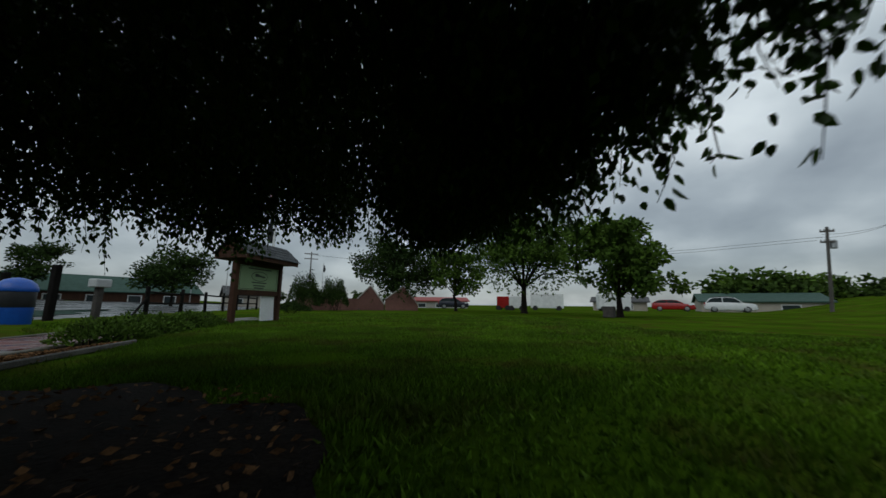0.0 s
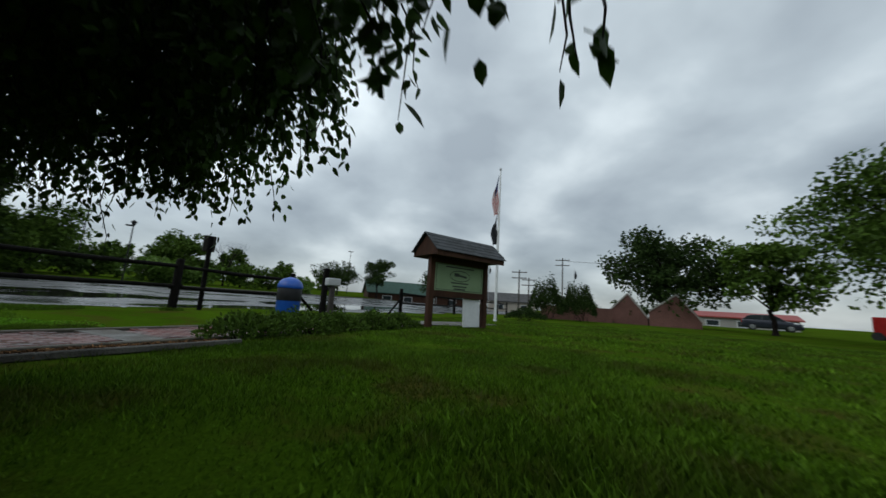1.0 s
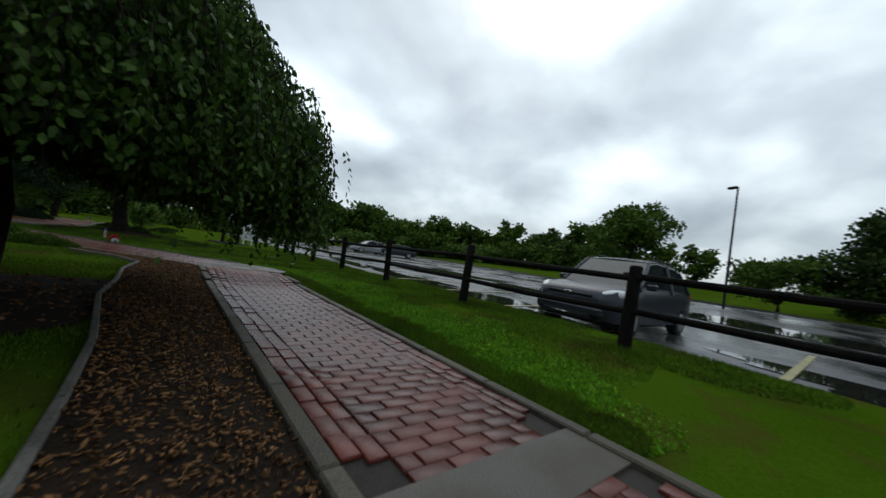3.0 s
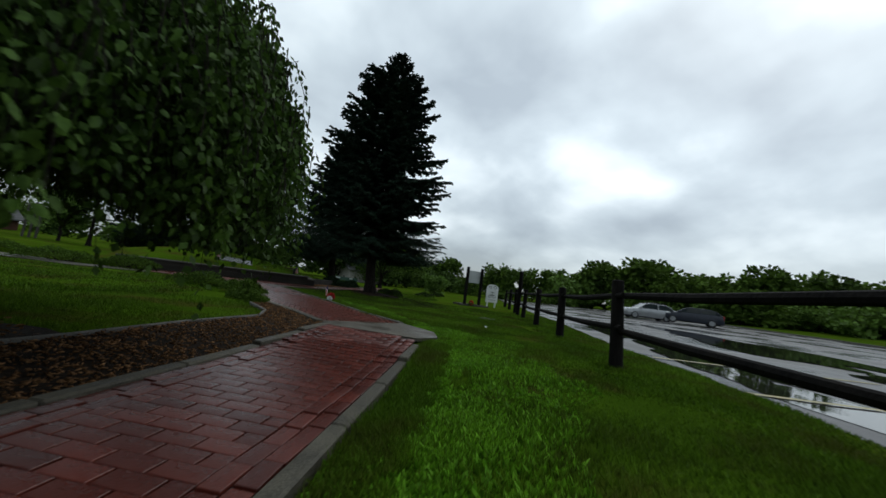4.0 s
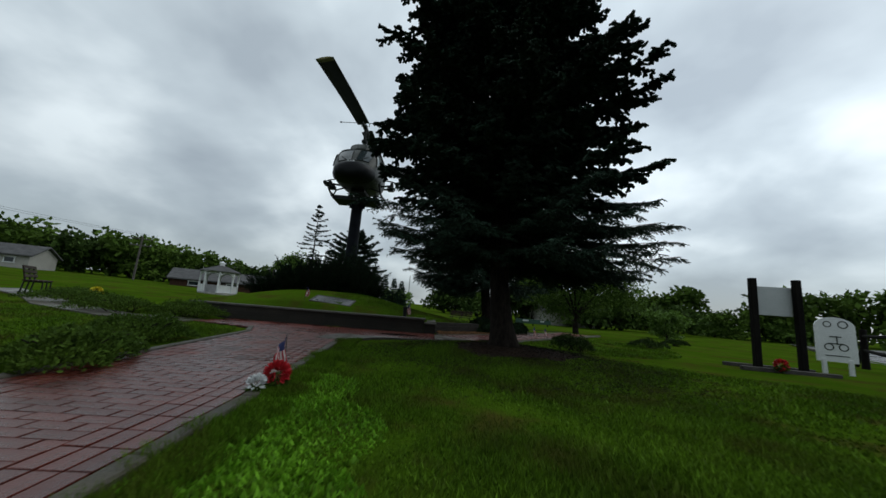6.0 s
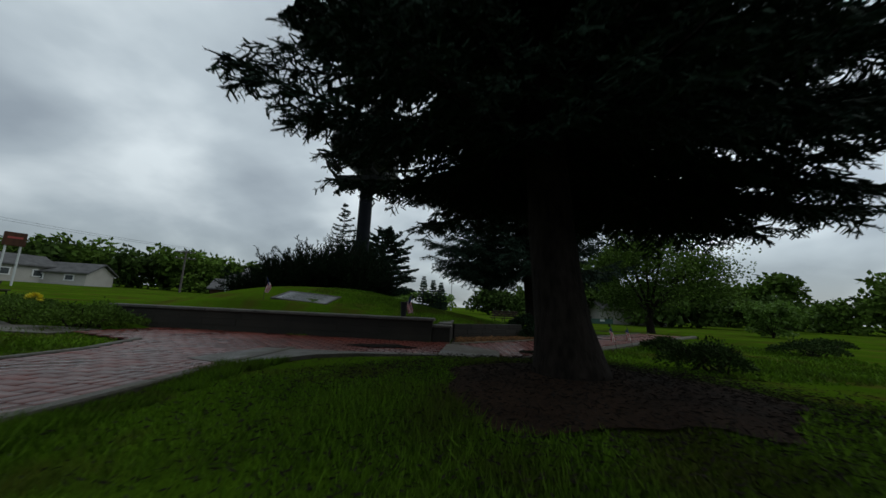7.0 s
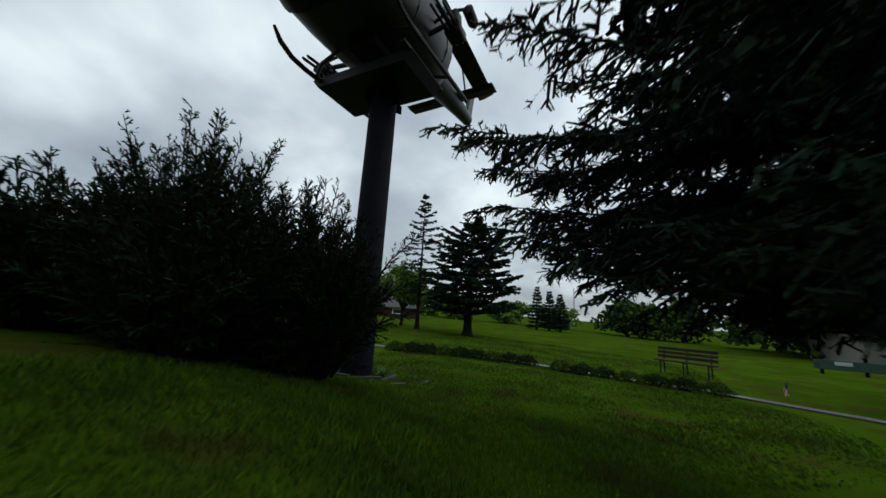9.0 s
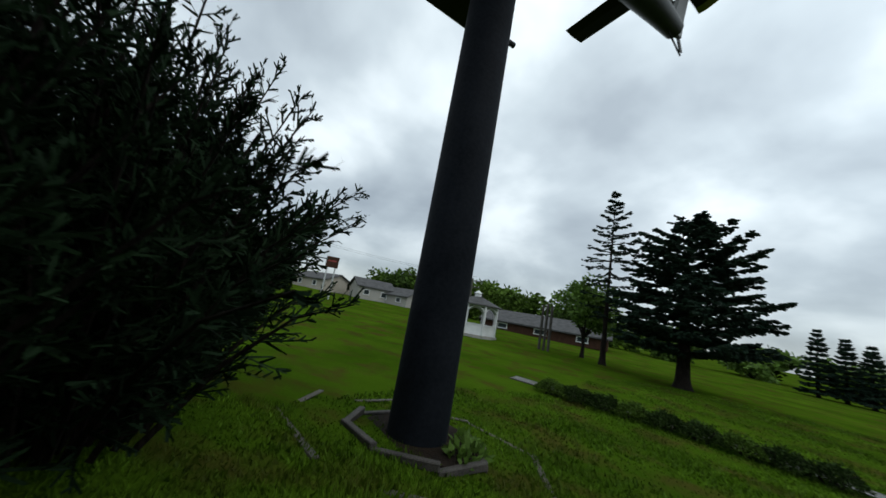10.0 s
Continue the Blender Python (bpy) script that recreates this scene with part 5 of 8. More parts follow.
def belt(points, count, low, high, z=None, pick=(0, 1, 2, 3)):
    """Trees along a line of places."""
    for i in range(count):
        f = (i + rt.uniform(0.1, 0.9)) / count * (len(points) - 1)
        k = min(int(f), len(points) - 2)
        x = points[k][0] + (points[k + 1][0] - points[k][0]) * (f - k) + rt.uniform(-3, 3)
        y = points[k][1] + (points[k + 1][1] - points[k][1]) * (f - k) + rt.uniform(-3, 3)
        s = rt.uniform(low, high)
        src = kinds[rt.choice(pick)]
        ob = copy_thing(src, pose(x, y, (ground_z(x, y) if z is None else z) - 0.1, 0, 0, rt.uniform(0, 360)))
        ob.scale = (s * rt.uniform(0.85, 1.25), s * rt.uniform(0.85, 1.25), s)


belt([(30, 62), (44, 46), (54, 34)], 9, 0.75, 1.05, pick=(0, 1, 2))
belt([(50, 30), (60, 12), (62, -6), (58, -26)], 30, 0.8, 1.15)
belt([(52, 22), (55, 2), (54, -20)], 14, 0.55, 0.72, pick=(3, 3, 0))
belt([(48, 34), (56, 14), (58, -6), (54, -24)], 22, 0.4, 0.62, pick=(3, 3, 0))
belt([(26, 56), (40, 44), (50, 32)], 10, 0.45, 0.65, pick=(3, 0))
belt([(54, -30), (40, -56), (22, -72), (0, -92)], 18, 0.5, 0.8)
belt([(24, 42), (18, 38), (13, 42), (9, 50), (2, 58), (-6, 60)], 16, 0.6, 0.95, pick=(1, 1, 2))
belt([(-66, 30), (-58, 40), (-50, 44)], 11, 0.8, 1.05, pick=(1, 0))
belt([(-48, 42), (-44, 48), (-36, 56)], 8, 0.7, 0.9, pick=(0, 1))
belt([(-30, 52), (-22, 58), (-14, 62)], 6, 0.5, 0.75, pick=(0, 1, 3))
belt([(-78, 22), (-74, 6), (-72, -6), (-70, 14)], 14, 0.75, 1.0, z=-0.4, pick=(1, 0))
belt([(24, -34), (18, -44), (10, -52), (2, -60)], 15, 0.32, 0.5, pick=(3, 0, 1))
belt([(-60, -60), (-48, -66), (-34, -76)], 7, 0.4, 0.6, pick=(0, 1))

# shrubs and hedges
for i, (x, y) in enumerate(((-7.75, -14.35), (-8.25, -15.05), (-8.75, -15.8), (-9.3, -16.5), (-9.8, -17.25))):
    shrub("low_shrub", (x, y), (1.25, 1.0, 0.42 + 0.04 * (i % 2)), 110 + i, "low spreading dark green shrub beside the brick path", MAT["leaf2"], 0.065, 2600, "hedge beside the brick path", 54)
for i, (x, y, sx, sy, h) in enumerate(((-3.52, -3.0, 0.85, 1.35, 0.38), (-3.42, -4.5, 0.6, 1.3, 0.22), (-4.5, -1.4, 1.2, 1.3, 0.4), (-6.9, 2.4, 1.5, 1.2, 0.5), (-8.6, 2.2, 1.9, 1.3, 0.45), (-10.8, 3.2, 2.6, 1.4, 0.45), (-12.4, 4.4, 2.0, 1.2, 0.4))):
    shrub("spreading_shrub", (x, y), (sx, sy, h), 130 + i, "low spreading evergreen shrub", MAT["leaf2"], 0.05, 5200, "low evergreen shrubs by the path", 20)
for i, (x, y, s, h) in enumerate(((2.85, 2.45, 0.75, 0.42), (3.5, 5.3, 0.6, 0.3), (6.4, 6.0, 1.0, 0.35), (9.0, 9.0, 0.8, 0.3))):
    shrub("round_shrub", (x, y), (s * 1.25, s, h), 150 + i, "small clipped dark shrub on the lawn", MAT["darkleaf"], 0.05, 2200)
for i, (x, y, s, h) in enumerate(((1.15, 6.3, 0.9, 0.36), (1.6, 7.0, 1.1, 0.42), (2.2, 7.8, 1.0, 0.38), (2.5, 8.7, 0.8, 0.42), (0.9, 7.1, 0.9, 0.4))):
    shrub("bed_shrub", (x, y), (s, s, h), 160 + i, "low dark evergreen in the planting bed", MAT["juniper"], 0.07, 2400, "evergreens in the planting bed")
shrub("round_shrub", (-17.0, -25.9), (2.0, 1.7, 0.75), 170, "rounded dark shrub near the flagpole", MAT["darkleaf"], 0.09, 3000)
for i, (x, y) in enumerate(((-21.2, -31.6), (-22.9, -30.4))):
    shrub("clipped_yew", (x, y), (2.3, 2.3, 3.1 - 0.3 * i), 172 + i, "tall rounded clipped dark evergreen", MAT["darkleaf"], 0.14, 5200, "clipped evergreens by the building")
for i in range(16):
    x, y = (-8.5 + 3.9 * i / 8, 15.75 + 1.85 * i / 8) if i < 9 else (-3.5 + 3.8 * (i - 9) / 6, 17.75 - 0.25 * (i - 9) / 6)
    shrub("border_shrub", (x, y), (0.72, 0.62, 0.36), 180 + i, "low dark green border shrub beside the walkway", MAT["darkleaf"] if i % 3 else MAT["leaf2"], 0.055, 1700, "border shrubs along the walkway", 24 if i < 9 else -4)

# ---- fence ----
def rail_fence(count, first, leaning, label, braces, top=1.17):
    """Post-and-rail fence: round posts and two rails a bay."""
    rnd = random.Random(first + 50)
    x, y = on_fence(first * 3.17, 0)
    f = thing("fence", pose(x, y, 0, 0, 0, math.degrees(math.atan2(ALONG.y, ALONG.x))), label, "fence")
    zs = []
    for i in range(count):
        px, py = on_fence((first + i) * 3.17, 0)
        z = ground_z(px, py)
        zs.append(z)
        lx, ly = 0.15 if i == leaning else rnd.uniform(-0.03, 0.03), rnd.uniform(-0.03, 0.03)
        h = top + rnd.uniform(-0.04, 0.05)
        part("post", Solid().tube([(i * 3.17, 0, z - 0.1), (i * 3.17 + lx * 0.5, ly * 0.5, z + h * 0.5), (i * 3.17 + lx, ly, z + h - 0.02), (i * 3.17 + lx, ly, z + h)], [0.09, 0.084, 0.08, 0.062], 10), MAT["fence"], f, smooth=True)
    for i in range(count - 1):
        for h in (0.52, 0.98):
            z0, z1 = zs[i] + h + rnd.uniform(-0.03, 0.03), zs[i + 1] + h + rnd.uniform(-0.03, 0.03)
            m = (z0 + z1) / 2 - rnd.uniform(0, 0.03)
            part("rail", Solid().tube([(i * 3.17 - 0.12, 0.02, z0), (i * 3.17 + 1.6, 0.0, m), (i * 3.17 + 3.29, -0.02, z1)], [0.04, 0.047, 0.04], 8), MAT["fence"], f, smooth=True)
    for i, way in braces:
        part("brace", Solid().tube([(i * 3.17, 0.0, zs[i] + 0.75), (i * 3.17 + way * 0.95, 0.0, zs[i] + 0.02)], 0.045, 8), MAT["fence"], f, smooth=True)


rail_fence(11, -3, 4, "black-stained post-and-rail fence between lawn and car park", [(0, -1), (10, 1)])
rail_fence(7, -11, -1, "black-stained post-and-rail fence beyond the path opening", [(6, 1)])

# ---- visitor sign under a shingled roof ----
kx, ky = (-10.65 - 12.34) / 2, (-17.62 - 18.49) / 2
kdir = math.degrees(math.atan2(-18.49 + 17.62, -12.34 + 10.65))
kiosk = thing("notice_sign", pose(kx, ky, ground_z(kx, ky), 0, 0, kdir), "brown timber park sign with sage green panel and shingled roof", "sign")
KW = 0.95
for sx in (-1, 1):
    part("post", Solid().box((sx * KW, 0, 0.95), (0.15, 0.15, 2.0), None, 0.012), MAT["brown"], kiosk, "brown stained timber post")
part("lower_beam", Solid().box((0, 0, 0.86), (1.9, 0.11, 0.16), None, 0.01), MAT["brown"], kiosk)
part("upper_beam", Solid().box((0, 0, 1.72), (1.9, 0.13, 0.14), None, 0.01), MAT["brown"], kiosk)
panel = part("panel", Solid().box((0, 0, 1.30), (1.72, 0.05, 0.72), None, 0.006), MAT["greensign"], kiosk, "sage green painted panel")
for side in (-1, 1):
    y = side * 0.027
    ring = Solid()
    for rx, rz, th in ((0.36, 0.15, 0.02),):
        outer = [(math.cos(a) * rx, y, 1.36 + math.sin(a) * rz) for a in np.linspace(0, 2 * math.pi, 28, endpoint=False)]
        inner = [(math.cos(a) * (rx - th), y, 1.36 + math.sin(a) * (rz - th)) for a in np.linspace(0, 2 * math.pi, 28, endpoint=False)]
        ring.add(outer + inner, [(i, (i + 1) % 28, 28 + (i + 1) % 28, 28 + i) for i in range(28)])
    ring.box((0.03, y, 1.37), (0.42, 0.004, 0.05), Matrix.Rotation(0.12, 3, "Y"))
    ring.box((-0.12, y, 1.39), (0.16, 0.004, 0.09))
    part("emblem", ring, MAT["signdark"], panel)
    bars = Solid()
    for z, w in ((1.58, 1.0), (1.17, 0.62), (1.08, 0.5), (1.01, 0.4)):
        bars.box((0, y, z), (w, 0.004, 0.035))
    part("lettering", bars, MAT["signdark"], panel)
    part("border", Solid().box((0, y, 1.63), (1.6, 0.004, 0.012)).box((0, y, 0.975), (1.6, 0.004, 0.012)).box((0.8, y, 1.3), (0.012, 0.004, 0.65)).box((-0.8, y, 1.3), (0.012, 0.004, 0.65)), MAT["signdark"], panel)
frame_l = Solid()
frame_l.loft([[(s, -0.48, 1.80), (s, 0.48, 1.80), (s, 0.40, 1.99), (s, 0.0, 2.30), (s, -0.40, 1.99)] for s in (-1.16, 1.16)])
part("roof_box", frame_l, MAT["brown"], kiosk)
for side in (-1, 1):
    for row in range(5):
        f0, f1 = row / 5, (row + 1.35) / 5
        y0, z0, y1, z1 = side * (0.56 - 0.56 * f0), 1.88 + 0.50 * f0, side * (0.56 - 0.56 * min(f1, 1)), 1.88 + 0.50 * min(f1, 1) + 0.0
        for c in range(9 if row % 2 else 8):
            x0 = -1.24 + c * 0.31 + (-0.155 if row % 2 else 0)
            w = 0.304 if x0 + 0.304 < 1.26 else 1.26 - x0
            if x0 < -1.24:
                x0, w = -1.24, 0.15
            sh = Solid().add([(x0, y0, z0 + 0.03), (x0 + w, y0, z0 + 0.03), (x0 + w, y1, z1 + 0.012), (x0, y1, z1 + 0.012), (x0, y0, z0 + 0.012), (x0 + w, y0, z0 + 0.012), (x0 + w, y1, z1), (x0, y1, z1)],
                             [(0, 1, 2, 3), (7, 6, 5, 4), (0, 4, 5, 1), (1, 5, 6, 2), (2, 6, 7, 3), (3, 7, 4, 0)])
            part("shingle", sh, MAT["shingle"], kiosk)
part("fascia", Solid().box((0, -0.5, 1.84), (2.36, 0.03, 0.14)).box((0, 0.5, 1.84), (2.36, 0.03, 0.14)), MAT["brown"], kiosk)
board = single("white_board", Solid().box((0, 0, 0.42), (0.60, 0.05, 0.80), None, 0.01), MAT["white"], pose(-11.95, -18.30, ground_z(-11.9, -18.2), -3, 0, kdir), "plain white board standing below the park sign", "board")
walkway = Solid().prism([(-9.3, -18.2), (-9.0, -19.0), (-12.6, -20.9), (-13.4, -20.2), (-11.6, -18.6)], 0, 0.03)
single("pavement", walkway, MAT["concrete"], Matrix(), "pale concrete walkway behind the park sign", "walkway", kind="structure")

# ---- flagpole with limp flags ----
def limp_flag(parent, name, z_top, long, mat, label):
    """A flag that hangs in folds beside its pole."""
    sol, uv = Solid(), []
    nu, nv = 10, 12
    for j in range(nv + 1):
        for i in range(nu + 1):
            u, v = i / nu, j / nv
            sol.v.append((0.04 + 0.26 * u + 0.05 * math.sin(v * 5), 0.05 * math.sin(u * 9 + v * 2), z_top - v * long * (0.55 + 0.45 * (1 - u)) - u * 0.5 * long))
            uv.append((v, 1 - u))
    for j in range(nv):
        for i in range(nu):
            a = j * (nu + 1) + i
            sol.f.append((a, a + 1, a + nu + 2, a + nu + 1))
    me = bpy.data.meshes.new(name)
    me.from_pydata(sol.v, [], sol.f)
    layer = me.uv_layers.new(name="cloth")
    for loop in me.loops:
        layer.data[loop.index].uv = uv[loop.vertex_index]
    me.materials.append(mat)
    me.polygons.foreach_set("use_smooth", [True] * len(me.polygons))
    return part(name, me, mat, parent, label)


pole = thing("flagpole", pose(-14.53, -23.58, 0, 0, 0, -30), "tall white flagpole with two limp flags", "flagpole")
part("mast", Solid().lathe([(0.09, 0), (0.085, 0.05), (0.06, 0.06), (0.055, 3.5), (0.035, 6.9), (0.03, 6.92)], n=14), MAT["white"], pole, smooth=True)
part("finial", Solid().lathe([(0.02, 6.9), (0.06, 6.98), (0.06, 7.02), (0.02, 7.09)], n=12), MAT["steel"], pole, smooth=True)
limp_flag(pole, "flag", 6.75, 1.9, MAT["cloth"], "red, white and blue striped flag")
limp_flag(pole, "lower_flag", 4.85, 1.4, MAT["darkcloth"], "black flag")

# ---- litter bin, posts ----
bin_ = thing("litter_bin", pose(-6.92, -19.5, 0), "round blue litter bin with a domed lid and black band", "bin")
part("drum", Solid().lathe([(0.30, 0.0), (0.315, 0.03), (0.32, 0.42)], n=28), MAT["blue"], bin_, smooth=True)
part("band", Solid().lathe([(0.322, 0.42), (0.325, 0.43), (0.325, 0.76), (0.318, 0.77)], n=28), MAT["black"], bin_, "black middle band", True)
part("lid", Solid().lathe([(0.335, 0.77), (0.345, 0.80), (0.335, 0.86), (0.29, 0.95), (0.2, 1.03), (0.09, 1.07), (0.01, 1.08)], n=28), MAT["blue"], bin_, "domed blue lid", True)
sp = thing("sign_post", pose(-5.16, -18.44, 0, 0, 0, 40), "dark post with a small weathered box sign at its head", "sign post")
part("post", Solid().box((0, 0, 0.95), (0.09, 0.09, 1.9), None, 0.01), MAT["fence"], sp)
part("plate", Solid().box((0, -0.06, 1.72), (0.26, 0.05, 0.40), None, 0.01), MAT["stone"], sp, "dull dark plate")
mb = thing("box_post", pose(-8.15, -18.8, 0, 0, 0, 30), "weathered timber post carrying a pale box", "post box")
part("post", Solid().box((0, 0, 0.45), (0.13, 0.13, 0.95), None, 0.012), MAT["timber"], mb)
part("box", Solid().box((0, 0, 1.0), (0.36, 0.24, 0.2), None, 0.02), MAT["greyboard"], mb, "pale grey box")
tp = thing("gate_post", pose(-7.6, -21.3, 0, 0, 0, 30), "tall black timber post beside the path opening", "post")
part("post", Solid().box((0, 0, 0.75), (0.16, 0.16, 1.6), None, 0.012), MAT["fence"], tp)
tp = thing("tall_post", pose(6.95, -1.72, 0, 0, 0, 30), "tall black timber post beside the fence", "post")
part("post", Solid().box((0, 0, 0.95), (0.14, 0.14, 2.0), None, 0.012), MAT["fence"], tp)

# ---- notice board and white plaque by the fence ----
nb = thing("notice_board", pose((6.76 + 7.62) / 2, 2.1, 0, 0, 0, -8), "pale notice board between two black posts", "notice board")
for sx in (-1, 1):
    part("post", Solid().box((sx * 0.43, 0, 1.0), (0.13, 0.13, 2.1), None, 0.01), MAT["fence"], nb)
part("panel", Solid().box((0.04, 0.1, 1.55), (0.92, 0.05, 0.66), None, 0.008), MAT["greyboard"], nb, "blank pale grey panel")
bed_ = Solid()
bed_.box((0, -0.25, 0.04), (1.8, 0.1, 0.09), None, 0.01).box((0, 0.4, 0.04), (1.8, 0.1, 0.09), None, 0.01)
part("timber_surround", bed_, MAT["timber"], nb)
pl = thing("arched_sign", pose(9.0, 2.72, 0, 0, 0, -28), "white arch-topped sign board with a cycle drawing", "sign")
arch = [(-0.34, 0.28), (0.34, 0.28), (0.34, 1.1)] + [(0.34 * math.cos(a), 1.1 + 0.22 * math.sin(a)) for a in np.linspace(0.2, math.pi - 0.2, 11)] + [(-0.34, 1.1)]
sol = Solid().loft([[(x, y, z) for x, z in arch] for y in (-0.03, 0.03)])
pb = part("board", sol, MAT["white"], pl, "white painted board")
for sx in (-0.22, 0.22):
    part("leg", Solid().box((sx, 0, 0.17), (0.08, 0.08, 0.36), None, 0.01), MAT["white"], pl)
draw = Solid()
for cx, cz, r in ((-0.12, 0.62, 0.085), (0.12, 0.62, 0.085), (0.14, 1.15, 0.09), (-0.12, 1.15, 0.075)):
    k = 18
    o = [(cx + r * math.cos(a), -0.034, cz + r * math.sin(a)) for a in np.linspace(0, 2 * math.pi, k, endpoint=False)]
    i_ = [(cx + r * 0.72 * math.cos(a), -0.034, cz + r * 0.72 * math.sin(a)) for a in np.linspace(0, 2 * math.pi, k, endpoint=False)]
    draw.add(o + i_, [(i, (i + 1) % k, k + (i + 1) % k, k + i) for i in range(k)])
draw.box((0, -0.034, 0.70), (0.26, 0.004, 0.025)).box((0.02, -0.034, 0.78), (0.025, 0.004, 0.2)).box((0, -0.034, 0.86), (0.2, 0.004, 0.025))
draw.box((0, -0.034, 0.42), (0.4, 0.004, 0.02))
part("drawing", draw, MAT["signdark"], pb)
gp = thing("ground_plaque", pose(3.35, -4.25, ground_z(3.35, -4.25), 0, 0, 28), "flat stone plaque set level in the grass", "plaque")
part("slab", Solid().box((0, 0, 0.0), (0.60, 0.40, 0.03), None, 0.008), MAT["timber"], gp)
single("litter_scrap", Solid().add([(0, 0, 0.03), (0.09, 0.02, 0.05), (0.12, 0.09, 0.03), (0.03, 0.1, 0.06), (0.06, 0.05, 0.01)], [(0, 1, 4), (1, 2, 4), (2, 3, 4), (3, 0, 4)]), MAT["white"], pose(1.28, -6.78, 0.03), "crumpled scrap of white paper on the grass", "litter")

# ---- small flags, vase, slab, flowers ----
def stick_flag(x, y, z, tall, turn, lean=4):
    f = thing("hand_flag", pose(x, y, z, lean, lean * 0.5, turn), "small striped flag on a stick, hanging limp", "flag", "small flags on sticks")
    part("stick", Solid().tube([(0, 0, -0.05), (0, 0, tall)], [0.006, 0.005], 6), MAT["timber"], f)
    cloth = limp_flag(f, "cloth", tall - 0.02, tall * 0.62, MAT["cloth"], "red, white and blue striped cloth")
    cloth.scale = (0.36, 0.5, 1.0)


stick_flag(-1.37, 3.99, max(0.34, ground_z(-1.37, 3.99)), 0.58, 200, 8)
stick_flag(-4.6, 3.88, ground_z(-4.6, 3.88), 0.5, 20)
stick_flag(2.45, 4.75, 0.03, 0.46, 240, 12)
stick_flag(2.95, 5.45, 0.03, 0.42, 230, 12)
stick_flag(-1.46, -3.0, 0.03, 0.42, 250)
stick_flag(1.75, 17.9, ground_z(1.75, 17.9), 0.5, 100)
vase = thing("grave_vase", pose(-1.56, 3.95, max(0.40, ground_z(-1.56, 3.95))), "black metal flower vase on a small stone base", "vase")
part("base", Solid().box((0, 0, 0.02), (0.26, 0.22, 0.06), None, 0.01), MAT["coping"], vase, "flat grey stone base")
part("cup", Solid().lathe([(0.048, 0.04), (0.052, 0.1), (0.066, 0.31), (0.072, 0.335), (0.064, 0.34)], n=16), MAT["black"], vase, smooth=True)
sx0, sy0 = -3.90, 4.36
SLAB = [(sx0 - 0.68, sy0 - 0.42), (sx0 + 0.68, sy0 - 0.36), (sx0 + 0.68, sy0 + 0.44), (sx0 - 0.68, sy0 + 0.40)]
gxs = (ground_z(sx0 + 0.6, sy0) - ground_z(sx0 - 0.6, sy0)) / 1.2
gys = (ground_z(sx0, sy0 + 0.38) - ground_z(sx0, sy0 - 0.38)) / 0.76
slab_z = (ground_z(sx0, sy0 + 0.38) + ground_z(sx0, sy0 - 0.38)) / 2 - 0.02
look_slab = pose(sx0, sy0, slab_z, math.degrees(math.atan(gys)), -math.degrees(math.atan(gxs)), 4)
slab = thing("memorial_slab", look_slab, "flat engraved dark stone slab with a pale rim in the mound", "memorial")
part("stone", Solid().box((0, 0, 0.0), (1.16, 0.62, 0.06), None, 0.01), MAT["bronze"], slab)
rim = Solid().box((0, -0.335, 0.0), (1.25, 0.045, 0.075)).box((0, 0.335, 0), (1.25, 0.045, 0.075)).box((-0.6025, 0, 0), (0.045, 0.62, 0.075)).box((0.6025, 0, 0), (0.045, 0.62, 0.075))
part("rim", rim, MAT["coping"], slab, "pale stone rim")
lines = Solid()
for i in range(9):
    lines.box((0, -0.26 + i * 0.065, 0.031), (0.85 - 0.1 * (i % 3), 0.014, 0.004))
part("lettering", lines, MAT["signdark"], slab)


def posy(name, x, y, z, r, mat, label, seed, leafy=MAT["leaf2"]):
    rng = np.random.default_rng(seed)
    p = thing(name, pose(x, y, z), label, "flowers")
    n = 160
    d = unit(rng.normal(size=(n, 3)) + np.array([0, 0, 0.6]))
    part("petals", leaf_mesh("petals", [(d * r * 0.6 + np.array([0, 0, r]), d * r * 0.6, r * 0.4)], mat, rng), None, p)
    d = unit(rng.normal(size=(120, 3)) * np.array([1, 1, 0.3]))
    part("leaves", leaf_mesh("leaves", [(d * r * 0.2 + np.array([0, 0, r * 0.4]), d * r, r * 0.3)], leafy, rng), None, p)


posy("red_flowers", -1.40, -3.25, 0.05, 0.10, MAT["redflower"], "bunch of red flowers with white blooms beside the path", 201)
posy("white_flowers", -1.47, -3.42, 0.03, 0.07, MAT["white"], "bunch of white flowers beside the path", 202)
posy("red_flowers", 6.95, 1.8, 0.05, 0.12, MAT["redflower"], "red and white flowers at the foot of the notice board", 203)
posy("yellow_flowers", -11.7, 4.3, ground_z(-11.7, 4.3) + 0.1, 0.16, MAT["yellowflower"], "clump of bright yellow flowers by the walkway", 204)

# puddle on the second path and water on the bricks
for (cx, cy), (a, b), turn, s in (((0.80, 3.12), (0.26, 0.15), 50, 1), ((1.58, 4.2), (0.30, 0.13), 55, 2), ((-1.45, 2.6), (0.5, 0.2), 10, 3)):
    sol = Solid()
    ring = [(math.cos(t) * a * (1 + 0.2 * math.sin(3 * t + s)), math.sin(t) * b * (1 + 0.25 * math.sin(4 * t + s)), 0) for t in np.linspace(0, 2 * math.pi, 30, endpoint=False)]
    sol.add([(0, 0, 0)] + ring, [(0, 1 + j, 1 + (j + 1) % 30) for j in range(30)])
    single("water", sol, MAT["water"], pose(cx, cy, 0.052, 0, 0, turn), "rain puddle on the brick path", "puddle", "puddles", "structure")

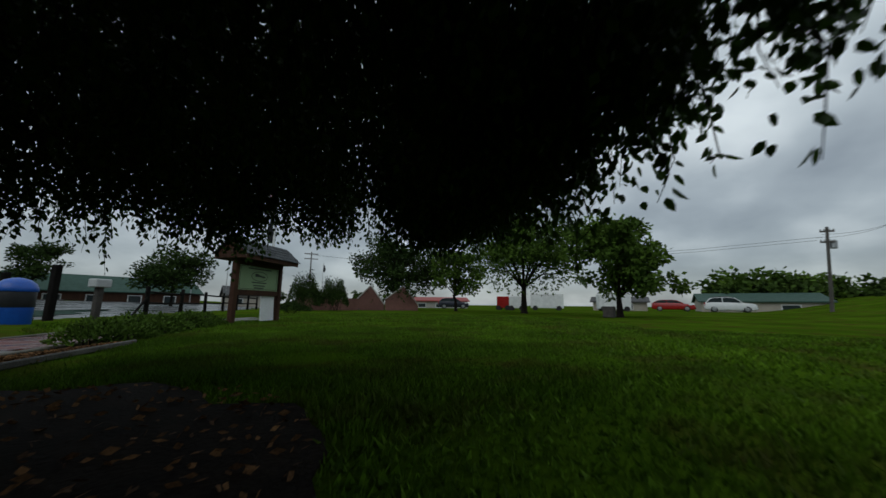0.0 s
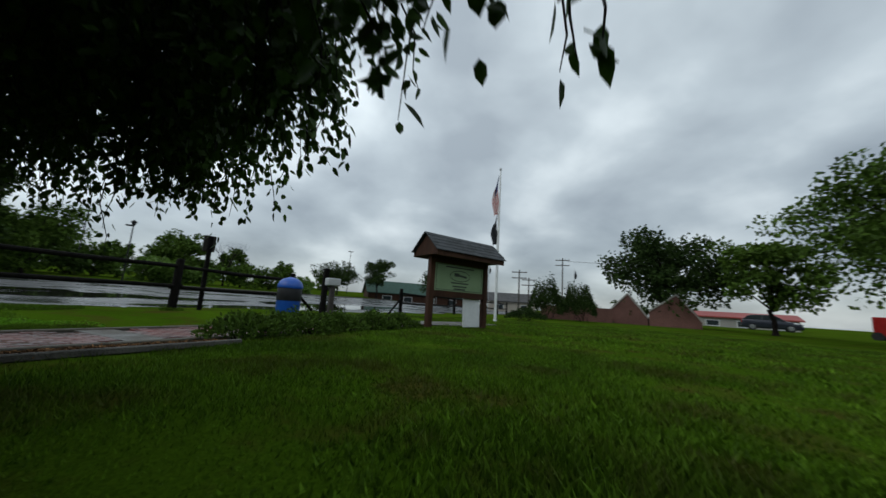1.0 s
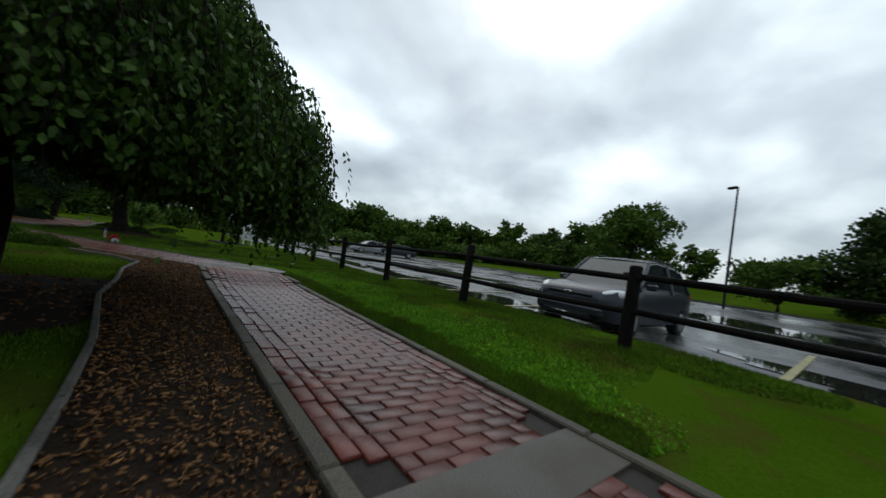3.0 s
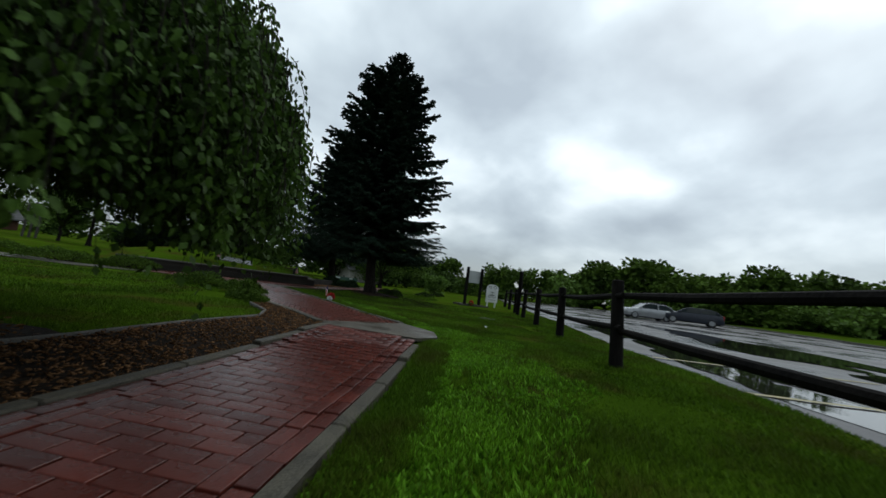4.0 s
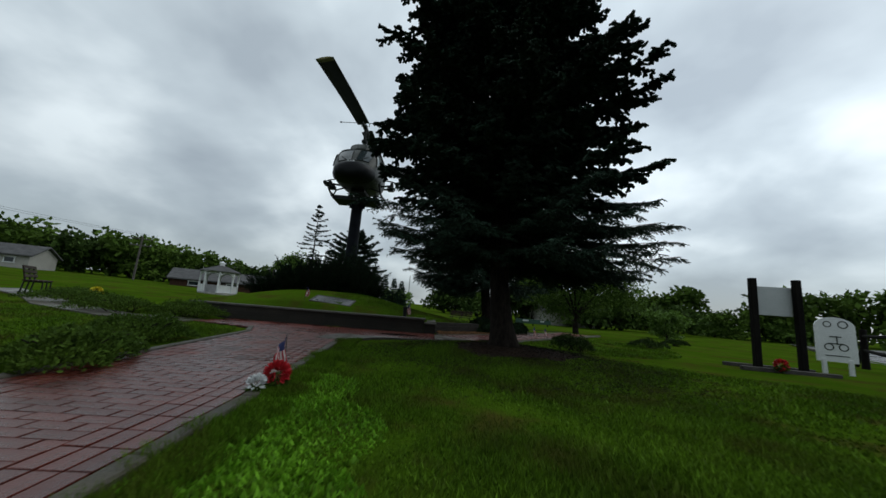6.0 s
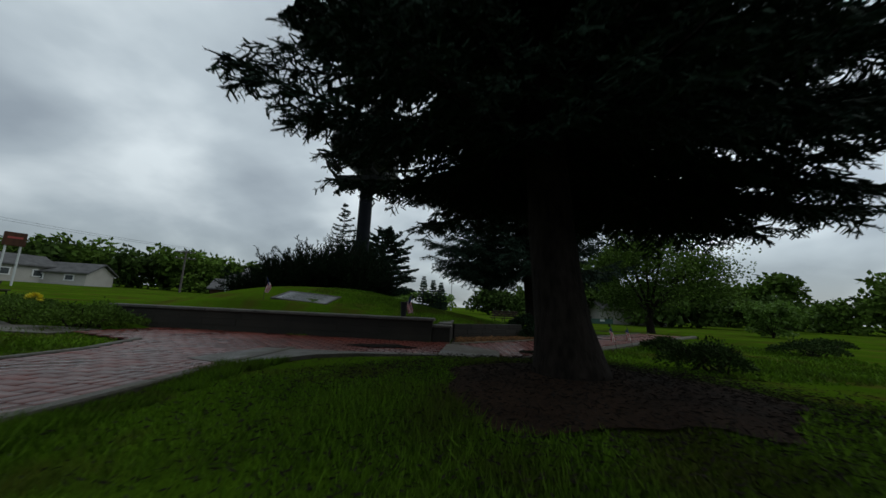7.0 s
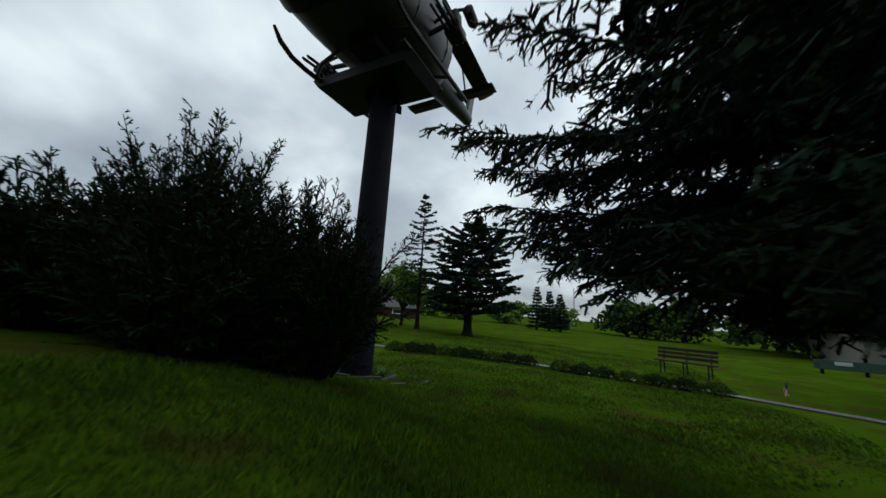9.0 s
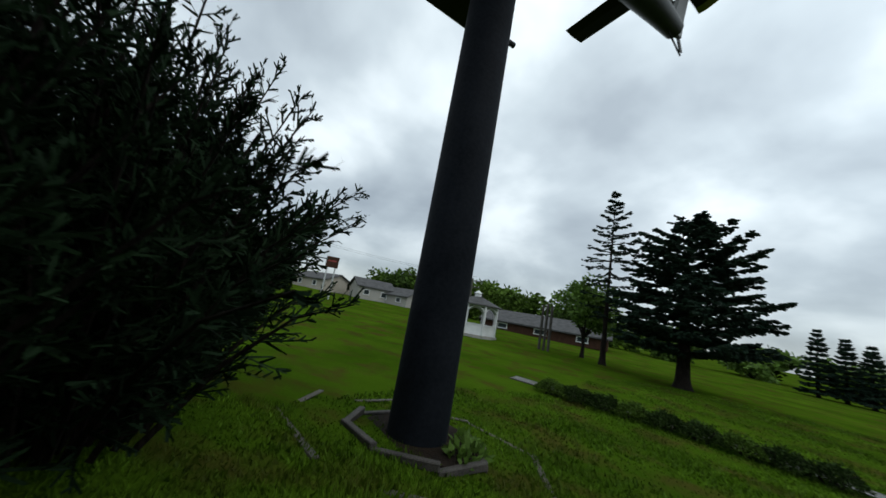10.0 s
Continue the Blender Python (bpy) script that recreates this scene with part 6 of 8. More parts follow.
# ---- benches ----
def bench(x, y, turn, label):
    b = thing("park_bench", pose(x, y, ground_z(x, y), 0, 0, turn), label, "bench", "park benches")
    for sx in (-0.72, 0, 0.72):
        part("leg_frame", Solid().tube([(sx, 0.22, 0), (sx, 0.2, 0.42), (sx, -0.2, 0.42), (sx, -0.24, 0)], 0.025, 8).tube([(sx, -0.18, 0.42), (sx, -0.30, 0.92)], 0.025, 8), MAT["black"], b, "black metal leg frame", True)
    for i in range(4):
        part("seat_slat", Solid().box((0, 0.17 - i * 0.115, 0.46), (1.85, 0.095, 0.04), None, 0.008), MAT["benchwood"], b)
    for i in range(3):
        part("back_slat", Solid().box((0, -0.195 - i * 0.038, 0.60 + i * 0.14), (1.85, 0.035, 0.10), Matrix.Rotation(radians(14), 3, "X"), 0.008), MAT["benchwood"], b)


bench(0.0, 21.4, 160, "dark brown slatted park bench facing the walkway")
bench(-14.2, 4.6, -45, "dark brown slatted park bench on the lawn")

# walkway to the north and the one by the far bench
for pts, lab in (([(-9.8, 15.7), (-8.2, 16.6), (-4.8, 18.1), (-3.4, 18.3), (0.2, 18.15), (2.6, 16.6), (6.0, 13.4)], "pale walkway curving across the lawn"), ([(-16.5, 5.4), (-13.2, 4.0), (-10.8, 2.5), (-8.0, 1.6), (-6.3, 1.9)], "pale stone walkway across the lawn")):
    sol = Solid()
    half = 0.26 if pts[0][1] > 10 else 0.42
    l0, r0 = shifted(pts, -half), shifted(pts, half)
    dense = lambda q: [((q[i][0] * (1 - f) + q[i + 1][0] * f), (q[i][1] * (1 - f) + q[i + 1][1] * f)) for i in range(len(q) - 1) for f in (0, 0.25, 0.5, 0.75)] + [q[-1]]  # noqa: E731
    l1, r1 = dense(l0), dense(r0)
    rings = [[(a[0], a[1], ground_z(*a) + 0.035), (b[0], b[1], ground_z(*b) + 0.035), (b[0], b[1], ground_z(*b) - 0.1), (a[0], a[1], ground_z(*a) - 0.1)] for a, b in zip(l1, r1)]
    sol.loft(rings)
    single("pavement", sol, MAT["concrete"], Matrix(), lab, "walkway", kind="structure")

# ---- parked cars ----
def car(x, y, turn, paint, label, long=4.4, wide=1.84, tall=1.62, hood=0.98, kind="suv", category="car"):
    z = ground_z(x, y) + 0.03
    c = thing("parked_car", pose(x, y, z, 0, 0, turn), label, category)
    L, W = long / 2, wide / 2

    def ring(px, half, low, belt, soft):
        pts = []
        for sy, zz in ((-0.80, low), (-0.97, low + 0.08), (-1.0, low + 0.25), (-1.0, belt - 0.16), (-0.95, belt - 0.04), (-0.72, belt), (0.72, belt), (0.95, belt - 0.04), (1.0, belt - 0.16), (1.0, low + 0.25), (0.97, low + 0.08), (0.80, low)):
            pts.append((px + soft * (1 - abs(sy)) * 0.0, sy * half, zz))
        return pts
    secs = [(L, W * 0.66, 0.32, hood - 0.24), (L - 0.06, W * 0.80, 0.24, hood - 0.16), (L - 0.28, W * 0.94, 0.2, hood - 0.07), (L - 0.9, W, 0.2, hood + 0.0), (L - 1.25, W, 0.2, hood + 0.05), (0, W, 0.2, hood + 0.08), (-L + 0.7, W, 0.2, hood + 0.10), (-L + 0.15, W * 0.95, 0.24, hood + 0.06), (-L, W * 0.86, 0.32, hood - 0.1)]
    part("body", Solid().loft([ring(px, h, lo, be, 0) for px, h, lo, be in secs]), paint, c, smooth=True)
    xs = [(L - 1.15, hood + 0.02, 0.93), (L - 1.85, tall - 0.07, 0.76), (L - 2.3, tall, 0.74), (-L + 0.95, tall - 0.02, 0.73), (-L + 0.62, tall - 0.12, 0.74), (-L + 0.18, hood + 0.06, 0.90)]
    if kind == "pickup":
        xs = [(L - 1.35, hood + 0.02, 0.93), (L - 1.95, tall - 0.06, 0.78), (L - 2.3, tall, 0.76), (-0.35, tall - 0.02, 0.76), (-0.6, hood + 0.06, 0.88)]
    glass = Solid()
    glass.loft([[(px, -W * k * (1.0 if i in (0, len(xs) - 1) else 1.0), hood - 0.02 if i in (0, len(xs) - 1) else hood), (px, -W * k, zz), (px, W * k, zz), (px, W * k, hood - 0.02 if i in (0, len(xs) - 1) else hood)] for i, (px, zz, k) in enumerate(xs)])
    part("glazing", glass, MAT["glass"], c, "dark tinted glass")
    roof = Solid()
    mid = xs[1:-1]
    roof.loft([[(px, -W * (k + 0.015), zz - 0.05), (px, -W * k * 0.97, zz + 0.012), (px, 0, zz + 0.035), (px, W * k * 0.97, zz + 0.012), (px, W * (k + 0.015), zz - 0.05)] for px, zz, k in mid])
    part("roof", roof, paint, c, smooth=True)
    for s in (-1, 1):
        xm = (xs[1][0] + xs[-2][0]) / 2
        for (xa, za, ka), (xb, zb, kb) in ((xs[0], xs[1]), (xs[-1], xs[-2]), ((xm, hood, 0.995), (xm, tall - 0.05, 0.76))):
            part("pillar", Solid().tube([(xa, s * W * ka, za), (xb, s * W * kb, zb)], 0.037, 6), paint, c)
        eye = bmesh.new()
        bmesh.ops.create_uvsphere(eye, u_segments=14, v_segments=8, radius=1.0)
        part("headlight", Solid().bm(eye, pose(L - 0.36, s * W * 0.80, hood - 0.17, 0, 8, s * -28) @ Matrix.Diagonal((0.34, 0.13, 0.10, 1))), MAT["lamp"], c, "clear swept-back headlight lens", True)
        part("tail_light", Solid().box((-L + 0.06, s * W * 0.82, hood - 0.1), (0.08, 0.16, 0.36), None, 0.02), MAT["carred"], c, "red tail light")
        part("mirror", Solid().box((L - 1.35, s * (W + 0.08), hood + 0.08), (0.12, 0.2, 0.13), None, 0.03), paint, c)
        if kind == "suv":
            part("roof_rail", Solid().tube([(L - 2.2, s * W * 0.68, tall + 0.0), (L - 2.25, s * W * 0.68, tall + 0.06), (-L + 0.95, s * W * 0.67, tall + 0.05), (-L + 0.9, s * W * 0.67, tall - 0.02)], 0.018, 6), MAT["black"], c, smooth=True)
        for wx in (L - 0.85, -L + 0.85):
            wheel = part("wheel", Solid().bm(tyre(), pose(wx, s * (W - 0.11), 0.335, 90)), MAT["rubber"], c, "black rubber tyre", True)
            part("rim", Solid().lathe([(0.0, -0.02), (0.2, -0.02), (0.215, 0.0), (0.2, 0.02), (0.05, 0.03), (0.0, 0.03)], n=16).mesh("rim", MAT["steel"]), MAT["steel"], wheel, "alloy wheel rim").matrix_local = pose(wx, s * (W - 0.005), 0.335, 90)
    part("bumper", Solid().box((L - 0.02, 0, 0.44), (0.16, W * 1.55, 0.2), None, 0.05), paint, c)
    grille = part("grille", Solid().box((L + 0.005, 0, hood - 0.24), (0.06, W * 1.05, 0.06), None, 0.02), MAT["black"], c, "black grille")
    part("badge", Solid().loft([[(L + 0.03 + dx, 0.085 * k * math.cos(q), hood - 0.235 + 0.036 * k * math.sin(q)) for q in np.linspace(0, 2 * math.pi, 16, endpoint=False)] for dx, k in ((0.0, 1.0), (0.018, 1.0), (0.024, 0.8))]), MAT["chrome"], grille, "plain oval chrome badge")
    part("air_intake", Solid().box((L + 0.045, 0, 0.34), (0.05, W * 1.1, 0.12), None, 0.02), MAT["black"], c)
    part("bumper_strip", Solid().tube([(L - 0.12, -W * 0.74, 0.40), (L + 0.055, -W * 0.5, 0.36), (L + 0.07, 0, 0.35), (L + 0.055, W * 0.5, 0.36), (L - 0.12, W * 0.74, 0.40)], 0.014, 6), MAT["chrome"], c, "thin chrome strip", True)
    return c


def tyre():
    bm = bmesh.new()
    bmesh.ops.create_cone(bm, cap_ends=True, segments=24, radius1=0.335, radius2=0.335, depth=0.22)
    bmesh.ops.bevel(bm, geom=[e for e in bm.edges if abs(e.verts[0].co.z - e.verts[1].co.z) < 0.01 and len(e.link_faces) == 2], offset=0.03, segments=2, affect="EDGES")
    return bm


nose_x, nose_y = -0.85, -14.64
out_turn = math.degrees(math.atan2(-OUT.y, -OUT.x))
cx, cy = nose_x + OUT.x * 2.5, nose_y + OUT.y * 2.5
car(cx, cy, out_turn, MAT["carblue"], "dark slate-blue family car with roof rails parked nose to the fence", 4.45, 1.84, 1.66, 0.98)
car(29.6, 5.2, 140, MAT["carsilver"], "silver car parked across the car park", 4.4, 1.8, 1.55, 0.98)
car(31.6, 2.4, 118, MAT["carblue"], "dark car parked beside the silver one", 4.5, 1.8, 1.5, 0.98, "saloon")
car(-56.6, -5.2, 92, MAT["carwhite"], "white sport utility vehicle parked beyond the lawn", 4.5, 1.84, 1.65, 1.0)
car(-58.4, -10.6, 96, MAT["carred"], "red car parked beyond the lawn", 4.5, 1.8, 1.4, 0.95, "saloon")
car(-47.5, -36.5, 130, MAT["carblue"], "dark car parked beside the far buildings", 4.4, 1.8, 1.5, 0.95, "saloon")

# ---- helicopter on its pole ----
HX, HY = -5.82, 11.03
hel_pole = thing("display_pole", pose(HX, HY, ground_z(HX, HY)), "thick dark painted steel pole with a flat carrying frame", "pole")
gz = ground_z(HX, HY)
part("shaft", Solid().lathe([(0.36, -0.1), (0.36, 0.02), (0.30, 0.03), (0.29, 3.0), (0.28, 5.82 - gz)], n=32), MAT["pole"], hel_pole, smooth=True)
turn = Matrix.Rotation(radians(4), 3, "Z")
plat = Solid().loft([[tuple(turn @ Vector((x, y, z - gz))) for x, z in ((-1.06, 5.80), (1.06, 5.80), (1.22, 5.98), (1.20, 6.0), (-1.20, 6.0), (-1.22, 5.98))] for y in (-0.86, 0.30)])
part("deck", plat, MAT["black"], hel_pole, "black steel deck")
for sx in (-1, 1):
    part("side_beam", Solid().box(turn @ Vector((sx * 1.13, -0.30, 6.03 - gz)), (0.10, 1.5, 0.07), turn, 0.01), MAT["black"], hel_pole)
for k in range(6):
    a = k * math.pi / 3
    part("gusset", Solid().box((0.34 * math.cos(a), 0.34 * math.sin(a), 5.70 - gz), (0.16, 0.02, 0.2), Matrix.Rotation(a, 3, "Z"), 0.004), MAT["pole"], hel_pole)

heli = thing("helicopter", pose(-5.62, 10.85, 6.06, 3, 5, -84.4), "olive drab army helicopter with black nose mounted on a pole", "helicopter")
heli.scale = (0.88, 0.95, 0.98)
# its own x points to the nose, z up; the skids' feet are at z 0


def section(x, w, lo, hi, power=2.6, n=20, shift=0.0):
    pts = []
    for i in range(n):
        a = 2 * math.pi * i / n
        c, s = math.cos(a), math.sin(a)
        pts.append((x, w * math.copysign(abs(c) ** (2 / power), c), (lo + hi) / 2 + shift + (hi - lo) / 2 * math.copysign(abs(s) ** (2 / power), s)))
    return pts


body = [(3.00, 0.10, 0.79, 0.95, 2.0), (2.92, 0.36, 0.62, 1.10, 2.1), (2.70, 0.68, 0.48, 1.26, 2.2), (2.30, 0.95, 0.40, 1.46, 2.5), (1.95, 1.07, 0.37, 1.80, 2.8), (1.30, 1.18, 0.36, 2.30, 3.2), (0.85, 1.20, 0.36, 2.42, 3.4), (-0.3, 1.20, 0.36, 2.44, 3.4), (-1.2, 1.15, 0.38, 2.42, 3.2), (-1.75, 0.85, 0.58, 2.36, 2.8), (-2.2, 0.55, 0.86, 2.10, 2.4)]
part("fuselage", Solid().loft([section(x, w, a, b, p) for x, w, a, b, p in body]), MAT["olive"], heli, smooth=True)
nose_secs = [(3.04, 0.22, 0.70, 1.0, 2.0), (2.99, 0.48, 0.59, 1.15, 2.1), (2.80, 0.76, 0.48, 1.28, 2.2), (2.32, 0.985, 0.39, 1.37, 2.4), (2.0, 1.08, 0.36, 1.38, 2.5)]
part("nose", Solid().loft([section(x, w, a, b, p) for x, w, a, b, p in nose_secs]), MAT["nose"], heli, "glossy black nose", True)
# windows lie on the skin of the fuselage


def skin(x, a, lift):
    """A point on the fuselage at x, a degrees round from its side, lifted off the skin."""
    xs_, w_, lo_, hi_, p_ = (np.array(c)[::-1] for c in zip(*body))
    w, lo, hi, p = (float(np.interp(x, xs_, c)) for c in (w_, lo_, hi_, p_))
    c, q = math.cos(math.radians(a)), math.sin(math.radians(a))
    return (x + lift * 0.4, (w + lift) * math.copysign(abs(c) ** (2 / p), c), (lo + hi) / 2 + ((hi - lo) / 2 + lift) * math.copysign(abs(q) ** (2 / p), q))


def window_patch(corners, lift=0.015, n=7):
    """A curved pane between four corners given as (x, degrees), in order round it."""
    (xa, aa), (xb, ab), (xc, ac), (xd, ad) = corners
    grid = []
    for i in range(n + 1):
        f = i / n
        grid.append([skin((xa + (xb - xa) * f) * (1 - g) + (xd + (xc - xd) * f) * g, (aa + (ab - aa) * f) * (1 - g) + (ad + (ac - ad) * f) * g, lift) for g in np.linspace(0, 1, n + 1)])
    return Solid().loft(grid, closed=False, caps=False)


def window_rim(corners, r=0.02):
    ring = []
    for (x0, a0), (x1, a1) in zip(corners, corners[1:] + corners[:1]):
        ring += [skin(x0 + (x1 - x0) * f, a0 + (a1 - a0) * f, 0.02) for f in (0, 0.25, 0.5, 0.75)]
    return Solid().tube(ring + ring[:1], r, 5, False)


for s in (-1, 1):
    def turned(corners):
        return [(x, a if s > 0 else 180 - a) for x, a in corners]
    for label, mat, pane_name, corners in (("dark windscreen pane", MAT["glass"], "windscreen", [(2.34, 87), (2.26, 44), (1.42, 48), (1.36, 87)]),
                                           ("green tinted roof window", MAT["greenglass"], "roof_window", [(1.28, 82), (1.28, 54), (0.86, 54), (0.86, 82)]),
                                           ("pale cockpit door window", MAT["paleglass"], "door_window", [(1.88, 6), (1.36, 5), (1.30, 34), (1.50, 36)]),
                                           ("pale cockpit door window", MAT["paleglass"], "door_window", [(1.30, 5), (0.98, 5), (0.98, 34), (1.24, 34)]),
                                           ("pale cabin window", MAT["paleglass"], "cabin_window", [(0.36, 2), (-0.62, 2), (-0.60, 32), (0.34, 32)])):
        pane = part(pane_name, window_patch(turned(corners)), mat, heli, label, True)
        part("window_frame", window_rim(turned(corners)), MAT["rotor"], pane)
    part("wiper", Solid().tube([skin(2.36, 90 - s * 14, 0.03), skin(1.98, 90 - s * 30, 0.04)], 0.012, 5), MAT["black"], heli)
    part("door_seam", Solid().tube([skin(0.66, a if s > 0 else 180 - a, 0.008) for a in (-42, -20, 0, 20, 38)], 0.012, 5, False).tube([skin(-0.85, a if s > 0 else 180 - a, 0.008) for a in (-42, -20, 0, 20, 38)], 0.012, 5, False), MAT["rotor"], heli)
    # skid, its two cross tubes and the bent tip
    skid = part("skid", Solid().tube([(-1.7, s * 1.28, 0.02), (1.15, s * 1.28, 0.0), (1.55, s * 1.28, 0.05), (1.85, s * 1.28, 0.2), (2.02, s * 1.28, 0.42)], [0.05, 0.05, 0.05, 0.05, 0.03], 8), MAT["black"], heli, smooth=True)
    # weapons on a side mount: a round pod and a cluster of barrels
    mount = part("weapon_mount", Solid().tube([(0.0, s * 0.95, 0.72), (0.05, s * 1.62, 0.78)], 0.055, 8).box((0.05, s * 1.70, 0.80), (0.3, 0.16, 0.28), None, 0.03), MAT["black"], heli)
    part("pod", Solid().tube([(0.16, s * 1.98, 0.86), (0.12, s * 1.98, 0.86), (-0.22, s * 1.98, 0.80), (-0.30, s * 1.98, 0.78)], [0.05, 0.11, 0.11, 0.06], 12), MAT["rotor"], mount, "dark weapon pod", True)
    part("ammunition_chute", Solid().tube([(-0.1, s * 1.05, 1.0), (-0.05, s * 1.4, 1.08), (0.02, s * 1.75, 1.0), (0.05, s * 2.05, 0.9)], [0.04, 0.035, 0.035, 0.03], 6), MAT["black"], mount, smooth=True)
    barrels = Solid()
    for k in range(4):
        barrels.tube([(0.9 - 0.1 * (k % 2), s * (1.52 + 0.07 * k), 0.56 + 0.05 * (k % 2)), (-0.45, s * (1.52 + 0.07 * k), 0.62 + 0.05 * (k % 2))], 0.028, 6)
    barrels.box((-0.1, s * 1.62, 0.62), (0.45, 0.34, 0.2), None, 0.03)
    part("gun", barrels, MAT["black"], mount, "cluster of dark gun barrels", True)
for x in (0.85, -0.95):
    part("cross_tube", Solid().tube([(x, -1.28, 0.03), (x, -1.14, 0.28), (x, -0.68, 0.42), (x, 0.68, 0.42), (x, 1.14, 0.28), (x, 1.28, 0.03)], 0.042, 8), MAT["black"], heli, smooth=True)
part("belly_fairing", Solid().box((0.2, 0, 0.30), (1.6, 0.7, 0.16), None, 0.04), MAT["nose"], heli)
part("landing_light", Solid().lathe([(0.0, 0.40), (0.12, 0.40), (0.13, 0.46), (0.0, 0.47)], (2.1, 0.0, -0.02), 14), MAT["lamp"], heli, "round landing light")
# engine housing, mast and rotor
part("engine_housing", Solid().loft([section(x, w, a, b, 2.6) for x, w, a, b in ((0.75, 0.30, 2.36, 2.58), (0.4, 0.62, 2.34, 2.92), (-0.3, 0.70, 2.34, 3.02), (-1.2, 0.58, 2.3, 2.95), (-2.0, 0.38, 2.1, 2.72), (-2.35, 0.28, 2.1, 2.5))]), MAT["olive"], heli, smooth=True)
part("exhaust", Solid().tube([(-2.2, 0, 2.42), (-2.75, 0, 2.55)], [0.24, 0.22], 14), MAT["black"], heli, smooth=True)
mast = part("mast", Solid().tube([(0, 0, 2.9), (0, 0, 4.22)], [0.09, 0.06], 12), MAT["rotor"], heli, smooth=True)
mast.location = (-0.3, 0, -0.05)
part("hub", Solid().box((0, 0, 4.16), (0.75, 0.24, 0.14), Matrix.Rotation(radians(2), 3, "Z"), 0.03), MAT["rotor"], mast)
part("swashplate", Solid().lathe([(0.13, 3.25), (0.17, 3.3), (0.17, 3.42), (0.12, 3.46)], n=14), MAT["rotor"], mast)
rot = Matrix.Rotation(radians(-0.6), 3, "Z")
for s in (-1, 1):
    tip = 7.75
    blade = Solid().loft([[tuple(rot @ Vector((s * x, c, z + 0.04 * (x / tip) - 0.62 * (x / tip) ** 1.4))) for c, z in ((-0.32, 4.10), (-0.10, 4.18), (0.12, 4.22), (0.32, 4.22), (0.1, 4.165), (-0.12, 4.11))] for x in (0.55, 2.0, 3.5, 5.2, tip - 0.25)])
    bl = part("rotor_blade", blade, MAT["rotor"], mast, "long dark rotor blade")
    end = Solid().loft([[tuple(rot @ Vector((s * x, c, z + 0.04 * (x / tip) - 0.62 * (x / tip) ** 1.4))) for c, z in ((-0.322, 4.10), (-0.10, 4.183), (0.12, 4.223), (0.322, 4.22), (0.1, 4.162), (-0.12, 4.107))] for x in (tip - 0.25, tip)])
    part("blade_tip", end, MAT["yellow"], bl, "dull yellow blade tip")
    part("grip", Solid().tube([tuple(rot @ Vector((s * 0.25, 0, 4.16))), tuple(rot @ Vector((s * 0.95, 0, 4.13)))], [0.12, 0.07], 8).tube([(s * 0.10, 0.12, 3.4), (s * 0.45, 0.2, 4.1)], 0.02, 5), MAT["black"], mast)
bar = Solid().tube([(0.0, -1.42, 4.42), (0.0, 1.42, 4.42)], 0.018, 6)
for s in (-1, 1):
    bar.lathe([(0.01, 4.37), (0.05, 4.40), (0.05, 4.45), (0.01, 4.47)], (0, s * 1.4, 0), 10)
bar.tube([(0, -0.25, 4.42), (0, -0.2, 4.2)], 0.02, 6).tube([(0, 0.25, 4.42), (0, 0.2, 4.2)], 0.02, 6)
part("stabilizer_bar", bar, MAT["black"], mast, "thin weighted stabilizer bar")
for px, py, h in ((1.1, 0.35, 0.55), (1.0, -0.1, 0.35), (-0.6, -0.55, 0.8), (-0.9, 0.5, 0.5)):
    part("antenna", Solid().tube([(px, py, 2.4), (px - 0.12, py, 2.4 + h)], [0.02, 0.008], 5), MAT["black"], heli)
# tail
tail = [(-1.75, 0.62, 0.95, 2.25, 2.4), (-2.3, 0.46, 1.05, 2.05, 2.3), (-3.6, 0.33, 1.18, 1.82, 2.2), (-4.8, 0.24, 1.27, 1.72, 2.1), (-5.55, 0.19, 1.30, 1.66, 2.0)]
boom = part("tail_boom", Solid().loft([section(x, w, a, b, p) for x, w, a, b, p in tail]), MAT["olive"], heli, "tapering olive tail boom", True)
fin = Solid().loft([[(-5.25, -0.08, 1.30), (-5.85, -0.03, 1.42), (-5.85, 0.03, 1.42), (-5.25, 0.08, 1.30)], [(-5.55, -0.07, 1.95), (-6.10, -0.03, 2.05), (-6.10, 0.03, 2.05), (-5.55, 0.07, 1.95)], [(-6.25, -0.04, 3.05), (-6.65, -0.02, 3.1), (-6.65, 0.02, 3.1), (-6.25, 0.04, 3.05)]])
part("tail_fin", fin, MAT["olive"], boom)
for s in (-1, 1):
    part("tailplane", Solid().loft([[(-3.9 + dx, s * yy, 1.47 + dz) for dx, dz in ((0.30, 0), (0.05, 0.04), (-0.32, 0), (0.05, -0.03))] for yy in (0.15, 1.46)]), MAT["rotor"], boom, "dark tailplane half")
part("tail_skid", Solid().tube([(-5.20, 0, 1.32), (-5.80, 0, 0.98)], 0.02, 6), MAT["black"], boom)
tr = Solid()
tr.tube([(-6.45, -0.12, 2.9), (-6.45, -0.32, 2.9)], 0.05, 8)
tr.box((-6.45, -0.32, 2.9), (0.16, 0.03, 2.4), Matrix.Rotation(radians(18), 3, "Y"), 0.008)
part("tail_rotor", tr, MAT["rotor"], boom, "two-bladed tail rotor")
num = bpy.data.curves.new("number", "FONT")
num.body, num.size, num.align_x, num.align_y, num.extrude = "632", 0.25, "CENTER", "CENTER", 0.004
num.materials.append(MAT["greyboard"])
number = new("number", num)
number.parent = heli
